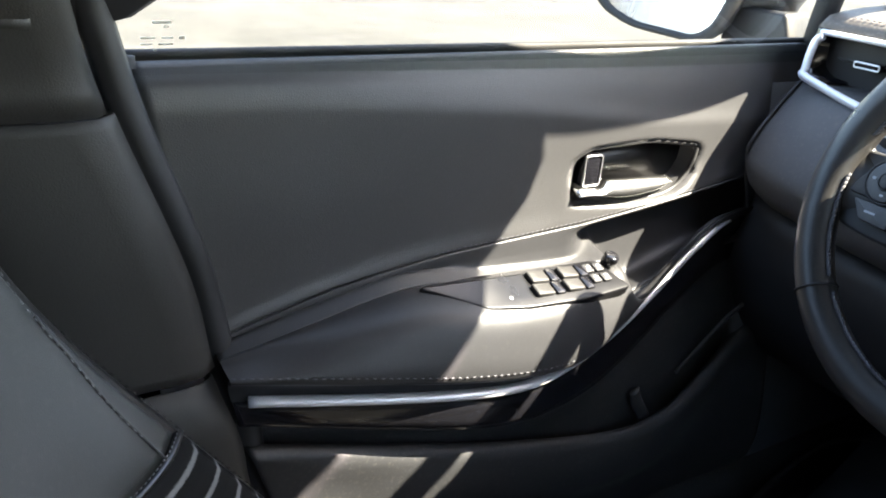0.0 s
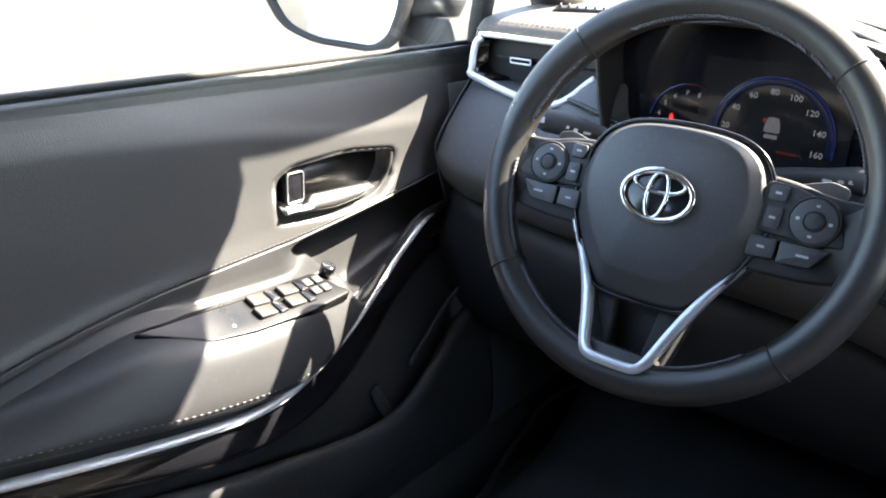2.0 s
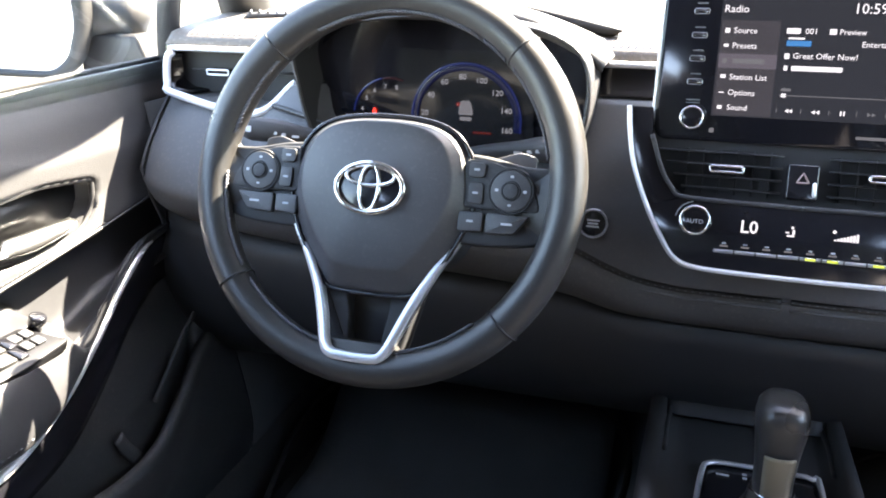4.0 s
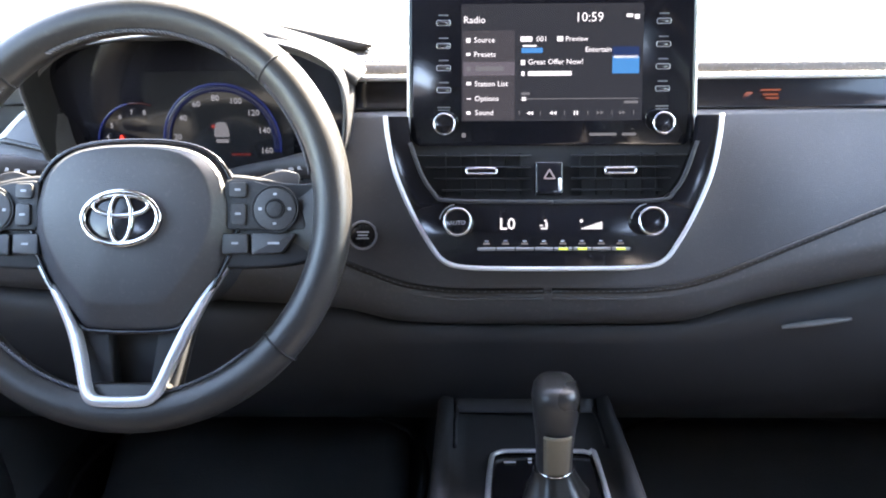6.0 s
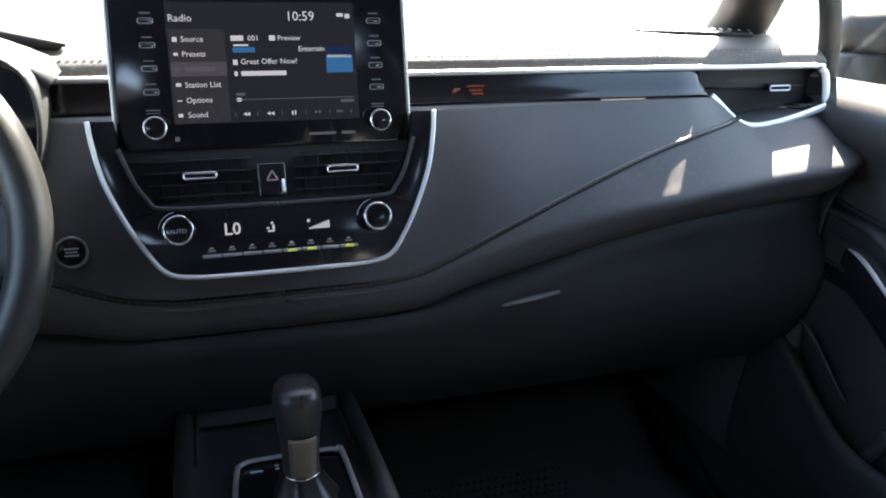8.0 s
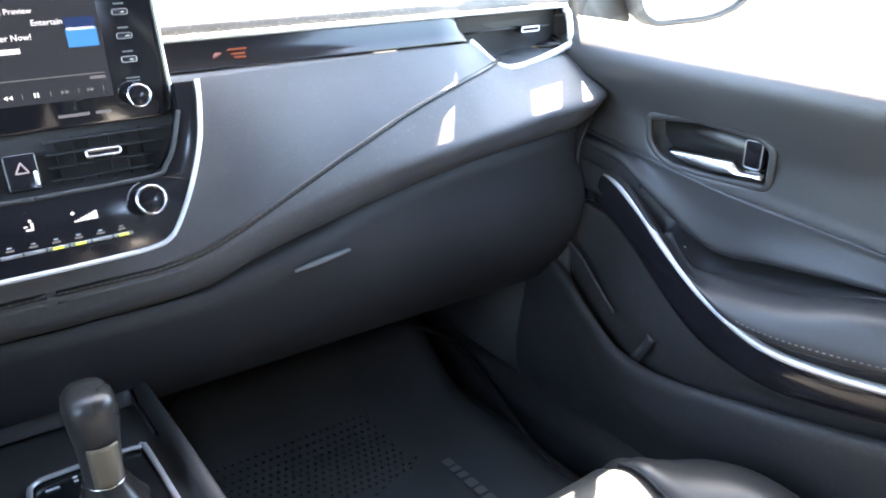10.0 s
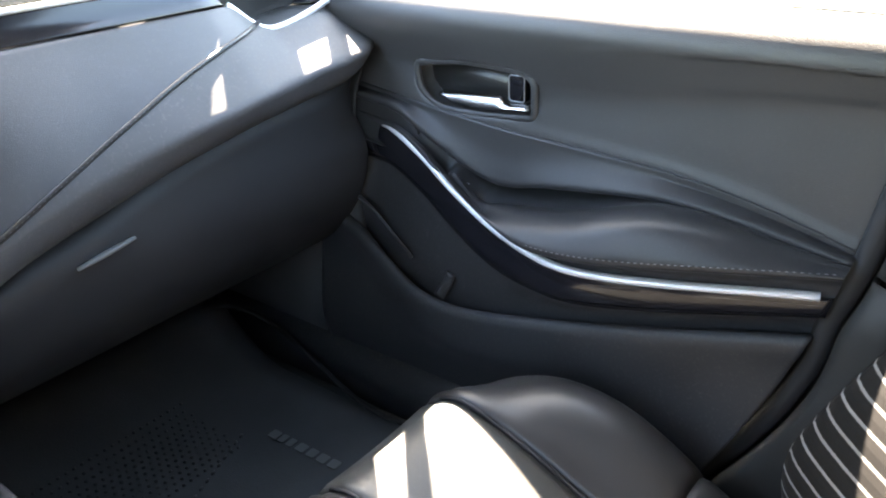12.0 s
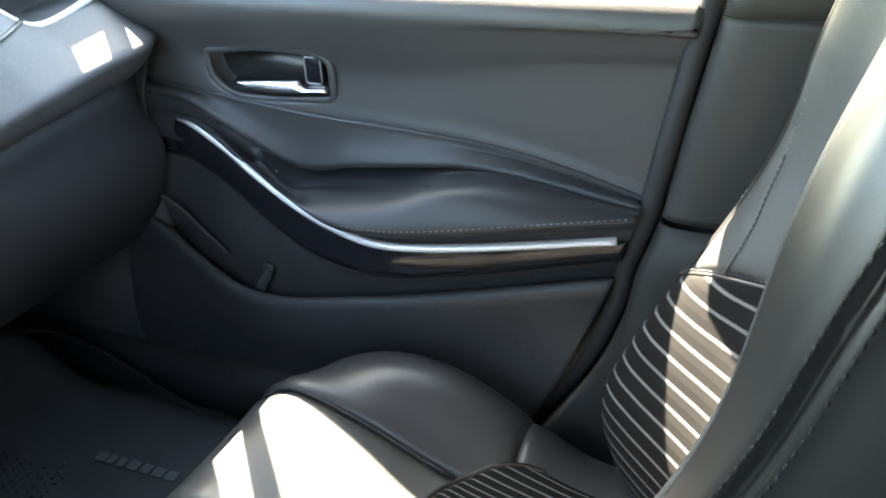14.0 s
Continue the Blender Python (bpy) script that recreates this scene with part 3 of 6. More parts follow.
Z_WALL_CUP = [(-0.56, 0.700), (-0.5, 0.712), (-0.40, 0.730), (-0.34, 0.7375), (-0.29, 0.738), (-0.157, 0.722), (-0.09, 0.712), (-0.03, 0.730), (0.03, 0.760), (0.08, 0.784), (0.24, 0.80)]
Z_CUP_LOW = [(-0.56, 0.700), (-0.5, 0.712), (-0.40, 0.7295), (-0.34, 0.7365), (-0.29, 0.732), (-0.209, 0.706), (-0.104, 0.688), (-0.069, 0.684), (-0.03, 0.712), (0.03, 0.758), (0.08, 0.784), (0.24, 0.80)]
CHROME_Z = [(-0.56, 0.686), (-0.487, 0.678), (-0.37, 0.666), (-0.281, 0.658), (-0.225, 0.654), (-0.178, 0.657), (-0.11, 0.673), (-0.04, 0.703), (0.022, 0.737), (0.077, 0.757), (0.114, 0.757), (0.24, 0.76)]
CHROME_X = [(-0.56, 0.69), (-0.487, 0.680), (-0.37, 0.652), (-0.281, 0.634), (-0.225, 0.630), (-0.178, 0.634), (-0.11, 0.646), (-0.04, 0.660), (0.022, 0.672), (0.077, 0.681), (0.114, 0.690), (0.24, 0.705)]
CREST_Z = [(-0.56, 0.72), (-0.496, 0.712), (-0.377, 0.698), (-0.29, 0.685), (-0.213, 0.676), (-0.16, 0.676), (-0.10, 0.690), (-0.04, 0.716), (0.02, 0.748), (0.08, 0.768), (0.24, 0.772)]
CREST_X = [(-0.56, 0.675), (-0.496, 0.662), (-0.377, 0.632), (-0.29, 0.618), (-0.213, 0.614), (-0.16, 0.619), (-0.10, 0.636), (-0.04, 0.653), (0.02, 0.667), (0.08, 0.680), (0.24, 0.70)]
GLOSS_W = [(-0.5, 0.024), (-0.33, 0.034), (-0.19, 0.043), (-0.1, 0.055), (0.0, 0.055), (0.1, 0.05)]
POCKET_Z = [(-0.56, 0.635), (-0.48, 0.620), (-0.33, 0.589), (-0.182, 0.558), (-0.052, 0.532), (0.024, 0.534), (0.092, 0.563), (0.143, 0.590), (0.24, 0.63)]
POCKET_X = [(-0.56, 0.695), (-0.48, 0.685), (-0.33, 0.665), (-0.182, 0.652), (-0.052, 0.650), (0.024, 0.655), (0.092, 0.665), (0.143, 0.675), (0.24, 0.69)]
REAR_Y = [(0.33, -0.35), (0.392, -0.385), (0.517, -0.443), (0.612, -0.479), (0.659, -0.492), (0.737, -0.510), (0.84, -0.533), (0.95, -0.552)]
HANDLE = [(0.051, 0.845), (-0.024, 0.855), (-0.107, 0.853), (-0.130, 0.842), (-0.130, 0.796), (-0.049, 0.789), (0.005, 0.788), (0.029, 0.796), (0.047, 0.814)]


def door_y(y, z):
    """Bends the rear end of the door panel to its slanting edge."""
    w = min(max((-0.15 - y) / 0.35, 0), 1.2)
    return y + w * w * (ip(z, REAR_Y) + 0.50)


def build_door(s, name, label):
    door = thing(name, label, "car door", (0.72 * s, -0.15, 0.33))
    y0 = -0.490 if s < 0 else -0.500
    ys = [y0 + (0.24 - y0) * k / 118 for k in range(119)]
    handle = rounded(HANDLE, 0.012, 3)

    def strip(controls, n, dent=None):
        rows = []
        for y in ys:
            row = []
            for p in spline([(x, 0, z) for x, z in controls(y)], n):
                x, yy = p.x, door_y(y, p.z)
                if dent:
                    x += dent(yy, p.z)
                row.append((s * x, yy, p.z))
            rows.append(row)
        return sheet(rows, flip=s < 0)

    def upper(y):
        zt, zc = ip(y, Z_INSERT), ip(y, Z_CREASE)
        if s > 0:
            # broad sunlit shoulder that ends in a soft crease
            zs = max(zc, 0.893)
            up, h = 0.9475 - zs, zs - zt
            return [(0.736, 0.945), (0.728, 0.9475), (0.716, 0.9430), (0.704, 0.9368), (0.6945, 0.9290), (0.6875, 0.9195), (0.6842, 0.909), (0.6845, 0.899), (0.6890, zs - 0.008), (0.703, zs - min(0.037, 0.32 * h)),
                    (0.712, zs - min(0.062, 0.55 * h)), (0.709, zt + min(0.022, 0.25 * h)), (0.7055, zt + 0.005), (0.7048, zt - 0.003)]
        h = zc - zt
        return [(0.736, 0.945), (0.728, 0.9475), (0.7215, (zc + 0.945) / 2 + 0.010), (0.7165, zc + 0.020), (0.7128, zc + 0.005), (0.7122, zc - 0.006), (0.7118, zc - min(0.035, 0.3 * h)),
                (0.7108, zc - min(0.062, 0.55 * h)), (0.7078, zt + min(0.022, 0.25 * h)), (0.7045, zt + 0.006), (0.7035, zt)]
    recess = lambda y, z: 0.030 * step(inside(handle, y, z) + 0.002, 0.010) if 0.77 < z < 0.87 and -0.15 < y < 0.06 else 0.0
    part("upper_panel", thicken(strip(upper, 64, recess), 0.003), DOOR_SKIN, door, "soft grained black upper panel")

    walls = Z_WALL if s < 0 else Z_CUP_LOW
    well = lambda y: 0.055 * step(y + (0.088 if s < 0 else 0.030), 0.035)

    def wall(y):
        zt, zw = ip(y, Z_INSERT), ip(y, walls)
        if s > 0:
            # pull cup: the panel ends in a lip over a lens-shaped hollow
            zl = max(ip(y, Z_WALL_CUP), zw)
            d = 0.026 * step(zl - zw, 0.012)
            return [(0.7050, zt + 0.0012), (0.7046, zt - 0.0010), (0.7038, zt - 0.008), (0.6992, (zt + zl) / 2), (0.6905, zl + 0.005), (0.6895, zl + 0.001), (0.6915 + 0.2 * d, zl - 0.0015), (0.691 + d, zl - 0.002), (0.692 + d, min((zl + zw) / 2, zl - 0.0025)), (0.690, zw - 0.003 - well(y)), (0.683, zw - 0.002 - well(y))]
        # the pull hollow deepens towards the hinges
        d = 0.036 * step(y + 0.135, 0.06)
        return [(0.7035, zt + 0.001), (0.7028 + 0.35 * d, zt - 0.004), (0.7022 + d, zt - 0.010), (0.7010 + d, (zt + zw) / 2 - 0.003), (0.6975 + 0.6 * d, zw + 0.004 - well(y)), (0.684, zw - 0.002 - well(y))]
    part("pull_recess", thicken(strip(wall, 24 if s < 0 else 40), 0.003), ARMREST, door)

    def pad(y):
        zc, xc = ip(y, CREST_Z), ip(y, CREST_X)
        # a deep well opens between the pull and the trim strip towards the hinges
        e = well(y)
        zw = ip(y, walls) - e
        xp, zp = xc + 0.018, zc + 0.82 * (zw + e - zc) - 0.8 * e
        return [(0.690, zw - 0.003), (0.686, zw), ((0.686 + xp) / 2, (zw + zp) / 2 + 0.004), (xp, zp), (xc + 0.004, zc * 0.6 + zp * 0.4), (xc, zc), (xc + 0.005, zc - 0.006), (xc + 0.014, zc - 0.007)]
    part("armrest", strip(pad, 26), ARMREST, door, "padded black leatherette armrest")
    line = [(s * (ip(y, CREST_X) - 0.001), door_y(y, ip(y, CREST_Z)), ip(y, CREST_Z) + 0.004) for y in ys if -0.497 < y < -0.17]
    part("stitching", stitches(line, 0.0042, 0.0028, 0.0012), DARKTHREAD if s < 0 else THREAD, door, "pale sewn stitches along the armrest")
    if s < 0:
        line = [(s * (0.7025), door_y(y, ip(y, Z_INSERT)), ip(y, Z_INSERT) + 0.004) for y in ys if -0.29 < y < 0.05]
        part("insert_stitching", stitches(line, 0.0036, 0.0024, 0.0010), DARKTHREAD, door, "fine sewn stitches under the upper panel")

    def channel(y):
        zc, xc, zh, xh = ip(y, CREST_Z), ip(y, CREST_X), ip(y, CHROME_Z), ip(y, CHROME_X)
        return [(xc + 0.010, zc - 0.005), (xh + 0.006, zh + 0.008), (xh + 0.004, zh), (xh + 0.004, zh - 0.006)]
    part("channel", strip(channel, 6), DARK, door)
    path = spline([(s * ip(y, CHROME_X), door_y(y, ip(y, CHROME_Z)), ip(y, CHROME_Z)) for y in ys[2:] if y < 0.10], 90)
    part("trim_strip", tube(path, 0.0052, 0.0042, 10, up=(s * -0.5, 0, 1), taper=lambda q: min(1, 0.35 + (1 - q) * 6)), SILVER, door, "curved satin silver trim strip")

    def gloss(y):
        zh, xh, w = ip(y, CHROME_Z), ip(y, CHROME_X), ip(y, GLOSS_W)
        return [(xh + 0.004, zh - 0.002), (xh + 0.002, zh - w * 0.4), (xh + 0.004, zh - w), (xh + 0.012, zh - w - 0.003)]
    part("black_strip", thicken(strip(gloss, 8), 0.003), GLOSS, door, "glossy black strip under the trim")

    def middle(y):
        zh, xh, w, zp, xp = ip(y, CHROME_Z), ip(y, CHROME_X), ip(y, GLOSS_W), ip(y, POCKET_Z), ip(y, POCKET_X)
        return [(xh + 0.010, zh - w + 0.004), (xh + 0.012, zh - w - 0.004), (xp + 0.022, (zh - w) * 0.4 + zp * 0.6), (xp + 0.028, zp - 0.004), (xp + 0.03, zp - 0.06)]
    part("middle_panel", thicken(strip(middle, 14), 0.003), PLASTIC, door, "grained black plastic panel")

    def lower(y):
        zp, xp = ip(y, POCKET_Z), ip(y, POCKET_X)
        return [(xp + 0.012, zp - 0.012), (xp + 0.010, zp), (xp + 0.004, zp + 0.003), (xp - 0.002, zp - 0.001), (xp - 0.005, zp - 0.014), (xp - 0.002, zp - 0.06), (0.668, 0.43), (0.69, 0.34)]
    part("map_pocket", thicken(strip(lower, 26), 0.003), PLASTIC, door, "grained plastic door pocket with a lip")
    # rib and speaker ring in the pocket area
    part("pocket_rib", tube(spline([(s * 0.660, -0.010, 0.535), (s * 0.664, -0.022, 0.556), (s * 0.664, -0.030, 0.575)], 8), 0.003, 0.008, 8), PLASTIC, door)
    ring = spline([(s * 0.672, y, z) for y, z in ((0.045, 0.575), (0.075, 0.60), (0.11, 0.63), (0.14, 0.648))], 20)
    part("speaker_edge", tube(ring, 0.002, 0.004, 8), PLASTIC, door)
    # inner handle
    ring = [(s * (0.7105 if s > 0 else 0.7165), y, z) for y, z in rounded(HANDLE, 0.010, 5)]
    part("handle_bezel", tube(ring, 0.0055 if s > 0 else 0.0036, 0.004 if s > 0 else 0.0030, 8, closed=True, up=(s, 0, 0)), DOOR_SKIN, door, "raised rim round the handle recess")
    dish = plate([(y, z) for y, z in rounded(HANDLE, 0.010, 5)], 0.002, Matrix(((0, 0, -s, s * 0.7345), (1, 0, 0, 0), (0, 1, 0, 0), (0, 0, 0, 1))))
    part("handle_dish", dish, SMOKED, door, "dark glossy dish behind the handle")
    lever = []
    for k in range(25):
        q = k / 24
        y = 0.018 - 0.143 * q
        top = 0.809 + 0.009 * q / 0.7 - 0.0085 * step(q - 0.70, 0.06)
        low = 0.804 - 0.006 * step(q, 0.2) + 0.008 * step(q - 0.45, 0.5)
        x = 0.720 - 0.012 * math.sin(min(q * 1.25, 1) * 1.57)
        zc, th = (top + low) / 2, (top - low) / 2
        ring = []
        for a in [2 * math.pi * j / 16 for j in range(16)]:
            c, e = math.cos(a), math.sin(a)
            e = math.copysign(abs(e) ** 0.6, e)
            ring.append((s * (x + 0.005 * c + 0.004 * e), y, zc + e * th))
        lever.append(ring)
    bm = sheet(lever, closed_v=True)
    bm.faces.new([v for v in list(bm.verts)[:16]])
    bm.faces.new([v for v in list(bm.verts)[-16:]])
    bmesh.ops.recalc_face_normals(bm, faces=bm.faces)
    part("handle_lever", bm, LEVER, door, "satin chrome pull lever")
    place = Matrix(((0, 0, -s, s * 0.712), (1, 0, 0, -0.1035), (0, 1, 0, 0.8295), (0, 0, 0, 1)))
    tab = plate(rrect(0.024, 0.034, 0.004), 0.016, place, 0.002)
    lock = part("lock_tab", tab, GLOSS, door, "black sliding lock tab with a chrome edge")
    edge = [place @ Vector((x, y, 0.0005)) for x, y in rrect(0.022, 0.032, 0.004)]
    part("lock_edge", tube(edge, 0.0009, 0.0009, 6, closed=True, up=(s, 0, 0)), FINE_SILVER, lock)
    return door


def arm_frame(s):
    """The plane of the switch plate on the armrest: x forward, y outward."""
    a, b, c = Vector((0.675 * s, -0.324, 0.751)), Vector((0.681 * s, -0.115, 0.739)), Vector((0.638 * s, -0.227, 0.7315))
    fx = (b - a).normalized()
    fz = fx.cross(c - a).normalized()
    if fz.z < 0:
        fz = -fz
    fy = fz.cross(fx)
    m = Matrix((fx, fy, fz)).transposed().to_4x4()
    m.translation = a + fz * 0.006
    return m, (1 if s < 0 else -1)


def build_switches(door, s):
    m, o = arm_frame(s)
    out = [(0.0, 0.0), (0.06, o * 0.004), (0.214, o * 0.002), (0.232, o * -0.040), (0.17, o * -0.046), (0.10, o * -0.044), (0.055, o * -0.037)]
    if s > 0:
        for k in (0, 1):
            part("button_mark", plate(rrect(0.006, 0.0016, 0.0005), 0.0005, Matrix(((0, 0, -1, 0.6885), (1, 0, 0, -0.034 - 0.010 * k), (0, 1, 0, 0.7015), (0, 0, 0, 1)))), PRINT, door, smooth=False)
        return
    base = part("switch_plate", plate(rounded(out, 0.006), 0.010, m, 0.002), SWITCH_PLATE, door, "glossy black window switch plate")
    if s < 0:
        for k, x in enumerate((0.128, 0.166)):
            for j in (0, 1):
                w = m @ Matrix.Translation((x - j * 0.004, o * (-0.011 - 0.0165 * j), 0.004)) @ Matrix.Rotation(radians(5), 4, 'Y')
                part("window_switch", plate(rrect(0.022, 0.0145, 0.002), 0.006, w, 0.0015), SWITCH, base, "grey window lift button")
                part("switch_groove", plate(rrect(0.010, 0.016, 0.001), 0.004, m @ Matrix.Translation((x + 0.018 - j * 0.004, o * (-0.011 - 0.0165 * j), 0.003)), 0.001), GLOSS, base)
        for j in (0, 1):
            for i in (0, 1):
                w = m @ Matrix.Translation((0.194 + i * 0.0135, o * (-0.010 - 0.014 * j), 0.003))
                part("lock_button", plate(rrect(0.011, 0.011, 0.002), 0.004, w, 0.001), DARK, base)
                part("button_mark", plate(rrect(0.004, 0.004, 0.001), 0.0005, w @ Matrix.Translation((0, 0, 0.0006))), PRINT, base, smooth=False)
        w = m @ Matrix.Translation((0.226, o * -0.006, 0.012))
        part("mirror_knob", plate(disc(0.008, n=20), 0.014, w, 0.002), GLOSS, base, "round mirror adjusting knob")
        part("button_mark", plate(disc(0.0018, n=10), 0.0005, m @ Matrix.Translation((0.085, o * -0.03, 0.0006))), PRINT, base, smooth=False)


driver_door = build_door(-1, "driver_door", "black soft-trimmed driver's door with sunlit armrest and window switches")
build_switches(driver_door, -1)
passenger_door = build_door(1, "passenger_door", "black soft-trimmed passenger door with a silver trim strip")
build_switches(passenger_door, 1)


# ---- outside mirrors ----
def build_mirror(s, label):
    ob = thing("wing_mirror", label, "wing mirror", (0.80 * s, 0.20, 0.93))
    c = Vector((0.950 * s, 0.187, 0.984))
    n = Vector((-0.431 * s, -0.900, -0.065)).normalized()
    fx = Vector((0, 0, 1)).cross(n).normalized()
    fy = n.cross(fx)
    m = Matrix((fx, fy, n)).transposed().to_4x4()
    m.translation = c
    q = -s
    glass = [(0.110 * q, 0.062), (0.109 * q, 0.0), (0.091 * q, -0.046), (0.067 * q, -0.064), (-0.030 * q, -0.056), (-0.078 * q, -0.036), (-0.104 * q, 0.010), (-0.109 * q, 0.062)]
    # housing: rings from the rim back to a rounded nose
    rim = [Vector(p) for p in rounded(glass, 0.02, 5)]
    rows = []
    for k, (grow, back) in enumerate(((0.87, -0.004), (0.88, 0.005), (0.95, 0.008), (1.03, 0.0), (1.05, -0.02), (1.0, -0.06), (0.82, -0.09), (0.5, -0.11), (0.05, -0.118))):
        rows.append([m @ Vector((p.x * grow, p.y * grow, back)) for p in rim])
    part("housing", sheet(rows, closed_v=True), DARK, ob, "black mirror housing")
    part("mirror_glass", plate([tuple(p * 0.88) for p in rim], 0.004, m @ Matrix.Translation((0, 0, 0.0)), 0.001), MIRRORGLASS, ob, "mirror glass showing the car's flank", smooth=False)
    path = spline([(0.955 * s, 0.262, 1.000), (0.910 * s, 0.278, 0.998), (0.870 * s, 0.292, 0.996), (0.835 * s, 0.306, 0.994), (0.812 * s, 0.316, 0.992)], 20)
    part("neck", tube(path, 0.044, 0.043, 18, up=(0, 0, 1), taper=lambda t: 1 - 0.18 * t - 0.75 * max(0, (t - 0.8) / 0.2) ** 3), DARK, ob, "rounded black inner end of the mirror head")
    block = [(0.785 * s, 0.934), (0.800 * s, 0.972), (0.868 * s, 0.972), (0.895 * s, 0.930), (0.880 * s, 0.895), (0.785 * s, 0.905)]
    part("foot", plate(rounded(block, 0.006), 0.045, Matrix(((1, 0, 0, 0), (0, 0, -1, 0.262), (0, 1, 0, 0), (0, 0, 0, 1))), 0.005), DARK, ob, "black mirror foot on the door")
    for u, v in ((0.098, 0.043), (0.091, 0.038)):
        part("mirror_mark", plate(rrect(0.004, 0.005, 0.001, -u * q, v), 0.0004, m @ Matrix.Translation((0, 0, 0.0006))), DARK, ob, smooth=False)
    return ob


build_mirror(-1, "black wing mirror with a clear mirror on the driver's side")
build_mirror(1, "black wing mirror on the passenger's side")


# ---- dashboard ----
Z_ROLL = [(0.0, 0.772), (0.14, 0.776), (0.2, 0.795), (0.26, 0.810), (0.39, 0.838), (0.54, 0.859), (0.68, 0.871)]
Z_ROLL_DRIVER = [(0.0, 0.772), (0.14, 0.776), (0.2, 0.790), (0.26, 0.796), (0.39, 0.803), (0.54, 0.815), (0.68, 0.832)]
Z_SEAM = [(0.07, 0.776), (0.10, 0.777), (0.146, 0.785), (0.23, 0.820), (0.312, 0.852), (0.404, 0.884), (0.511, 0.910), (0.56, 0.916)]
VENT = [(0.512, 0.938), (0.556, 0.905), (0.662, 0.921), (0.673, 0.930), (0.675, 0.958), (0.668, 0.966), (0.50, 0.966)]


def side(x):
    """The offset from the middle by which both halves of the dash are alike."""
    return -x / 1.02 if x < 0 else x


def roll_z(x):
    return ip(side(x), Z_ROLL if x > 0 else Z_ROLL_DRIVER)


def face_top(a):
    return 0.938 - 0.020 * step(a - 0.50, 0.06)


def end_turn(a):
    """The dash ends turn away towards the doors."""
    return 0.022 * max(0.0, (a - 0.625) / 0.057) ** 2


def bulge(x):
    """The passenger's roll stands out a little further."""
    return 0.012 * step(x - 0.28, 0.16)


def dash_face(x, z):
    """How far forward the dash face lies at a height."""
    a = side(x)
    za, zl = face_top(a), roll_z(x)
    q = min(max((za - z) / (za - zl), 0), 1)
    return 0.088 + 0.074 * (1 - q) ** (1.4 - 0.42 * step(x - 0.2, 0.22)) - bulge(x) * q + end_turn(a)


VENT_PARTS = ("air_outlet", "slat", "fin", "outlet_tab", "tab_edge", "outlet_shade")


def build_dash():
    base_part = part

    def part_set_back(nm, bm, mat, parent, lab="", **kw):
        # the passenger's end of the upper dash lies a little further from the cabin's middle
        for v in bm.verts:
            k = 0.026 * step(v.co.x - 0.47, 0.09) * (1 if nm in VENT_PARTS else step(v.co.z - 0.79, 0.06))
            if k:
                v.co += (v.co - Vector((-0.1, -0.64, 1.09))) * k
        return base_part(nm, bm, mat, parent, lab, **kw)
    dash = thing("dashboard", "black soft-touch dashboard with stitched seams and silver strip", "dashboard", (0, 0.3, 0.45))
    xs = [-0.6955 + 1.3775 * k / 220 for k in range(221)]

    def dent(x, z):
        if side(x) < 0.48 or not 0.89 < z < 0.98:
            return 0.0
        return 0.055 * step(inside(VENT, side(x), z) + 0.0015, 0.007)

    bay = [(-0.492, 0.985), (-0.40, 1.02), (-0.29, 1.02), (-0.205, 0.99), (-0.198, 0.955), (-0.204, 0.905), (-0.228, 0.865), (-0.345, 0.853), (-0.458, 0.865), (-0.480, 0.903)]

    def bay_dent(x, z):
        return 0.12 * step(inside(bay, x, z), 0.010) if -0.5 < x < -0.19 and z > 0.85 else 0.0

    def strip(controls, n, cols=xs, deep=False):
        rows = []
        for x in cols:
            rows.append([(p.x, p.y + (dent(p.x, p.z) + bay_dent(p.x, p.z) if deep else 0), p.z) for p in spline([(x, y, z) for y, z in controls(side(x), x)], n)])
        return sheet(rows)

    part_set_back("top_pad", thicken(strip(lambda a, x: [(0.88, 0.985), (0.70, 1.000), (0.50, 1.003), (0.33, 0.999), (0.24, 0.993), (0.200, 0.987), (0.184, 0.982), (0.178, 0.977), (0.181, 0.974)], 30), 0.003), DASH_TOP, dash, "grained dusty black dashboard top")
    part_set_back("band", thicken(strip(lambda a, x: [(0.182, 0.9745), (0.180, 0.966), (0.174, 0.950), (0.166, face_top(a) + 0.002)], 14, deep=True), 0.003), GLOSS, dash, "glossy dark band across the dashboard")

    def pad(a, x):
        za, zs = face_top(a), ip(a, Z_SEAM)
        zs = max(zs, roll_z(x) + 0.003)
        return [(dash_face(x, za + (zs - za) * q), za + (zs - za) * q) for q in (0, 0.12, 0.3, 0.5, 0.75, 1)]
    part_set_back("face_pad", thicken(strip(pad, 26, deep=True), 0.003), LEATHER, dash, "padded leatherette dash face")

    def roll(a, x):
        zs, zl = max(ip(a, Z_SEAM), roll_z(x) + 0.003), roll_z(x)
        return [(dash_face(x, zs + (zl - zs) * q), zs + (zl - zs) * q) for q in (0, 0.3, 0.65, 1)] + [(y + end_turn(a) - k * bulge(x), zl - d) for y, d, k in ((0.0905, 0.010, 0.9), (0.0965, 0.023, 0.6), (0.107, 0.036, 0.3), (0.124, 0.048, 0.1))]
    part_set_back("lower_roll", thicken(strip(roll, 24, deep=True), 0.003), DASH_SKIN, dash, "rounded soft lower dash edge")
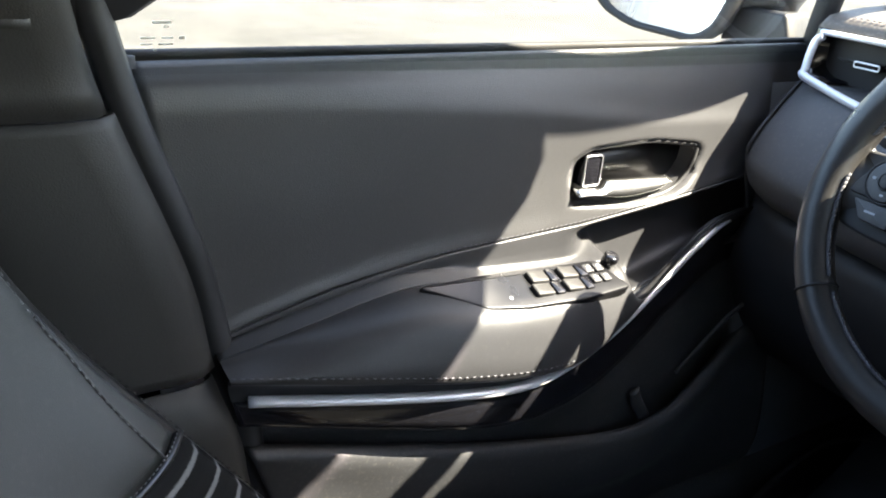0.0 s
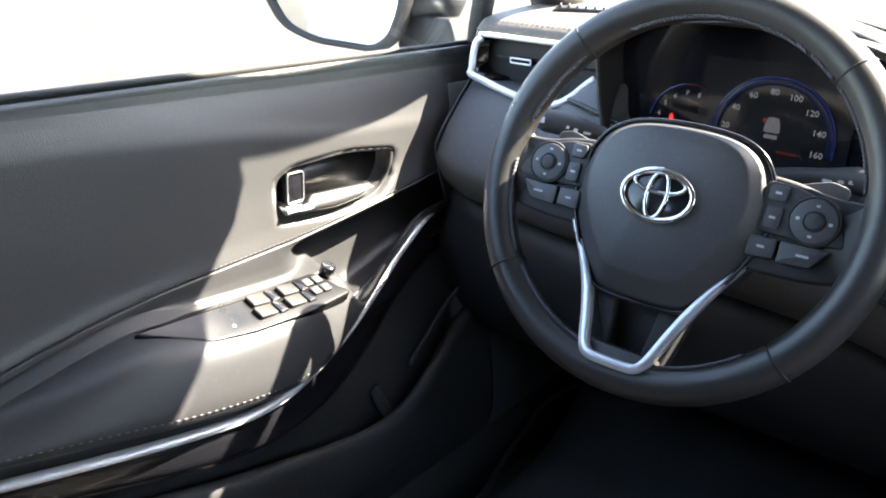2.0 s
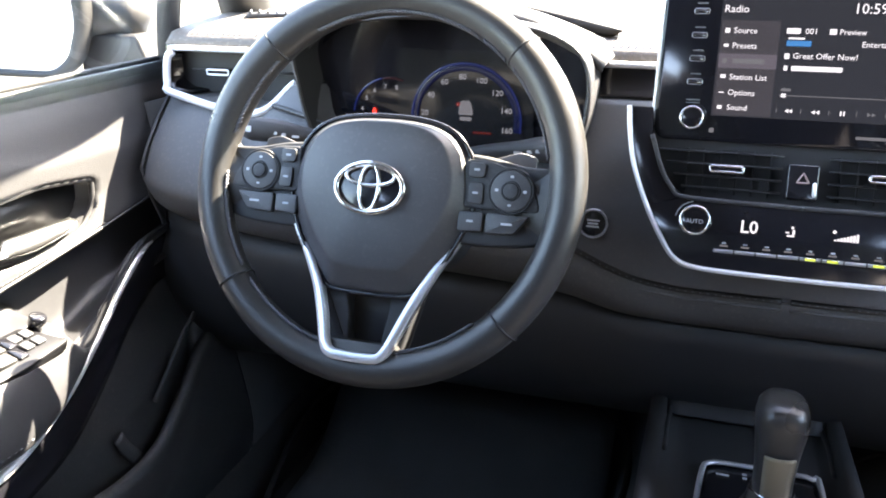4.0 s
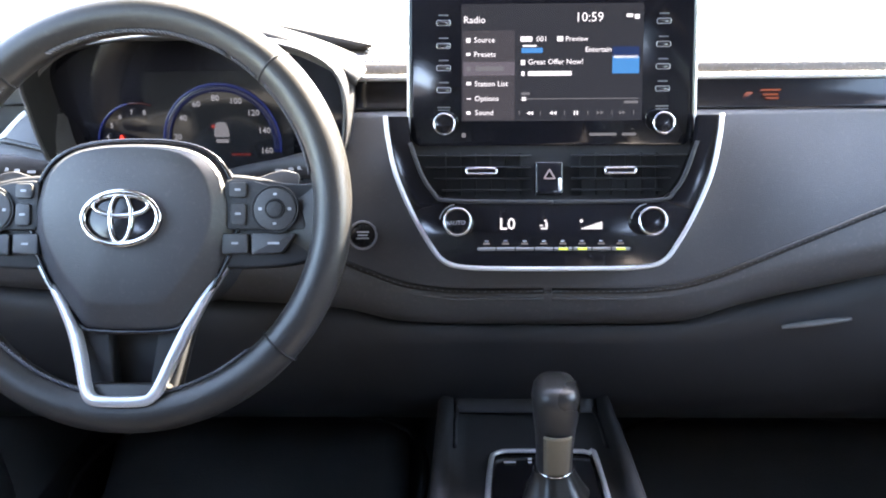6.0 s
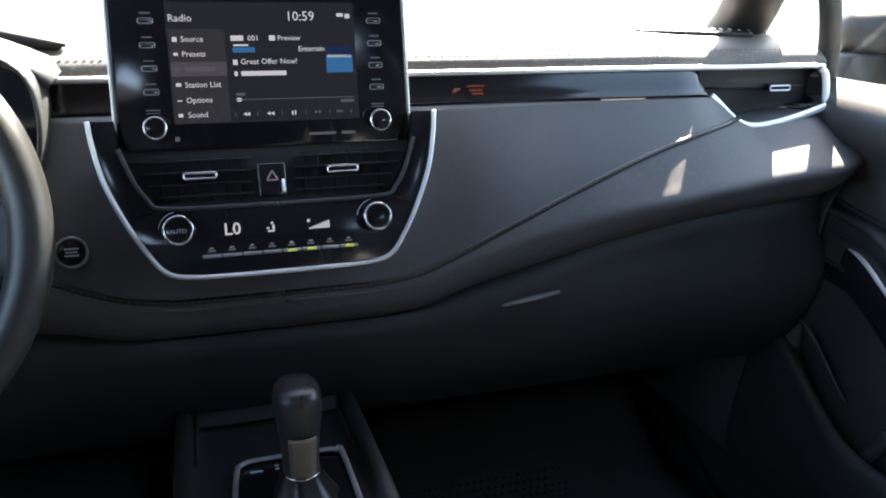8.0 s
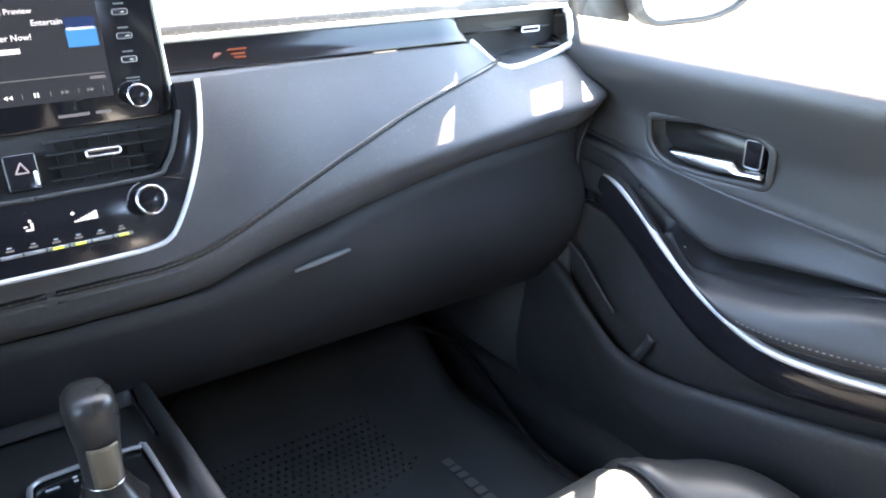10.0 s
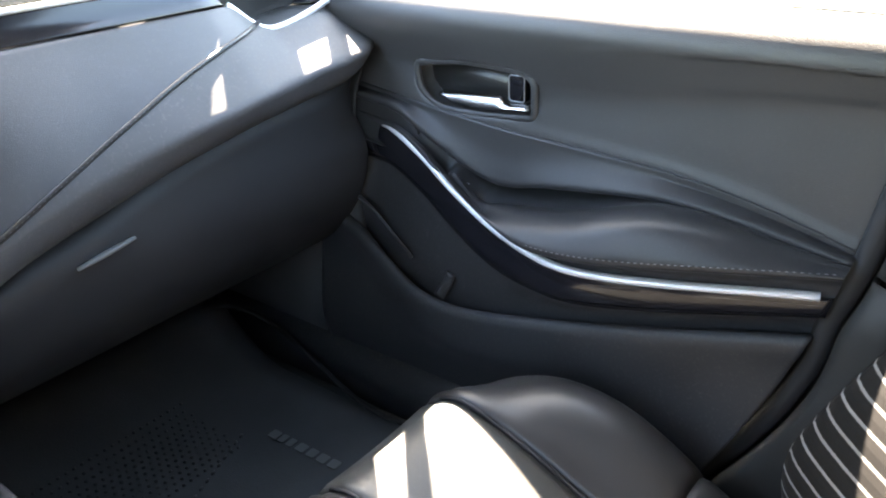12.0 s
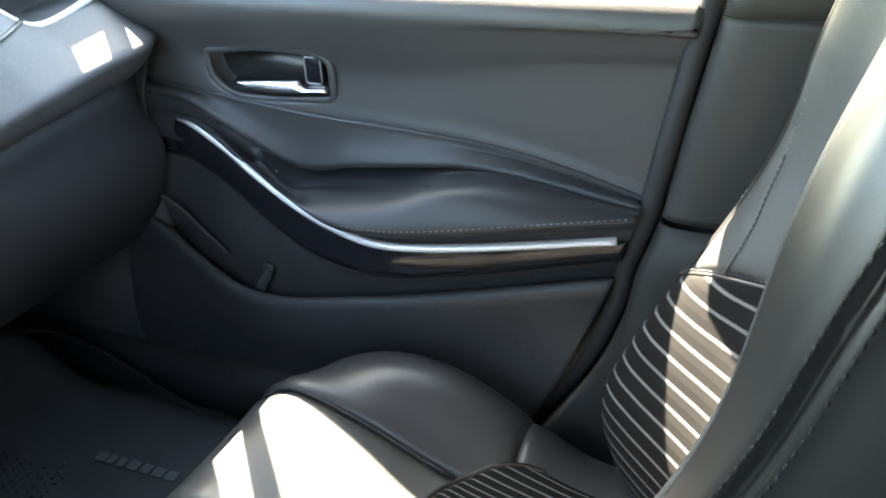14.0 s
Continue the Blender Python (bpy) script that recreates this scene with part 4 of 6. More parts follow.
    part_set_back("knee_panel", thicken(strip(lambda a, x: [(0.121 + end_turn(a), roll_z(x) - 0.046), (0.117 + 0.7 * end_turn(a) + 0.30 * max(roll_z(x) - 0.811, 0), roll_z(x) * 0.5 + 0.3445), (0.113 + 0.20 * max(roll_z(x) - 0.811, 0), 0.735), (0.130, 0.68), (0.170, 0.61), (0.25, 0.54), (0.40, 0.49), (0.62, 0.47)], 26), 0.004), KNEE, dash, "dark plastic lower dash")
    # the rounded ends beside the doors
    for s in (-1, 1):
        rows = []
        e = 0.695 if s < 0 else 0.6815
        for k in range(13):
            z = 0.915 - (0.915 - 0.70) * k / 12
            lowest = 0.871 if s > 0 else 0.832
            y0 = dash_face(s * 0.68, z) if z > lowest else 0.110 + 0.030 * step(lowest - z, 0.10)
            rows.append([(s * e, y0 + 0.0005, z), (s * (e + 0.006), y0 + 0.012, z), (s * (e + 0.008), y0 + 0.05, z), (s * (e + 0.008), 0.30, z)])
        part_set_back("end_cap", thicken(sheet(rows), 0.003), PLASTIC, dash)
    # welted seams with stitches
    for s in (-1, 1):
        line = []
        for k in range(60):
            a = 0.004 + 0.541 * k / 59
            z = ip(a, Z_SEAM)
            line.append(Vector((s * a, dash_face(s * a, z) + 0.0012, z)))
        part_set_back("seam_welt", tube(line, 0.0032, 0.0032, 8, up=(0, -1, 0)), SEATBLACK, dash)
        part_set_back("seam_welt", tube([p + Vector((0, 0.0012, -0.0080)) for p in line], 0.0030, 0.0030, 8, up=(0, -1, 0)), DASH_SKIN, dash)
        part_set_back("seam_stitching", stitches([p + Vector((0, -0.0026, 0.0005)) for p in line], 0.0042, 0.0026, 0.0013), DARKTHREAD, dash)
    # silver strip
    for s in (-1, 1):
        line = [(s * a, 0.1785, 0.9695) for a in [0.13 + (0.545 if s > 0 else 0.558) * k / 30 for k in range(31)]]
        part_set_back("silver_strip", tube(line, 0.004, 0.0032, 8), SILVER, dash, "thin satin silver strip")
    # stitching along the top edge
    for s in (-1, 1):
        line = [(s * a, 0.196, 0.9878) for a in [0.12 + 0.55 * k / 20 for k in range(21)]]
        # glare on the passenger's stitches is put in by giving them skin colour
        part_set_back("edge_stitching", stitches(line, 0.0042, 0.0028, 0.0012), DARKTHREAD if s < 0 else DASH_SKIN, dash)
    # windscreen outlet grilles
    for s in (-1, 1):
        frame_out = [(s * 0.50, 0.33), (s * 0.64, 0.27), (s * 0.655, 0.30), (s * 0.52, 0.37)]
        m = Matrix.Translation((0, 0, 1.0015))
        g = part_set_back("demister_grille", plate(rounded(frame_out, 0.008), 0.006, m, 0.001), DARK, dash, "black slotted demister outlet")
        for k in range(14):
            q = (k + 0.5) / 14
            cx, cy = s * (0.51 + 0.138 * q), 0.35 - 0.063 * q
            part_set_back("slat", plate(rrect(0.0025, 0.036, 0.0008), 0.003, Matrix.Translation((cx, cy, 1.0045)) @ Matrix.Rotation(radians(-28 * s), 4, 'Z'), 0.0005), PLASTIC, g)
    # glovebox handle slot, its lit line painted in as pale colour
    a, b = Vector((0.238, 0.1085, 0.729)), Vector((0.305, 0.1085, 0.738))
    part_set_back("glovebox_handle", tube([a.lerp(b, k / 8) for k in range(9)], 0.004, 0.0032, 8, taper=lambda q: 0.6 + 0.4 * math.sin(q * 3.14)), LATCH, dash, "thin lit edge of the glovebox latch, painted pale")
    # side air outlets
    for s in (-1.02, 1):
        hole = part_set_back("air_outlet", tube(spline([(s * x, 0.170 - (0.66 if z < 0.94 else 0.10) * (0.94 - z), z) for x, z in VENT[:6]], 70), 0.0046, 0.0040, 10, up=(0, -1, 0.2)), SILVER, dash, "satin silver frame of the side air outlet")
        # black plate over the recess, standing for the shade deep in the outlet
        back = plate([(s * x * 0.998, z) for x, z in VENT], 0.002, Matrix(((1, 0, 0, 0), (0, 0, -1, 0.197), (0, 1, 0, 0), (0, 0, 0, 1))))
        part_set_back("outlet_shade", back, RUBBER, hole, "dark plate standing for the shade inside the outlet", smooth=False)
        for z in (0.944,):
            x0 = 0.556 - 0.044 * (z - 0.905) / 0.033 if z < 0.938 else 0.515
            xr = 0.655
            line = [(s * (x0 + 0.006 + (xr - x0 - 0.010) * k / 6), 0.190, z + (0.010 * (k / 6 - 1) if z < 0.94 else 0)) for k in range(7)]
            part_set_back("slat", tube(line, 0.010, 0.0012, 6, up=(0, 0.25, 1)), DARK, hole)
        tab = plate(rrect(0.030, 0.007, 0.0015), 0.014, Matrix(((1, 0, 0, s * 0.612), (0, 0, 1, 0.174), (0, 1, 0, 0.9445), (0, 0, 0, 1))) @ Matrix.Rotation(math.pi, 4, 'X'), 0.001)
        part_set_back("outlet_tab", tab, GLOSS, hole)
        ring = [(s * 0.612 + x, 0.1735, 0.9445 + z) for x, z in rrect(0.028, 0.0055, 0.0015)]
        part_set_back("tab_edge", tube(ring, 0.001, 0.001, 6, closed=True, up=(0, -1, 0)), SILVER, hole)
    # small amber lamp legend on the band
    face = Matrix(((1, 0, 0, 0), (0, 0.22, -0.975, 0), (0, 0.975, 0.22, 0), (0, 0, 0, 1)))
    m = Matrix.Translation((0.205, 0.1715, 0.953)) @ face
    legend = plate(rrect(0.007, 0.0022, 0.0005, -0.004, 0), 0.0004, m)
    for w, u, v in ((0.020, 0.017, 0.003), (0.015, 0.017, -0.0015), (0.013, 0.019, -0.005), (0.004, -0.007, -0.002)):
        legend = join(legend, plate(rrect(w, 0.0017, 0.0004, u, v), 0.0004, m))
    part_set_back("warning_legend", legend, AMBER_GLOW, dash, "small amber lit airbag legend", smooth=False)
    return dash


dashboard = build_dash()


# ---- instrument cluster ----
def build_cluster():
    cl = thing("instrument_cluster", "hooded instrument cluster with blue-lit dials", "instrument cluster", (-0.345, 0.16, 0.85))
    outline = [(-0.497, 0.984), (-0.470, 1.001), (-0.397, 1.013), (-0.345, 1.0155), (-0.300, 1.014), (-0.239, 1.004), (-0.205, 0.986), (-0.194, 0.955), (-0.200, 0.905), (-0.225, 0.862), (-0.345, 0.85), (-0.46, 0.862), (-0.484, 0.903), (-0.494, 0.945)]
    loop = spline([(x, 0, z) for x, z in outline], 90, closed=True)
    c = Vector((-0.345, 0, 0.935))

    def ring(grow, y, dz=0.0):
        return [(c.x + (p.x - c.x) * grow, y, c.z + (p.z - c.z) * grow + dz) for p in loop]
    part("bezel", thicken(sheet([ring(1.035, 0.200, -0.002), ring(1.03, 0.150), ring(1.022, 0.126), ring(1.010, 0.119), ring(1.000, 0.1195), ring(0.992, 0.123)], closed_v=True), 0.002), PAD, cl, "grey soft rim round the dials")
    part("dial_well", sheet([ring(0.993, 0.1225), ring(0.985, 0.135), ring(0.975, 0.155), ring(0.968, 0.172)], closed_v=True), RUBBER, cl, "deep black well round the dials")
    part("dial_face", sheet([ring(0.972, 0.170), ring(0.5, 0.171), ring(0.01, 0.171)], closed_v=True), SCREENGLASS, cl, "dark glossy dial face")
    # brow over the dials
    rows = []
    for y, x0, x1, ze, zt in ((0.150, -0.505, -0.186, 0.965, 1.010), (0.148, -0.508, -0.183, 0.972, 1.0235), (0.17, -0.512, -0.180, 0.975, 1.027), (0.22, -0.522, -0.172, 0.982, 1.030), (0.32, -0.54, -0.165, 0.988, 1.028), (0.45, -0.56, -0.15, 0.992, 1.018), (0.60, -0.58, -0.13, 0.995, 1.004)):
        rows.append([(x0 + (x1 - x0) * k / 24, y, ze + (zt - ze) * (1 - abs(2 * k / 24 - 1) ** (4.5 if k < 12 else 2.6 if y < 0.2 else 1.6))) for k in range(25)])
    part("brow", thicken(sheet(rows), 0.006), DASH_SKIN, cl, "black soft hood above the dials")
    # rear edge facing the driver; its shade is put into the dark colour
    rows = []
    for y, dz, dx in ((0.226, -0.0265, 0.020), (0.219, -0.019, 0.008), (0.216, -0.008, 0.002), (0.216, -0.002, 0.0), (0.219, 0.0, 0.0), (0.235, -0.001, 0.002), (0.30, -0.012, 0.03)):
        row = []
        for k in range(29):
            q = k / 28
            x = -0.50 + (0.325 - dx) * q
            z = ip(x, ((-0.50, 1.008), (-0.44, 1.024), (-0.37, 1.0305), (-0.307, 1.0262), (-0.249, 1.0158), (-0.209, 1.0070), (-0.175, 0.9992)))
            row.append((x, y, z + dz * (1 - 0.55 * step(q - 0.84, 0.16))))
        rows.append(row)
    part("hood_back", thicken(sheet(rows), 0.004), HOOD, cl, "raised rear edge of the hood, its shaded face coloured dark")
    P = lambda x, z, d=0.0: Matrix(((1, 0, 0, x), (0, 0, -1, 0.1685 - d), (0, 1, 0, z), (0, 0, 0, 1)))
    # speedometer
    cx, cz, r = -0.326, 0.907, 0.058
    part("speed_panel", plate(rrect(0.148, 0.098, 0.006, 0.0, 0.0), 0.001, P(-0.328, 0.930)), glow("dial_panel_glow", (0.25, 0.35, 0.9), 0.00005), cl, "faintly lit middle display", smooth=False)
    arc = lambda r, a0, a1, n=40: [(cx + r * math.cos(radians(a0 + (a1 - a0) * k / n)), 0.1672, cz + r * math.sin(radians(a0 + (a1 - a0) * k / n))) for k in range(n + 1)]
    part("speed_scale", tube(arc(0.0595, 190, -10), 0.0009, 0.0005, 6, up=(0, 1, 0)), BLUE_GLOW, cl, "blue lit speed scale")
    part("speed_scale_glow", tube(arc(0.0555, 190, -10), 0.0034, 0.0005, 6, up=(0, 1, 0)), glow("blue_halo", (0.04, 0.09, 0.7), 0.0013), cl, "dim blue band inside the scale")
    for k, t in enumerate(("20", "40", "60", "80", "100", "120", "140", "160")):
        a = radians(172 - 172 / 6.6 * k)
        part("numeral", lettering(t, 0.0085, P(cx + 0.0455 * math.cos(a), cz + 0.0455 * math.sin(a), 0.0012), 'CENTER', 0.0001), NUMERAL_GLOW, cl, smooth=False)
    for k in range(24):
        a = radians(188 - 196 * k / 23)
        part("tick", plate(rrect(0.0035, 0.0008, 0.0002), 0.0003, P(cx + 0.054 * math.cos(a), cz + 0.054 * math.sin(a), 0.0006) @ Matrix.Rotation(a, 4, 'Z')), BLUE_GLOW, cl, smooth=False)
    car = join(plate(rounded([(-0.008, -0.006), (0.008, -0.006), (0.007, 0.003), (0.005, 0.009), (-0.005, 0.009), (-0.007, 0.003)], 0.002), 0.0004, P(cx, cz + 0.012)), plate(rrect(0.013, 0.004, 0.001, 0, -0.010), 0.0004, P(cx, cz + 0.012)))
    bmesh.ops.translate(car, verts=car.verts, vec=(0, -0.0006, 0))
    part("car_symbol", car, DIM_GLOW, cl, smooth=False)
    part("warning_lamp", plate(rrect(0.004, 0.004, 0.0015), 0.0004, P(cx - 0.008, cz + 0.017, 0.0008)), glow("dim_red_symbol", (1.0, 0.12, 0.10), 0.006), cl, smooth=False)
    part("warning_legend", plate(rrect(0.020, 0.0025, 0.0005), 0.0004, P(cx + 0.018, cz - 0.012, 0.0008)), glow("dim_red", (1.0, 0.1, 0.08), 0.0022), cl, smooth=False)
    # rev counter
    tx, tz = -0.410, 0.905
    for k, t in enumerate(("4", "5", "6", "7", "8")):
        a = radians(165 - 22 * k)
        part("numeral", lettering(t, 0.0070, P(tx + 0.034 * math.cos(a), tz + 0.034 * math.sin(a), 0.0012), 'CENTER', 0.0001), NUMERAL_GLOW, cl, smooth=False)
    arc2 = [(tx + 0.043 * math.cos(radians(172 - 70 * k / 24)), 0.1672, tz + 0.043 * math.sin(radians(172 - 70 * k / 24))) for k in range(25)]
    part("rev_scale", tube(arc2, 0.0010, 0.0005, 6, up=(0, 1, 0)), BLUE_GLOW, cl, "blue lit rev scale")
    arc3 = [(tx + 0.043 * math.cos(radians(100 - 30 * k / 12)), 0.1672, tz + 0.043 * math.sin(radians(100 - 30 * k / 12))) for k in range(13)]
    part("red_zone", tube(arc3, 0.0009, 0.0005, 6, up=(0, 1, 0)), glow("dim_red_zone", (0.8, 0.05, 0.10), 0.0009), cl)
    part("belt_lamp", plate([(-0.0028, -0.004), (0.0028, -0.004), (0.0020, 0.0015), (0.0, 0.0042), (-0.0020, 0.0015)], 0.0004, P(tx - 0.019, tz + 0.007, 0.0008)), RED_GLOW, cl, "small red seat belt lamp", smooth=False)
    return cl


build_cluster()


# ---- steering wheel ----
COLUMN_X = -0.364
HUB = Vector((-0.3527, -0.0274, 0.8884))
TILT = radians(23)
W = Matrix(((1, 0, 0, HUB.x), (0, math.sin(TILT), -math.cos(TILT), HUB.y), (0, math.cos(TILT), math.sin(TILT), HUB.z), (0, 0, 0, 1))) @ Matrix.Scale(0.957, 4)
RIM_Z, RIM_R, RIM_Y, RIM_X = -0.020, 0.1715, 0.0062, 0.001


def build_wheel():
    wh = thing("steering_wheel", "black leather steering wheel with silver lower spoke trim", "steering wheel", HUB)
    at = lambda x, y, z: W @ Vector((x, y, z))
    rows = []
    for k in range(120):
        a = 2 * math.pi * k / 120
        # slightly fuller grips beside the upper spokes
        grip = 1 + 0.07 * math.exp(-((math.degrees(a) - 35) / 18) ** 2) + 0.07 * math.exp(-((math.degrees(a) - 145) / 18) ** 2)
        rows.append([at(RIM_X + math.cos(a) * (RIM_R + 0.0165 * grip * math.cos(b)), RIM_Y + math.sin(a) * (RIM_R + 0.0165 * grip * math.cos(b)), RIM_Z + 0.0180 * grip * math.sin(b)) for b in [2 * math.pi * j / 20 for j in range(20)]])
    part("rim", sheet(rows, closed_u=True, closed_v=True), RIM, wh, "worn black leather rim")
    for deg in (218, 318, 46, 135):
        a = radians(deg)
        ring = [at(RIM_X + math.cos(a) * (RIM_R + 0.0172 * math.cos(b)), RIM_Y + math.sin(a) * (RIM_R + 0.0172 * math.cos(b)), RIM_Z + 0.0187 * math.sin(b)) for b in [2 * math.pi * j / 20 for j in range(20)]]
        part("rim_seam", tube(ring, 0.0011, 0.0011, 6, closed=True), RUBBER, wh)
    for a0, a1 in ((182, 216), (222, 262), (60, 120), (12, 44), (48, 58), (138, 168), (280, 312)):
        bm = bmesh.new()
        n = int((a1 - a0) * 0.72)
        for k in range(n):
            a = radians(a0 + (a1 - a0) * k / n)
            p = at(RIM_X + math.cos(a) * (RIM_R - 0.0160), RIM_Y + math.sin(a) * (RIM_R - 0.0160), RIM_Z + 0.0075)
            m = Matrix.Translation(p) @ W.to_3x3().to_4x4() @ Matrix.Rotation(a + 1.1, 4, 'Z') @ Matrix.Diagonal((0.0040, 0.0012, 0.0028, 1))
            bmesh.ops.create_icosphere(bm, subdivisions=1, radius=1, matrix=m)
        part("rim_stitching", bm, DARKTHREAD, wh, "sewn stitches inside the rim")
    # airbag cover
    half = [(0.0, 0.0650), (0.028, 0.0636), (0.050, 0.0585), (0.066, 0.0475), (0.0765, 0.029), (0.0815, 0.006), (0.0790, -0.020), (0.0655, -0.052), (0.045, -0.082), (0.034, -0.0915), (0.0, -0.0935)]
    out = half + [(-x, y) for x, y in half[-2:0:-1]]
    loop = spline([(x * 1.09 + 0.001, y * 1.03, 0) for x, y in out], 96, closed=True)
    ringat = lambda s, z, dy=0.0, sy=None: [at(p.x * s, p.y * (sy or s) + dy, z) for p in loop]
    part("airbag_cover", sheet([ringat(1.0, -0.045), ringat(1.0, -0.030), ringat(0.990, -0.0245), ringat(0.970, -0.0215), ringat(0.955, -0.0200), ringat(0.86, -0.0100, 0.003), ringat(0.825, -0.0064, 0.004), ringat(0.812, -0.0052, 0.0045), ringat(0.798, -0.0045, 0.005), ringat(0.78, -0.0040, 0.005), ringat(0.5, 0.001, 0.004), ringat(0.02, 0.003, 0.0)], closed_v=True), PAD, wh, "grained grey-black airbag cover")
    top = [at(p.x * 1.008, p.y * 1.008, -0.0225) for p in loop]
    part("cover_edge", tube(top, 0.0022, 0.0022, 8, closed=True), GLOSS, wh)
    # emblem: three chrome ovals on a black disc
    em = W @ Matrix.Translation((0.0005, -0.0025, 0.0035))
    badge = part("emblem", plate(disc(0.0335, n=40, sy=0.70), 0.004, em, 0.0015), GLOSS, wh, "round chrome emblem on a black ground")

    def oval(a, b, dy, r, z):
        return tube([em @ Vector((a * math.cos(t), dy + b * math.sin(t), z)) for t in [2 * math.pi * k / 48 for k in range(48)]], r, r * 0.8, 8, closed=True, up=W.to_3x3() @ Vector((0, 0, 1)))
    part("oval", oval(0.0315, 0.0218, 0, 0.0026, 0.002), CHROME, badge)
    part("oval", oval(0.0230, 0.0085, 0.0105, 0.0018, 0.0018), CHROME, badge)
    part("oval", oval(0.0090, 0.0205, 0.0, 0.0018, 0.0018), CHROME, badge)
    # shift paddles behind the spokes
    for s in (-1, 1):
        flap = [(s * 0.088, 0.036), (s * 0.122, 0.047), (s * 0.138, 0.043), (s * 0.136, 0.030), (s * 0.090, 0.024)]
        part("shift_paddle", plate(rounded(flap, 0.005), 0.004, W @ Matrix.Translation((0, 0, -0.050)), 0.001), PAD, wh, "small grey shift paddle")
    # side spokes with their buttons
    for s in (-1, 1):
        blade = [(s * 0.055, 0.040), (s * 0.100, 0.037), (s * 0.132, 0.030), (s * 0.160, 0.030), (s * 0.160, -0.034), (s * 0.138, -0.040), (s * 0.118, -0.042), (s * 0.060, -0.044)]
        sp = part("side_spoke", plate(rounded(blade, 0.010), 0.018, W @ Matrix.Translation((0, 0, -0.022)), 0.003), DARK, wh, "dark spoke with grey buttons")
        lobe = []
        for k in range(12):
            q = k / 11
            x = 0.132 + 0.036 * q
            h = 0.026 + 0.028 * q * q
            lobe.append([at(s * x, h * math.sin(b) - 0.003, -0.030 + (0.010 + 0.006 * q) * math.cos(b)) for b in [2 * math.pi * j / 20 for j in range(20)]])
        part("spoke_leather", sheet(lobe, closed_v=True), RIM, sp, "leather flare where spoke meets rim")
        panel = [(s * 0.080, 0.033), (s * 0.104, 0.032), (s * 0.133, 0.023), (s * 0.147, 0.004), (s * 0.151, -0.010), (s * 0.080, -0.010)]
        part("button_panel", plate(rounded(panel, 0.006), 0.006, W @ Matrix.Translation((0, 0, -0.0165)), 0.0015), PLASTIC, sp)
        cx = s * (0.1205 if s < 0 else 0.1240)
        part("ring_button", plate(disc(0.0185, n=36), 0.006, W @ Matrix.Translation((cx, 0.007, -0.0135)), 0.0015), PAD, sp, "round four-way button")
        part("ring_groove", tube([at(cx + 0.0195 * math.cos(t), 0.007 + 0.0195 * math.sin(t), -0.0155) for t in [2 * math.pi * k / 40 for k in range(40)]], 0.0012, 0.0012, 6, closed=True), RUBBER, sp)
        part("centre_button", plate(disc(0.0072, n=24), 0.004, W @ Matrix.Translation((cx, 0.007, -0.0115)), 0.0015), PLASTIC, sp)
        part("ring_groove", tube([at(cx + 0.0080 * math.cos(t), 0.007 + 0.0080 * math.sin(t), -0.0132) for t in [2 * math.pi * k / 28 for k in range(28)]], 0.0008, 0.0008, 6, closed=True), RUBBER, sp)
        for dx, dy, w, h in ((0.0125, 0, 0.003, 0.0025), (-0.0125, 0, 0.003, 0.0025), (0, 0.0125, 0.003, 0.002), (0, -0.0125, 0.003, 0.002)):
            part("button_mark", plate(rrect(w, h, 0.0005), 0.0003, W @ Matrix.Translation((cx + dx, 0.007 + dy, -0.0130))), PRINT, sp, smooth=False)
        for x, y, w, h in ((0.0920, 0.0235, 0.015, 0.013), (0.0925, 0.003, 0.013, 0.019)):
            part("small_button", plate(rrect(w, h, 0.003), 0.004, W @ Matrix.Translation((s * x, y, -0.0138)), 0.001), PAD, sp)
            part("button_mark", plate(rrect(0.005, 0.002, 0.0005), 0.0003, W @ Matrix.Translation((s * x, y, -0.0133))), PRINT, sp, smooth=False)
        for x0, x1 in ((0.079, 0.101), (0.104, 0.142)):
            o = [(s * x0, -0.0135), (s * x1, -0.0135), (s * (x1 - (0.012 if x1 > 0.12 else 0)), -0.0300), (s * x0, -0.0315)]
            part("lower_button", plate(rounded(o, 0.0025), 0.006, W @ Matrix.Translation((0, 0, -0.0150)), 0.001), PAD, sp)
            part("button_mark", plate(rrect(0.010 if x1 > 0.12 else 0.006, 0.002, 0.0005), 0.0003, W @ Matrix.Translation((s * (x0 + x1) / 2, -0.022, -0.0144))), PRINT, sp, smooth=False)
    # lower spoke: two arms with a silver outline and an open middle
    for s in (-1, 1):
        arm = [(s * 0.060, -0.064), (s * 0.046, -0.100), (s * 0.0345, -0.150), (s * 0.030, -0.160), (s * 0.014, -0.152), (s * 0.022, -0.092)]
        part("lower_arm", plate(rounded(arm, 0.004), 0.016, W @ Matrix.Translation((0, 0, -0.028)), 0.002), DARK, wh)
    part("lower_web", plate(rounded([(-0.034, -0.140), (0.034, -0.140), (0.046, -0.166), (-0.046, -0.166)], 0.004), 0.016, W @ Matrix.Translation((0, 0, -0.012)), 0.002), RIM, wh)
    part("spoke_back", plate(rounded([(-0.05, -0.085), (0.05, -0.085), (0.034, -0.155), (-0.034, -0.155)], 0.004), 0.004, W @ Matrix.Translation((0, 0, -0.048))), DARK, wh, "dark back of the open lower spoke")
    outer = [(-0.0915, 0.022, -0.0225), (-0.0895, -0.010, -0.0225), (-0.0810, -0.040, -0.0220), (-0.0640, -0.066, -0.0200), (-0.0500, -0.092, -0.0180), (-0.0395, -0.118, -0.0120), (-0.0305, -0.143, -0.0040), (-0.0240, -0.1515, -0.0010), (-0.013, -0.1535, -0.0005)]
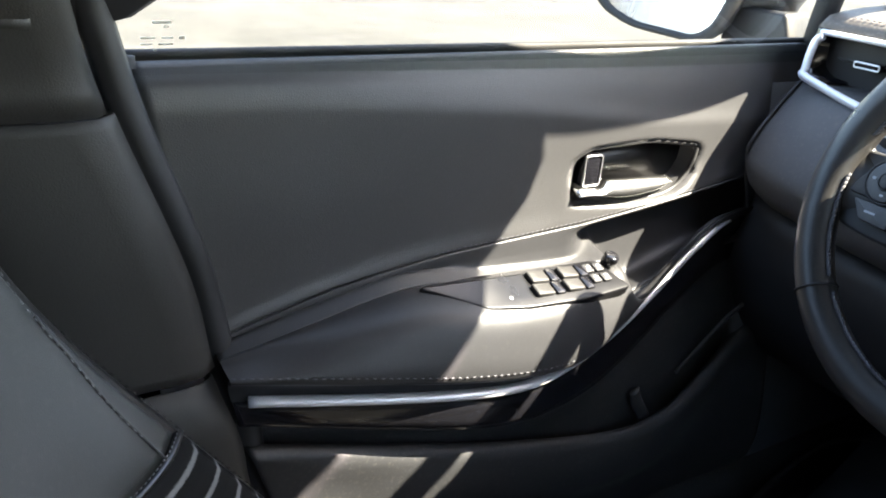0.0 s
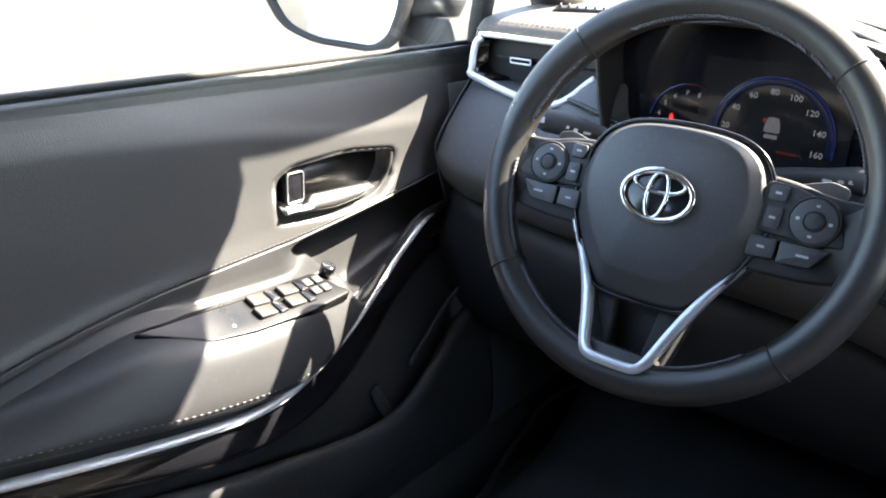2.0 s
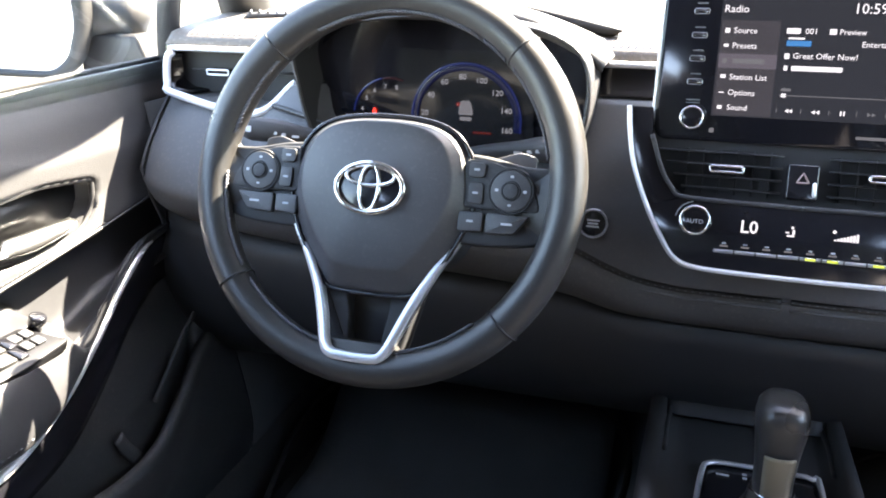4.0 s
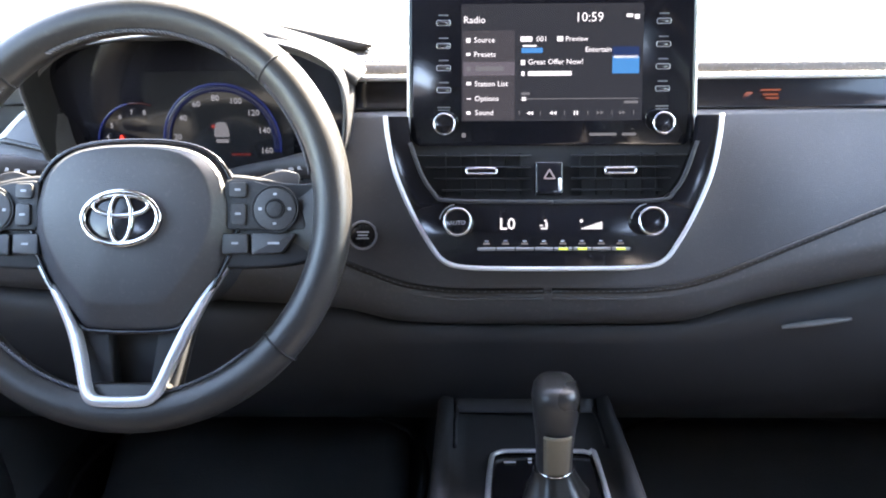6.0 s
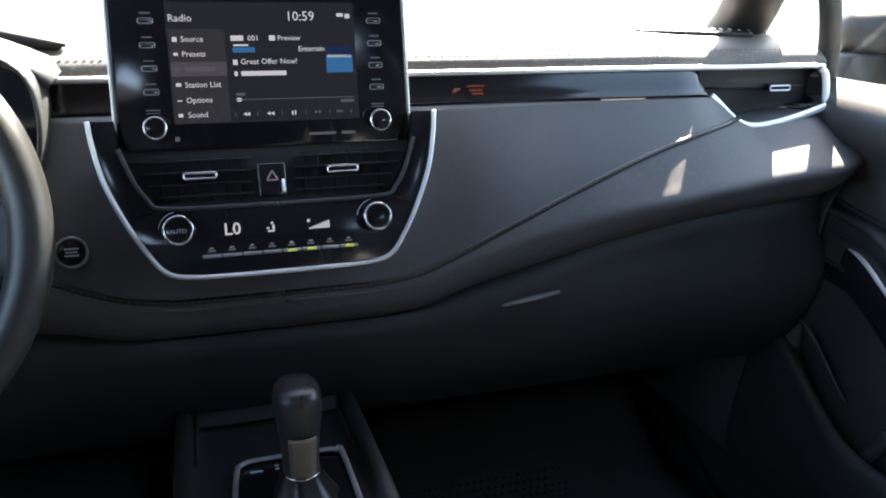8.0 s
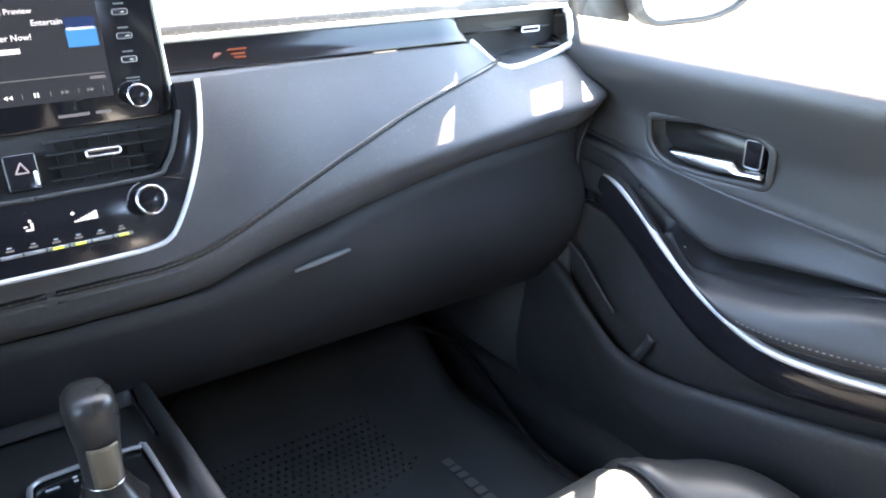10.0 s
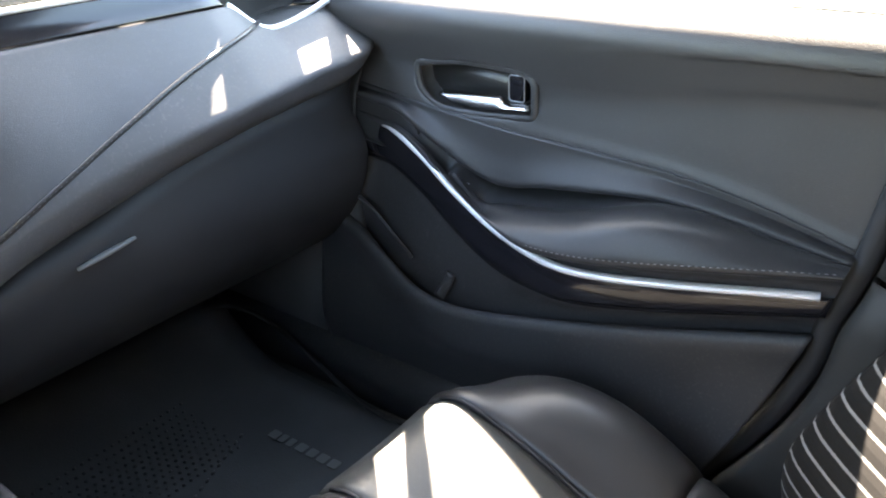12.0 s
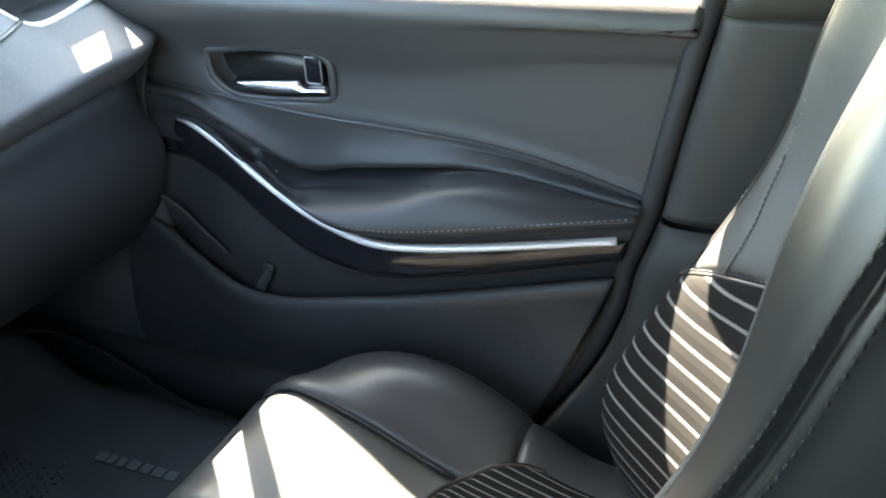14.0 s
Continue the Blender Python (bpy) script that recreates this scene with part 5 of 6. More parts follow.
    width = [0.0010, 0.0012, 0.0015, 0.0024, 0.0040, 0.0048, 0.0048, 0.0045, 0.0043]
    path = outer + [(-x, y, z) for x, y, z in reversed(outer)]
    width = width + width[::-1]
    pts = spline(path, 110)
    wk = [(k / (len(width) - 1), w) for k, w in enumerate(width)]
    rows = []
    for i, p in enumerate(pts):
        a, b = pts[max(i - 1, 0)], pts[min(i + 1, len(pts) - 1)]
        t = (b - a).normalized()
        n = Vector((-t.y, t.x, 0)).normalized()
        w = ip(i / (len(pts) - 1), wk)
        rows.append([at(*(p + n * w * u + Vector((0, 0, h)))) for u, h in ((-1, -0.008), (-1, -0.001), (-0.8, 0.0), (0.8, 0.0), (1, -0.001), (1, -0.008))])
    part("silver_trim", sheet(rows), SATIN, wh, "satin silver U-shaped spoke trim")
    # column shroud
    rows = []
    for z, rx, ry, dy in ((-0.05, 0.05, 0.045, 0.0), (-0.07, 0.062, 0.055, -0.006), (-0.13, 0.068, 0.06, -0.010), (-0.20, 0.07, 0.062, -0.010)):
        rows.append([at(rx * math.cos(t), dy + ry * math.sin(t), z) for t in [2 * math.pi * k / 28 for k in range(28)]])
    part("column_shroud", sheet(rows, closed_v=True), PLASTIC, wh, "black plastic column shroud")
    for s, nm, lab in ((-1, "indicator_stalk", "black light stalk with white symbols"), (1, "wiper_stalk", "black wiper stalk with white symbols")):
        a, b = Vector((COLUMN_X + s * 0.055, 0.105, 0.885)), Vector((COLUMN_X + s * 0.170, 0.075, 0.905))
        path = [a.lerp(b, k / 16) + Vector((0, 0, 0.004 * math.sin(k / 16 * 3))) for k in range(17)]
        st = part(nm, tube(path, 0.0105, 0.0115, 14, taper=lambda q: 0.72 + 0.34 * step(q - 0.45, 0.3) - (0.25 if q > 0.98 else 0)), DARK, wh, lab)
        for q, u, v in ((0.92, 0.006, 0.006), (0.70, 0.006, 0.003), (0.62, 0.005, 0.003), (0.52, 0.008, 0.0025)):
            p = a.lerp(b, q) + Vector((0, -0.0112, 0.004))
            part("stalk_mark", plate(rrect(u, v, 0.0008), 0.0004, Matrix(((1, 0, 0, p.x), (0, 0.2, -0.98, p.y), (0, 0.98, 0.2, p.z), (0, 0, 0, 1)))), PRINT, st, smooth=False)
    return wh


build_wheel()


# ---- centre display ----
DN = Matrix(((1, 0, 0, 0), (0, 0.2149, -0.9766, 0.107), (0, 0.9766, 0.2149, 0.935), (0, 0, 0, 1)))


def build_display():
    d = thing("touchscreen", "tablet-style touchscreen showing a radio menu", "touchscreen", (0, 0.12, 0.91))
    shell = [(-0.125, -0.0195), (0.125, -0.0195), (0.1315, -0.012), (0.1300, 0.150), (0.122, 0.158), (-0.122, 0.158), (-0.1300, 0.150), (-0.1315, -0.012)]
    part("body", plate(rounded(shell, 0.004), 0.030, DN @ Matrix.Translation((0, 0, -0.002)), 0.002), PLASTIC, d, "dark display body")
    part("front_glass", plate(rounded([(x * 0.992, y) for x, y in shell], 0.004), 0.004, DN, 0.001), SCREENGLASS, d, "glossy black front glass")
    for s in (-1, 1):
        path = [DN @ Vector((s * (0.1322 - 0.0015 * k / 10), -0.014 + 0.166 * k / 10, -0.003)) for k in range(11)]
        part("side_edge", tube(path, 0.0016, 0.0030, 6), SILVER, d, "thin bright side edge")
    at = lambda x, z, dz=0.0008: DN @ Matrix.Translation((x, (z - 0.935) / 0.9766, dz))
    flat = lambda nm, x0, x1, z0, z1, mat, dz=0.0006, lab="": part(nm, plate(rrect(x1 - x0, (z1 - z0) / 0.9766, 0.0006), 0.0003, at((x0 + x1) / 2, (z0 + z1) / 2, dz)), mat, d, lab, smooth=False)
    flat("screen", -0.083, 0.083, 0.938, 1.041, SCREEN_GLOW, 0.0004, "lit dark blue-grey screen")
    flat("menu_column", -0.0815, -0.034, 0.939, 1.018, MENU_GLOW)
    flat("menu_bar", -0.0815, -0.034, 0.9785, 0.9905, MENUBAR_GLOW, 0.0009)
    words = (("Radio", -0.081, 1.027, 0.0088), ("10:59", 0.0205, 1.0285, 0.0118), ("Source", -0.0715, 1.0095, 0.0068), ("Presets", -0.0715, 0.9970, 0.0068), ("Station List", -0.0710, 0.9710, 0.0068), ("Options", -0.0710, 0.9580, 0.0068), ("Sound", -0.0705, 0.9455, 0.0068), ("001", -0.0145, 1.0100, 0.0068), ("Preview", 0.0120, 1.0100, 0.0064), ("Entertain", 0.0300, 1.0005, 0.0066), ("Great Offer Now!", -0.0220, 0.9900, 0.0068))
    for t, x, z, size in words:
        part("screen_text", lettering(t, size, at(x, z, 0.0013), bold=0.00004), WHITE_GLOW, d, smooth=False)
    bars = ((-0.029, -0.018, 1.0080, 1.0125, WHITE_GLOW), (0.0045, 0.0100, 1.0080, 1.0125, WHITE_GLOW), (-0.0220, 0.0180, 0.9780, 0.9820, WHITE_GLOW), (-0.0280, -0.0250, 0.9780, 0.9820, WHITE_GLOW), (-0.0285, -0.0245, 0.9875, 0.9920, WHITE_GLOW),
            (-0.0700, -0.0440, 0.9825, 0.9865, DIM_GLOW), (-0.0785, -0.0745, 0.9825, 0.9865, DIM_GLOW), (-0.0785, -0.0745, 1.0075, 1.0115, WHITE_GLOW), (-0.0785, -0.0745, 0.9960, 0.9985, WHITE_GLOW), (-0.0785, -0.0740, 0.9700, 0.9730, WHITE_GLOW),
            (-0.0785, -0.0740, 0.9575, 0.9585, WHITE_GLOW), (-0.0785, -0.0745, 0.9440, 0.9470, WHITE_GLOW), (-0.0280, -0.0085, 0.9980, 1.0025, BLUEPIC_GLOW), (-0.0270, -0.0140, 1.0035, 1.0050, WHITE_GLOW),
            (0.0550, 0.0795, 0.9945, 1.0030, BLUETOP_GLOW), (0.0550, 0.0795, 0.9795, 0.9945, BLUEPIC_GLOW), (0.0560, 0.0785, 0.9930, 0.9952, WHITE_GLOW), (-0.0290, 0.0790, 0.9572, 0.9580, DIM_GLOW), (-0.0275, -0.0235, 0.9560, 0.9592, WHITE_GLOW), (-0.028, -0.0200, 0.9610, 0.9635, DIM_GLOW), (0.0660, 0.0790, 0.9530, 0.9555, DIM_GLOW),
            (0.0670, 0.0730, 1.0285, 1.0315, WHITE_GLOW), (0.0745, 0.0790, 1.0270, 1.0310, WHITE_GLOW), (0.035, 0.060, 0.9245, 0.9270, DIM_GLOW), (0.065, 0.078, 0.9245, 0.9270, DIM_GLOW), (-0.083, -0.079, 0.9235, 0.9275, DIM_GLOW))
    for x0, x1, z0, z1, mt in bars:
        flat("screen_symbol", x0, x1, z0, z1, mt, 0.0012)
    tri = lambda x, z, q, mt: part("transport_symbol", plate([(-0.0016 * q, 0.0018), (-0.0016 * q, -0.0018), (0.0016 * q, 0)], 0.0003, at(x, z, 0.0012)), mt, d, smooth=False)
    for x, q, mt in ((-0.0185, -1, WHITE_GLOW), (-0.0215, -1, WHITE_GLOW), (-0.0005, -1, WHITE_GLOW), (0.0030, -1, WHITE_GLOW), (0.0430, 1, DIM_GLOW), (0.0465, 1, DIM_GLOW), (0.0635, 1, DIM_GLOW), (0.0665, 1, DIM_GLOW)):
        tri(x, 0.9450, q, mt)
    for x0, mt in ((0.0205, WHITE_GLOW), (0.0230, WHITE_GLOW)):
        flat("transport_symbol", x0, x0 + 0.0013, 0.9430, 0.9470, mt, 0.0012)
    for x in (-0.0300, -0.0105, 0.0115, 0.0330, 0.0550, 0.0750):
        flat("divider", x, x + 0.0007, 0.9430, 0.9470, DIM_GLOW, 0.0012)
    # side keys and knobs
    for s, x in ((-1, -0.0992), (1, 0.1012)):
        for z in (1.0250, 1.0050, 0.9855, 0.9660):
            ring = [at(x, z, 0.0006) @ Vector((u, v, 0)) for u, v in rrect(0.0125, 0.0045, 0.0014)]
            key = part("side_key", plate(rrect(0.012, 0.004, 0.001), 0.001, at(x, z, 0.0008)), GLOSS, d)
            part("key_edge", tube(ring, 0.0004, 0.0004, 6, closed=True, up=(0, -1, 0)), FINE_SILVER, key)
            flat("key_legend", x - 0.0045, x + 0.0045, z + 0.0060, z + 0.0072, FAINTPRINT, 0.0006)
        flat("key_legend", x - 0.006, x + 0.006, 0.9500, 0.9512, FAINTPRINT, 0.0006)
        flat("key_legend", x - 0.006, x + 0.006, 0.9477, 0.9486, FAINTPRINT, 0.0006)
        knob = part("knob", plate(disc(0.0086, n=32), 0.014, at(x * 0.995, 0.9352, 0.012), 0.001), GLOSS, d, "black rotary knob with a silver ring")
        ring = [at(x * 0.995, 0.9352, 0.011) @ Vector((0.0094 * math.cos(t), 0.0094 * math.sin(t), 0)) for t in [2 * math.pi * k / 36 for k in range(36)]]
        part("knob_ring", tube(ring, 0.0011, 0.0022, 8, closed=True, up=(0, -0.977, 0.215)), CHROME, knob)
    return d


build_display()


# ---- centre stack: outlets and climate panel ----
CN = Matrix(((1, 0, 0, 0), (0, 0.3303, -0.9439, 0.065), (0, 0.9439, 0.3303, 0.854), (0, 0, 0, 1)))


def build_stack():
    st = thing("climate_panel", "glossy black climate panel with air outlets and knobs", "climate panel", (0, 0.09, 0.81))
    v = lambda z: (z - 0.854) / 0.9439
    half = [(0.1525, 0.945), (0.1500, 0.925), (0.1430, 0.895), (0.1290, 0.863), (0.1130, 0.836), (0.1000, 0.8205), (0.0820, 0.8150), (0.040, 0.8135)]
    outline = [(x, v(z)) for x, z in half] + [(-x, v(z)) for x, z in reversed(half)]
    inner = [(0.1295, 0.918), (0.1190, 0.894), (0.1090, 0.880), (0.0950, 0.8725)]
    part("backing", plate([(x * 0.97, y * 0.97 + 0.001) for x, y in outline], 0.050, CN @ Matrix.Translation((0, 0, -0.022))), DARK, st, "dark box behind the outlets", smooth=False)
    fascia = [(0.0950, v(0.8725))] + [(x, v(z)) for x, z in half[3:]] + [(-x, v(z)) for x, z in reversed(half[3:])] + [(-0.0950, v(0.8725))]
    part("fascia", plate(fascia, 0.03, CN, 0.001), GLOSS, st, "piano black climate fascia", auto=30)
    for s in (-1, 1):
        wing = [(s * x, v(z)) for x, z in half[:4]] + [(s * x, v(z)) for x, z in reversed(inner)] + [(s * 0.132, v(0.945))]
        part("side_fascia", plate(wing, 0.03, CN @ Matrix.Translation((0, 0, -0.0005)), 0.001), GLOSS, st, auto=30)
        rim_line = spline([CN @ Vector((s * x, v(z), 0.0012)) for x, z in ((0.1300, 0.922), (0.1190, 0.894), (0.1085, 0.879), (0.0940, 0.8720), (0.0, 0.8705))], 40)
        part("outlet_rim", tube(rim_line, 0.0020, 0.0020, 8), PLASTIC, st)
    line = spline([CN @ Vector((x, y, 0.0006)) for x, y in outline], 140)
    part("chrome_outline", tube(line, 0.0022, 0.0026, 10, up=(0, -1, 0.3)), SILVER, st, "satin silver outline of the panel")
    # outlet slats and tabs
    for s in (-1, 1):
        for z in (0.882, 0.892, 0.902, 0.912):
            x1 = 0.100 + (z - 0.88) * 0.75
            pth = [CN @ Vector((s * (0.019 + (x1 - 0.019) * k / 4), v(z), -0.014)) for k in range(5)]
            part("slat", tube(pth, 0.007, 0.0010, 6, up=(0, 0.2, 1)), RUBBER, st)
        for k in range(6):
            x = s * (0.028 + 0.014 * k)
            part("fin", tube([CN @ Vector((x, v(0.878), -0.020)), CN @ Vector((x, v(0.915), -0.020))], 0.0008, 0.004, 6, up=(0, 1, 0)), RUBBER, st)
        cx = s * 0.0630 - 0.002
        part("outlet_tab", plate(rrect(0.029, 0.0060, 0.002), 0.012, CN @ Matrix.Translation((cx, v(0.8975), -0.001)), 0.001), GLOSS, st)
        ring = [CN @ Vector((cx + a, v(0.8975) + b, 0.0)) for a, b in rrect(0.0275, 0.0050, 0.0018)]
        part("tab_edge", tube(ring, 0.0011, 0.0011, 6, closed=True, up=(0, -1, 0)), CHROME, st, "bright edge of the outlet tab")
    hz = part("hazard_button", plate(rrect(0.025, 0.030, 0.002), 0.014, CN @ Matrix.Translation((-0.003, v(0.8915), -0.003)), 0.0015), GLOSS, st, "black hazard light button with a red triangle")
    tri = [CN @ Vector((-0.003 + 0.0056 * math.cos(radians(a)), v(0.8945) + 0.0056 * math.sin(radians(a)) - 0.001, -0.0022)) for a in (90, 210, 330)]
    path = [tri[i].lerp(tri[(i + 1) % 3], k / 6) for i in range(3) for k in range(6)]
    part("triangle", tube(path, 0.0007, 0.0007, 6, closed=True, up=(0, -1, 0)), surface("hazard_red", (0.42, 0.30, 0.28), 0.5), hz)
    # reflection on the button, painted as a small silver strip
    part("painted_sheen", plate(rrect(0.0030, 0.012, 0.0012), 0.001, CN @ Matrix.Translation((0.0065, v(0.886), -0.0022))), SILVER, hz)
    # knobs
    for s in (-1, 1):
        x = s * 0.0868
        k = part("knob", plate(disc(0.0112, n=36), 0.016, CN @ Matrix.Translation((x, v(0.8535), 0.014)), 0.0012), GLOSS, st, "black climate knob with a silver ring")
        ring = [CN @ Vector((x + 0.0120 * math.cos(t), v(0.8535) + 0.0120 * math.sin(t), 0.0135)) for t in [2 * math.pi * j / 40 for j in range(40)]]
        part("knob_ring", tube(ring, 0.0013, 0.0030, 8, closed=True, up=(0, -0.944, 0.33)), CHROME, k)
        if s < 0:
            part("knob_text", lettering("AUTO", 0.0052, CN @ Matrix.Translation((x, v(0.8525), 0.0145)), 'CENTER'), PRINT, k, smooth=False)
        arcl = [CN @ Vector((x + 0.0165 * math.cos(t), v(0.8535) + 0.0165 * math.sin(t), 0.0006)) for t in [radians(100 + 70 * j / 12) for j in range(13)]]
        part("knob_mark", tube(arcl, 0.0004, 0.0004, 5), PRINT, k)
    # readout
    dsp = lambda x, z: CN @ Matrix.Translation((x, v(z), 0.0006))
    part("readout", lettering("L0", 0.0150, dsp(-0.0490, 0.8515), bold=0.0002), WHITE_GLOW, st, "white lit temperature readout LO", smooth=False)
    man = join(plate(rrect(0.0020, 0.0045, 0.0008, 0.0, 0.001), 0.0003, dsp(-0.006, 0.850)), plate(rrect(0.006, 0.0015, 0.0005, -0.0022, -0.0022), 0.0003, dsp(-0.006, 0.850)), plate(disc(0.0012, -0.001, 0.0048, 10), 0.0003, dsp(-0.006, 0.850)), plate(rrect(0.003, 0.0012, 0.0005, -0.0048, 0.0005), 0.0003, dsp(-0.006, 0.850)))
    part("airflow_symbol", man, WHITE_GLOW, st, smooth=False)
    for k in range(8):
        h = 0.0012 + 0.0008 * k
        part("fan_bar", plate(rrect(0.0019, h, 0.0003, 0.0265 + 0.0024 * k, h / 2 - 0.0035), 0.0003, dsp(0, 0.8505)), WHITE_GLOW, st, smooth=False)
    part("fan_symbol", plate(disc(0.0015, 0.0255, 0.004, 10), 0.0003, dsp(0, 0.8505)), WHITE_GLOW, st, smooth=False)
    keys = part("key_bar", plate(rrect(0.138, 0.0030, 0.0012), 0.004, CN @ Matrix.Translation((0, v(0.8305), 0.003)), 0.0010), FINE_SILVER, st, "silver row of small climate keys")
    for k, lit in enumerate((0, 0, 0, 0, 1, 1, 0, 1)):
        x = -0.0605 + 0.0173 * k
        if lit:
            part("key_lamp", plate(rrect(0.0085, 0.0020, 0.0005), 0.0003, CN @ Matrix.Translation((x, v(0.8305), 0.0036))), GREEN_GLOW, keys, smooth=False)
        part("key_gap", plate(rrect(0.0012, 0.0030, 0.0002), 0.0003, CN @ Matrix.Translation((x + 0.0086, v(0.8305), 0.0034))), RUBBER, keys, smooth=False)
        part("key_symbol", plate(rrect(0.0065, 0.0016, 0.0004), 0.0003, CN @ Matrix.Translation((x, v(0.8350), 0.0005))), DIM_GLOW, keys, smooth=False)
        part("key_symbol", plate(rrect(0.0035, 0.0012, 0.0004), 0.0003, CN @ Matrix.Translation((x, v(0.8372), 0.0005))), PRINT, keys, smooth=False)
    return st


build_stack()


def build_start_button():
    z = 0.830
    y = dash_face(-0.178, z) - 0.002
    m = Matrix(((1, 0, 0, -0.1785), (0, 0.35, -0.937, y), (0, 0.937, 0.35, z), (0, 0, 0, 1)))
    b = thing("start_button", "round black engine start button with a pale ring", "start button", (-0.1785, y, z - 0.014))
    part("button", plate(disc(0.0115, n=32), 0.012, m, 0.001), GLOSS, b)
    ring = [m @ Vector((0.0133 * math.cos(t), 0.0133 * math.sin(t), 0.0)) for t in [2 * math.pi * j / 36 for j in range(36)]]
    part("button_ring", tube(ring, 0.0011, 0.0020, 8, closed=True, up=(0, -0.937, 0.35)), FINE_SILVER, b)
    for dy, w in ((0.003, 0.012), (0.0, 0.010), (-0.003, 0.012)):
        part("button_mark", plate(rrect(w, 0.0016, 0.0004), 0.0003, m @ Matrix.Translation((0, dy, 0.0005))), PRINT, b, smooth=False)


build_start_button()


# ---- centre console ----
def build_console():
    co = thing("centre_console", "black plastic centre console with a tray and side rails", "console", (-0.013, -0.1, 0.30))
    cx = -0.013
    sec = [(-0.104, 0.30), (-0.103, 0.50), (-0.101, 0.598), (-0.098, 0.617), (-0.090, 0.622), (-0.083, 0.616), (-0.078, 0.603), (0.0, 0.600), (0.078, 0.603), (0.083, 0.616), (0.090, 0.622), (0.098, 0.617), (0.101, 0.598), (0.103, 0.50), (0.104, 0.30)]
    rows = []
    for k in range(24):
        y = -0.80 + 0.99 * k / 23
        grow = 1.0 - 0.04 * step(y, 0.25)
        lift = 0.012 * step(-y - 0.25, 0.3)
        rows.append([(cx + p.x * grow, y, p.z + lift) for p in spline([(x, 0, z) for x, z in sec], 60)])
    part("body", sheet(rows), DARK, co, "grained black console body")
    # rising front with the open tray
    rows = []
    for y, z, w in ((0.150, 0.605, 0.080), (0.172, 0.612, 0.080), (0.186, 0.630, 0.079), (0.192, 0.66, 0.078), (0.190, 0.70, 0.078), (0.17, 0.74, 0.078), (0.13, 0.765, 0.08)):
        rows.append([(cx + w * u, y, z) for u in [-1 + 2 * j / 12 for j in range(13)]])
    part("tray_back", thicken(sheet(rows), 0.003), DARK, co, "dark open tray under the climate panel")
    for s in (-1, 1):
        for z, w in ((0.672, 0.007), (0.655, 0.022)):
            m = Matrix(((1, 0, 0, cx + s * 0.062), (0, 0, -1, 0.186), (0, 1, 0, z), (0, 0, 0, 1)))
            part("socket_mark", plate(rrect(w, 0.003, 0.001), 0.002, m), PLASTIC, co, smooth=False)
    line = spline([(cx - 0.078, 0.08, 0.607), (cx - 0.076, 0.145, 0.608), (cx - 0.062, 0.163, 0.609), (cx + 0.062, 0.163, 0.609), (cx + 0.076, 0.145, 0.608), (cx + 0.078, 0.08, 0.607)], 60)
    part("tray_lip", tube(line, 0.0022, 0.0022, 8), PLASTIC, co)
    # shift gate
    gate = [(-0.054, 0.060), (-0.046, 0.068), (0.040, 0.068), (0.048, 0.060), (0.050, -0.14), (-0.062, -0.14)]
    part("gate_plate", plate(rounded(gate, 0.01), 0.006, Matrix.Translation((0, 0, 0.608)), 0.001), GLOSS, co, "glossy black gear gate")
    line = spline([(-0.066, -0.16, 0.611), (-0.061, -0.03, 0.611), (-0.0545, 0.050, 0.611), (-0.047, 0.064, 0.611), (-0.030, 0.067, 0.611), (0.030, 0.067, 0.611), (0.045, 0.064, 0.611), (0.050, 0.05, 0.611), (0.052, -0.16, 0.611)], 90)
    part("gate_frame", tube(line, 0.0028, 0.0020, 8), SATIN, co, "satin silver gate frame")
    for x, y, w, mt in ((-0.036, 0.050, 0.012, PRINT), (-0.016, 0.056, 0.004, PRINT), (-0.016, 0.050, 0.004, PRINT), (-0.071, -0.030, 0.003, glow("blue_gear_lamp", (0.05, 0.35, 1.0), 0.12))):
        part("gate_mark", plate(rrect(w, 0.003, 0.0008, x, y), 0.0005, Matrix.Translation((0, 0, 0.6092))), mt, co, smooth=False)
    return co


build_console()


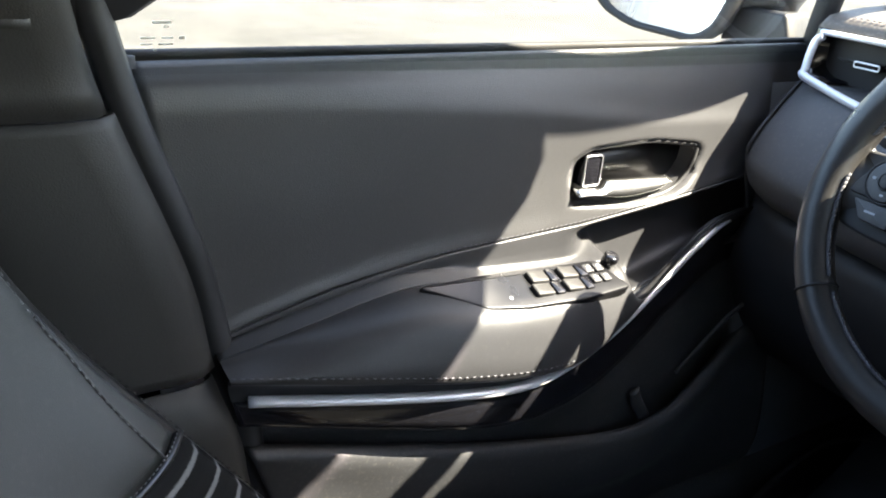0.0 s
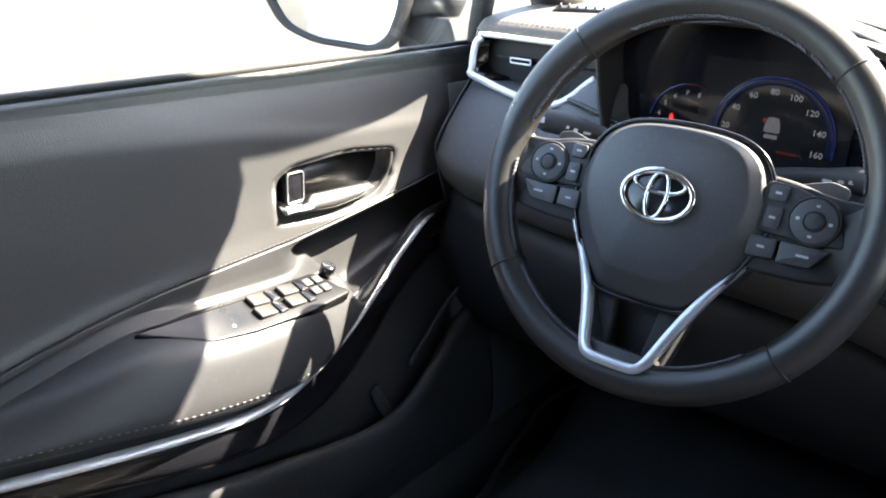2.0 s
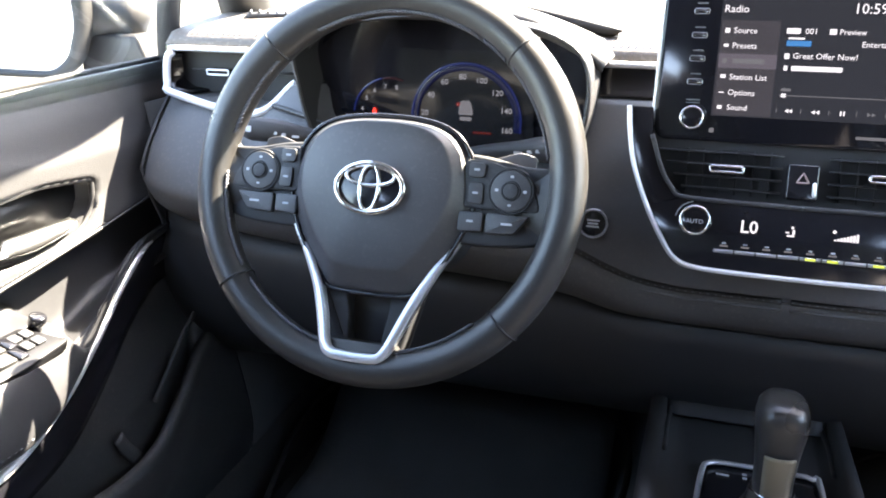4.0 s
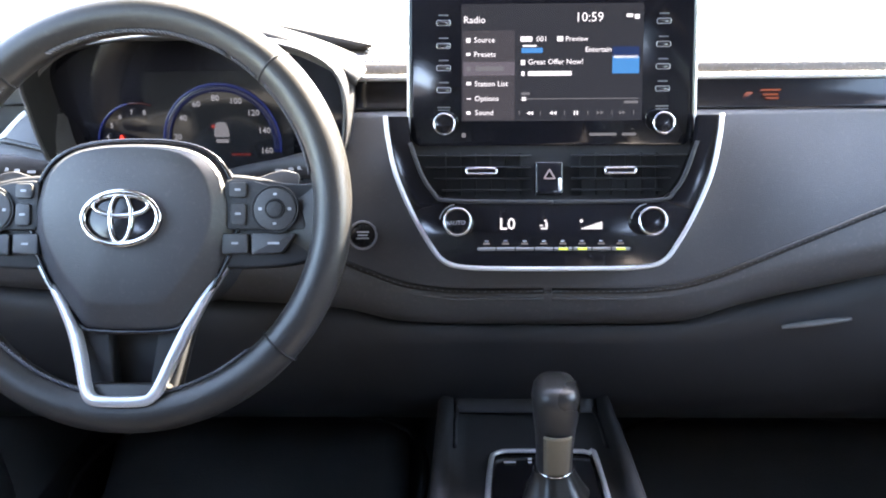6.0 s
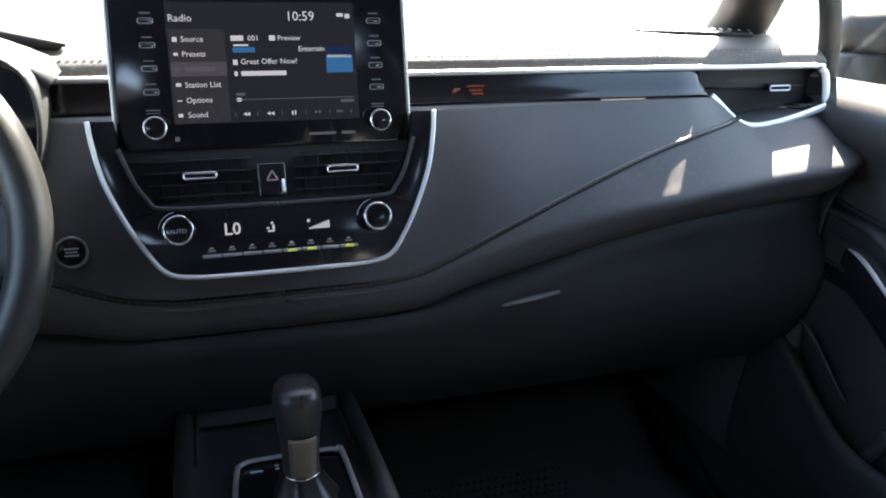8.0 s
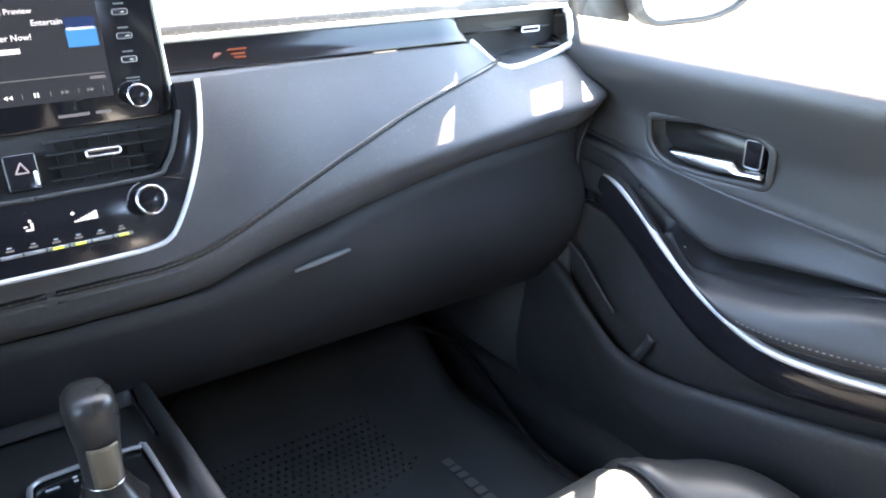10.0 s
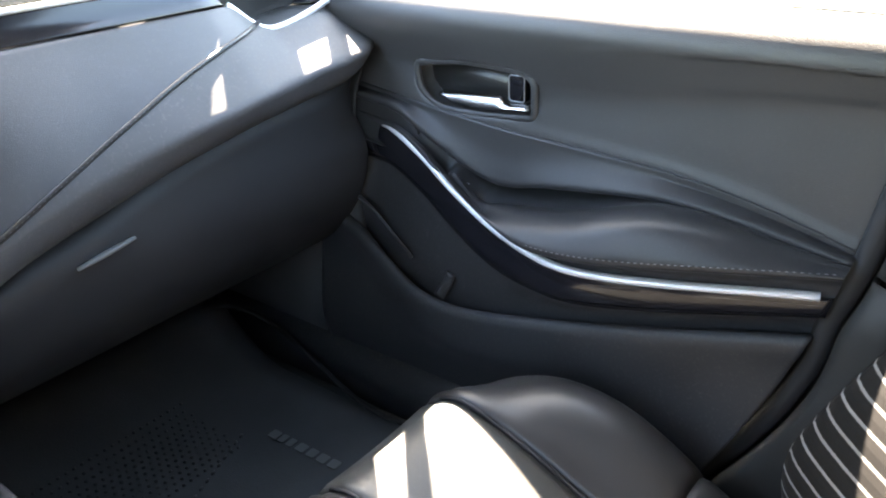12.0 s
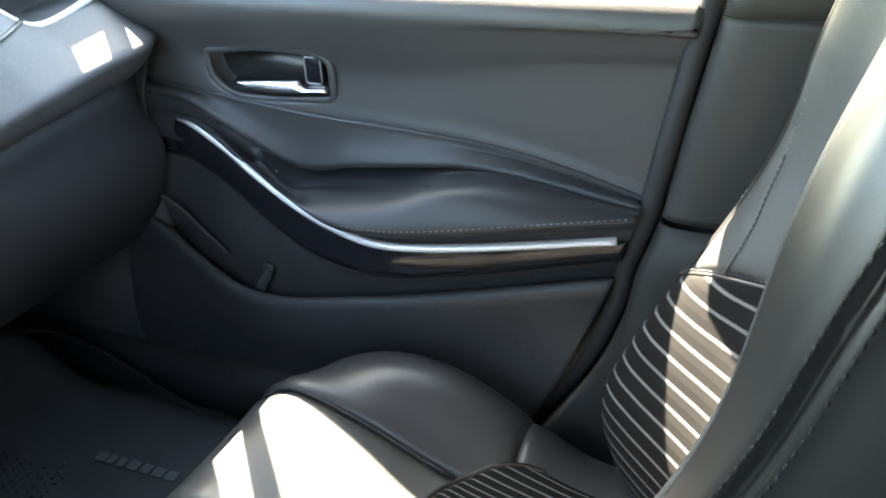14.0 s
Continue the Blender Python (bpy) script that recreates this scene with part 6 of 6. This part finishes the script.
def build_shifter():
    sh = thing("gear_lever", "black leather gear lever with a pale worn front", "gear lever", (0.002, 0.0, 0.608))
    rows = []
    for z, rx, ry, dx, dy in ((0.609, 0.031, 0.034, 0.004, -0.006), (0.617, 0.026, 0.028, 0.003, -0.004), (0.626, 0.021, 0.022, 0.002, 0.0), (0.634, 0.0185, 0.019, 0.001, 0.002)):
        rows.append([(dx + rx * math.cos(t) * (1 + 0.05 * math.sin(6 * t)), 0.004 + dy + ry * math.sin(t) * (1 + 0.05 * math.sin(6 * t)), z) for t in [2 * math.pi * k / 48 for k in range(48)]])
    part("boot", sheet(rows, closed_v=True), SEATBLACK, sh, "gathered black leather boot")
    rows = []
    for z, rx, ry, dy in ((0.634, 0.0150, 0.017, 0.004), (0.638, 0.0165, 0.019, 0.004), (0.650, 0.0165, 0.020, 0.006), (0.670, 0.0180, 0.022, 0.008), (0.690, 0.0205, 0.025, 0.009), (0.704, 0.0218, 0.027, 0.009), (0.714, 0.0205, 0.026, 0.009), (0.720, 0.0165, 0.022, 0.009), (0.7225, 0.008, 0.012, 0.009), (0.7228, 0.0005, 0.0005, 0.009)):
        rows.append([(0.0015 + math.copysign(abs(math.cos(t)) ** 0.75, math.cos(t)) * rx, dy + math.copysign(abs(math.sin(t)) ** 0.75, math.sin(t)) * ry, z) for t in [2 * math.pi * k / 40 for k in range(40)]])
    part("knob", sheet(rows, closed_v=True), RIM, sh, "smooth black leather knob")
    rows = []
    for k in range(13):
        z = 0.640 + 0.040 * k / 12
        w = 0.0105 + 0.0015 * k / 12
        rows.append([(0.0015 + w * u, -0.0150 - 0.002 * (z - 0.64) / 0.04 - 0.0012 + 0.0035 * u * u, z) for u in (-1, -0.6, -0.2, 0.2, 0.6, 1)])
    part("front_panel", thicken(sheet(rows), 0.002), surface("satin_taupe", (0.20, 0.17, 0.12), 0.35, metal=0.3), sh, "satin taupe front of the lever")
    ring = [(0.0015 + 0.0172 * math.cos(t), 0.004 + 0.0192 * math.sin(t), 0.6365) for t in [2 * math.pi * k / 36 for k in range(36)]]
    part("collar", tube(ring, 0.0014, 0.0014, 8, closed=True), CHROME, sh, "thin bright collar")


build_shifter()


# ---- floor mats ----
def build_mat(s, label):
    ob = thing("floor_mat", label, "floor mat", (0.40 * s, 0.12, 0.30), "floor mats")
    o = [(0.165, -0.20), (0.62, -0.20), (0.63, 0.20), (0.60, 0.44), (0.20, 0.46), (0.165, 0.20)]

    def z_of(y):
        return 0.312 + 0.13 * step(y - 0.30, 0.25)
    rows = []
    for j in range(22):
        y = -0.20 + 0.66 * j / 21
        rows.append([(s * (0.165 + (0.62 - 0.165) * k / 12), y, z_of(y) + 0.002 * noise.noise((k * 0.3, y * 6, s))) for k in range(13)])
    part("mat", thicken(sheet(rows), 0.008), MAT, ob, "charcoal pile mat")
    edge = spline([(s * x, y, z_of(y) + 0.003) for x, y in ((0.168, -0.19), (0.618, -0.19), (0.62, 0.1), (0.615, 0.44), (0.17, 0.45), (0.168, 0.1))], 80)
    part("binding", tube(edge, 0.005, 0.004, 6), RUBBER, ob)
    if s > 0:
        # ribbed heel patch: rows of small studs
        bm = bmesh.new()
        for i in range(22):
            for j in range(13):
                x, y = 0.19 + 0.012 * i + (0.006 if j % 2 else 0), 0.205 + 0.013 * j
                if y < 0.36:
                    bmesh.ops.create_icosphere(bm, subdivisions=1, radius=0.0028, matrix=Matrix.Translation((x, y, z_of(y) + 0.002)))
        tagged(part("heel_studs", bm, surface("mat_stud", (0.05, 0.055, 0.055), 0.6), ob, "small raised studs"), kind="stuff")
        line = [(0.20 + 0.016 * k, 0.115 + 0.0065 * k, z_of(0.15) + 0.003) for k in range(18)]
        part("heel_edge", stitches(line, 0.010, 0.006, 0.005), surface("mat_edge", (0.06, 0.065, 0.065), 0.6), ob, "dotted edge of the heel patch")
        # unlettered pale badge where the mat carries a name
        badge = surface("mat_badge", (0.13, 0.135, 0.14), 0.7)
        for w, q in ((0.016, 0.0), (0.017, 0.019), (0.015, 0.038), (0.017, 0.057), (0.012, 0.076), (0.012, 0.091), (0.017, 0.107)):
            p = Vector((0.497, 0.062, z_of(0.1) + 0.004)).lerp(Vector((0.492, 0.200, z_of(0.2) + 0.004)), q / 0.124)
            part("badge_bar", plate(rrect(w, 0.017, 0.003), 0.001, Matrix.Translation(p) @ Matrix.Rotation(radians(92), 4, 'Z') @ Matrix.Shear('XY', 4, (0.25, 0))), badge, ob, smooth=False)


build_mat(1, "charcoal passenger floor mat with a studded heel patch")
build_mat(-1, "charcoal driver's floor mat with bound edge")


# ---- seats ----
plain_part = part
RIDGE_Z = [(-0.60, 0.475), (-0.5, 0.482), (-0.44, 0.510), (-0.40, 0.535), (-0.35, 0.560), (-0.30, 0.570), (-0.255, 0.566), (-0.204, 0.545), (-0.16, 0.515)]
MID_Z = [(-0.60, 0.455), (-0.45, 0.482), (-0.36, 0.508), (-0.28, 0.543), (-0.205, 0.566), (-0.175, 0.560), (-0.16, 0.545)]
RIDGE_Y = [(0.36, -0.56), (0.445, -0.55), (0.514, -0.516), (0.578, -0.506), (0.646, -0.530), (0.702, -0.557), (0.759, -0.585), (0.817, -0.612), (0.872, -0.630), (0.947, -0.643), (1.0, -0.657), (1.06, -0.680), (1.09, -0.71)]


SEAM_Q = [(0.4, 0.845), (0.80, 0.825), (0.865, 0.795), (0.92, 0.755), (0.954, 0.73), (1.08, 0.705)]


def build_seat(s, name, label, lean=0.0, rib=0.722):
    seat = thing(name, label, "car seat", (0.36 * s, -0.4, 0.31), "front seats")
    c = 0.372
    back = []

    def part(nm, bm, mat, parent, lab="", smooth=True):
        # the whole seat is a little larger than drawn, about a point by the middle of the cabin
        p = Vector((-0.095 * s, -0.626, 1.094))
        bmesh.ops.transform(bm, matrix=Matrix.Translation(p) @ Matrix.Scale(1.05, 4) @ Matrix.Translation(-p), verts=bm.verts)
        if lean and back:
            for v in bm.verts:
                v.co.y += lean * (0.85 - v.co.z)
        return plain_part(nm, bm, mat, parent, lab, smooth)

    def top(u, y):
        """Height of the cushion at an offset u from its middle line."""
        a = abs(u)
        mid, rid = ip(y, MID_Z), ip(y, RIDGE_Z)
        if a <= 0.085:
            return mid - 0.004 * (1 - (a / 0.085) ** 2)
        if a <= 0.165:
            q = (a - 0.085) / 0.08
            return mid + (rid - mid) * (q * q * (3 - 2 * q)) + 0.006 * math.sin(q * math.pi)
        q = (a - 0.165) / 0.065
        return rid - 0.075 * q ** 2.2

    def area(u0, u1, y0, y1, nu, ny, mat, nm, lab, uv=False, tuck=0.005, wrap=False):
        rows, uvs = [], []
        for j in range(ny + 1):
            y = y0 + (y1 - y0) * j / ny
            row, urow = [], []
            for i in range(nu + 1):
                u = u0 + (u1 - u0) * i / nu
                edge = min(u - u0 if u0 > -0.22 else 1, u1 - u if u1 < 0.22 else 1, y - y0 if y0 > -0.55 else 1, y1 - y if y1 < -0.18 else 1)
                yy = y
                if uv:
                    # rounded front edge of the insert
                    front = y1 - 0.115 * (1 - math.sqrt(max(1 - (u / u1) ** 2, 0)))
                    yy = y0 + (front - y0) * j / ny
                    edge = min(front - yy, u - u0, u1 - u) + 0.002
                z = top(u, yy) - tuck * (1 - step(edge, 0.010)) + (0.0045 if uv else 0)
                row.append((s * (c + u), yy, z))
                urow.append((u, u))
            rows.append(row)
            uvs.append([(y, i / nu * (u1 - u0) * 2.3) for i in range(nu + 1)])
        if wrap:
            for dy, dz in ((0.012, -0.006), (0.022, -0.022), (0.026, -0.045), (0.022, -0.08), (0.012, -0.13)):
                rows.append([(x, y1 + dy, z + dz) for x, _, z in rows[ny]])
                uvs.append(uvs[-1])
        return part(nm, thicken(sheet(rows, uv=uvs if uv else None, flip=s < 0), 0.004), mat, seat, lab)
    area(-0.085, 0.085, -0.45, -0.165, 14, 28, SEATPLAIN, "front_panel", "smooth leatherette front of the cushion", wrap=True)
    area(-0.128, 0.128, -0.60, -0.357, 40, 30, STRIPE, "cushion_insert", "charcoal cloth insert with pale ribs", uv=True)
    area(0.085, 0.23, -0.43, -0.165, 16, 28, SEATDARK, "outer_bolster", "black leatherette cushion bolster", wrap=True)
    area(-0.23, -0.085, -0.43, -0.165, 16, 28, SEATDARK, "inner_bolster", "black leatherette cushion bolster", wrap=True)
    area(0.110, 0.23, -0.60, -0.43, 12, 18, SEATDARK, "rear_outer_bolster", "black leatherette cushion bolster")
    area(-0.23, -0.110, -0.60, -0.43, 12, 18, SEATDARK, "rear_inner_bolster", "black leatherette cushion bolster")
    for q in (-1, 1):
        rows = [[(s * (c + q * (0.228 + d)), y, (top(0.23, y) - 0.002) * (1 - k) + 0.36 * k) for y in [-0.60 + 0.44 * j / 20 for j in range(21)]] for k, d in ((0, 0), (0.15, 0.012), (0.45, 0.016), (1, 0.0))]
        part("side_skirt", thicken(sheet(rows, flip=(s * q) > 0), 0.004), PLASTIC, seat, "black plastic seat side cover")
        pth = spline([(s * (c + q * 0.085), y, top(0.085, y) - 0.001) for y in [-0.372 + 0.20 * k / 12 for k in range(13)]], 30)
        part("cushion_seam", tube(pth, 0.0022, 0.0022, 6), RUBBER, seat)
        pth = [(s * (c + q * 0.212), y, top(0.212, y) + 0.001) for y in [-0.40 + 0.12 * k / 12 for k in range(13)]]
        part("bolster_stitching", stitches(pth, 0.005, 0.003, 0.0015), DARKTHREAD, seat)
    arch = [(u, -0.357 - 0.115 * (1 - math.sqrt(1 - (u / 0.1285) ** 2))) for u in [0.128 * math.sin(-1.57 + 3.14 * k / 40) for k in range(41)]]
    pth = [(s * (c + u), y, top(u, y) + 0.001) for u, y in arch]
    part("insert_piping", tube(pth, 0.0025, 0.0025, 6), SEATBLACK, seat)
    base = [(s * (c - 0.2), -0.60), (s * (c + 0.2), -0.60), (s * (c + 0.2), -0.20), (s * (c - 0.2), -0.20)]
    part("base", plate(base, 0.16, Matrix.Translation((0, 0, 0.46))), DARK, seat, "dark seat base", smooth=False)

    back.append(True)

    # backrest: profile across the seat at each height
    def across(z):
        yr = ip(z, RIDGE_Y)
        k = 1 - 0.16 * step(z - 0.80, 0.28)
        dip = 0.072 - 0.030 * step(z - 0.80, 0.2) + 0.034 * step(0.76 - z, 0.08)
        w = 0.098 - 0.042 * step(0.76 - z, 0.08)
        f = 0.010 if s > 0 else 0.0
        return [(-0.210 * k, yr - 0.150), (-0.227 * k, yr - 0.085), (-0.225 * k, yr - 0.040 + 0.3 * f), (-0.210 * k, yr - 0.012 + 0.7 * f), (-0.182 * k, yr + f), (-0.155 * k, yr - 0.012 + f), (-0.130 * k, yr - 0.036 + 0.5 * f), (-w * k, yr - dip), (0.0, yr - dip - 0.008),
                (w * k, yr - dip), (0.132 * k, yr - 0.034), (0.157 * k, yr - 0.012), (0.180 * k, yr), (0.205 * k, yr - 0.012), (0.222 * k, yr - 0.040), (0.227 * k, yr - 0.085), (0.210 * k, yr - 0.150)]

    def arch_z(u):
        """Rise of the seam above the ribbed cloth towards the middle of the seat."""
        return (0.050 if s > 0 else 0.0) * max(1 - (abs(u) / 0.182) ** 3, 0)

    def face_y(u, z):
        """Depth of the backrest's front at an offset u from its middle line."""
        pts = spline([(a, y, 0) for a, y in across(z)[4:13]], 90)
        return ip(u, [(p.x, p.y) for p in pts])

    def section(z, q, i0=0):
        """Point and outward direction on the side of the backrest, q from 0 to 1 over its curve."""
        pts = spline([(u, y, 0) for u, y in across(z)[i0:i0 + 5]], 57)
        i = min(max(int(q * 56), 1), 55)
        d = (pts[i + 1] - pts[i - 1]).normalized()
        out = Vector((-d.y, d.x, 0))
        return pts[i], (out if i0 == 0 else out)

    def panel(i0, i1, z0, z1, n, nz, mat, nm, lab, uv=False, groove=None):
        rows, uvs = [], []
        across_u = [q.x for q in spline([(u, y, 0) for u, y in across(rib)[i0:i1 + 1]], n + 1)]
        for j in range(nz + 1):
            row, urow = [], []
            for i in range(n + 1):
                q = i / n
                zz0 = z0 + (arch_z(across_u[i]) if z0 == rib else 0)
                zz1 = z1 + (arch_z(across_u[i]) if z1 == rib else 0)
                z = zz0 + (zz1 - zz0) * j / nz
                pts = spline([(u, y, 0) for u, y in across(z)[i0:i1 + 1]], n + 1)
                p = pts[i]
                edge = min(q, 1 - q) * 0.4
                dz = min(z - zz0 if z0 > 0.5 else 1, zz1 - z if z1 < 1.0 else 1)
                t = 0.004 * (1 - step(min(edge, dz), 0.010))
                if groove is not None and 0 < i < n:
                    # sewn seam: a groove between two soft welts
                    d = (pts[i + 1] - pts[i - 1]).normalized()
                    g = (q - (ip(z, SEAM_Q) if groove > 0.5 else 1 - ip(z, SEAM_Q))) * 0.165
                    lift = 0.0045 * math.exp(-(g / 0.0100) ** 2) - 0.0105 * math.exp(-(g / 0.0026) ** 2)
                    p = p + Vector((-d.y, d.x, 0)) * lift
                row.append((s * (c + p.x), p.y - t, z))
                urow.append((p.x, z))
            rows.append(row)
            uvs.append(urow)
        skin = sheet(rows, uv=uvs if uv else None, flip=s > 0)
        return part(nm, skin if groove is not None else thicken(skin, 0.004), mat, seat, lab)
    panel(4, 12, 0.42, rib, 44, 40, STRIPE, "back_insert", "charcoal cloth backrest with pale sewn ribs", uv=True)
    panel(7, 9, rib, 1.085, 14, 36, SEATPLAIN, "back_centre", "smooth grey leatherette upper backrest")
    panel(9, 12, rib, 1.085, 14, 36, SEATPLAIN, "outer_wing", "smooth leatherette backrest wing")
    panel(4, 7, rib, 1.085, 14, 36, SEATPLAIN, "inner_wing", "smooth leatherette backrest wing")
    panel(0, 4, 0.40, 1.085, 110, 60, SEATBLACK, "inner_side", "black leatherette side of the backrest", groove=0.80)
    panel(12, 16, 0.40, 1.085, 80, 60, SEATBLACK, "outer_side", "black leatherette side of the backrest", groove=0.20)
    # top roll and back
    rows = []
    for yo, zo, k in ((0.0, 1.082, 1.0), (-0.012, 1.100, 0.98), (-0.045, 1.112, 0.95), (-0.085, 1.108, 0.95), (-0.11, 1.085, 0.97), (-0.12, 0.95, 1.0), (-0.12, 0.45, 1.05)):
        rows.append([(s * (c + u * k), y + yo if yo > -0.1 else ip(min(zo, 1.08), RIDGE_Y) - 0.15, zo) for u, y in across(1.082)[2:15]])
    part("back_shell", thicken(sheet(rows, flip=s < 0), 0.005), SEATBLACK, seat, "black back of the seat")
    # seams
    for q, i in ((-1, 4), (1, 12)):
        zs = [0.44 + 0.63 * k / 24 for k in range(25)]
        for off in (-0.038, 0.038):
            st = []
            for z in zs:
                p, out = section(z, (ip(z, SEAM_Q) if q < 0 else 1 - ip(z, SEAM_Q)) + off, 0 if q < 0 else 12)
                p = p + out * 0.0036
                st.append((s * (c + p.x), p.y, z))
            part("side_stitching", stitches(st, 0.0042, 0.0020, 0.0017), BLACKTHREAD, seat, "sewn stitches along the seam")
        st = []
        for z in [0.745 + 0.165 * k / 24 for k in range(25)]:
            u = q * (0.0 if s > 0 else 0.012) + q * ip(z, [(0.745, 0.142), (0.79, 0.148), (0.83, 0.156), (0.91, 0.158)])
            st.append((s * (c + u), face_y(u, z) + 0.0008, z))
        part("wing_seam", tube(st[:17], 0.0011, 0.0011, 6), SEATPLAIN, seat)
        st = [(x - q * s * 0.004 * step(z - 0.765, 0.02), y, z) for x, y, z in st[4:]]
        part("wing_stitching", stitches(st, 0.0030, 0.0026, 0.0011), THREAD, seat, "pale stitches on the wing seam")
    pts = spline([(u, y, 0) for u, y in across(rib)[4:13]], 50)
    seam = []
    for p in pts:
        z = rib + arch_z(p.x)
        seam.append(Vector((s * (c + p.x), face_y(p.x, z), z)))
    part("rib_piping", tube([a + Vector((0, 0.001, 0)) for a in seam], 0.0022, 0.0022, 6), SEATBLACK, seat)
    part("piping_stitching", stitches([a + Vector((0, 0.0012, 0.004)) for a in seam], 0.0026, 0.0016, 0.0009), THREAD, seat)
    return seat


build_seat(1, "passenger_seat", "black leatherette passenger seat with ribbed cloth backrest, sunlit")
build_seat(-1, "driver_seat", "black leatherette driver's seat with ribbed cloth insert", 0.24, 0.752)


# ---- print on the driver's window ----
def build_window_print():
    mark = thing("window_print", "small faint maker's print on the side window", "glass marking", (-0.722, -0.515, 0.955))
    ink = surface("glass_print", (0.62, 0.61, 0.56), 0.8)
    for y, z, w, h in ((-0.519, 0.977, 0.016, 0.0035), (-0.516, 0.974, 0.004, 0.003), (-0.528, 0.966, 0.012, 0.0022), (-0.515, 0.966, 0.010, 0.0022), (-0.505, 0.966, 0.005, 0.004), (-0.529, 0.9615, 0.010, 0.002), (-0.516, 0.9615, 0.012, 0.002), (-0.523, 0.957, 0.003, 0.002)):
        x = -0.7195 + 0.45 * max(z - 0.95, 0) * 0.75
        part("print_bar", plate(rrect(w * 0.8, h * 0.5, 0.0004, 0, 0), 0.0003, Matrix(((0, 0, 1, x), (1, 0, 0, y), (0, 1, 0, z), (0, 0, 0, 1)))), ink, mark, smooth=False)


build_window_print()
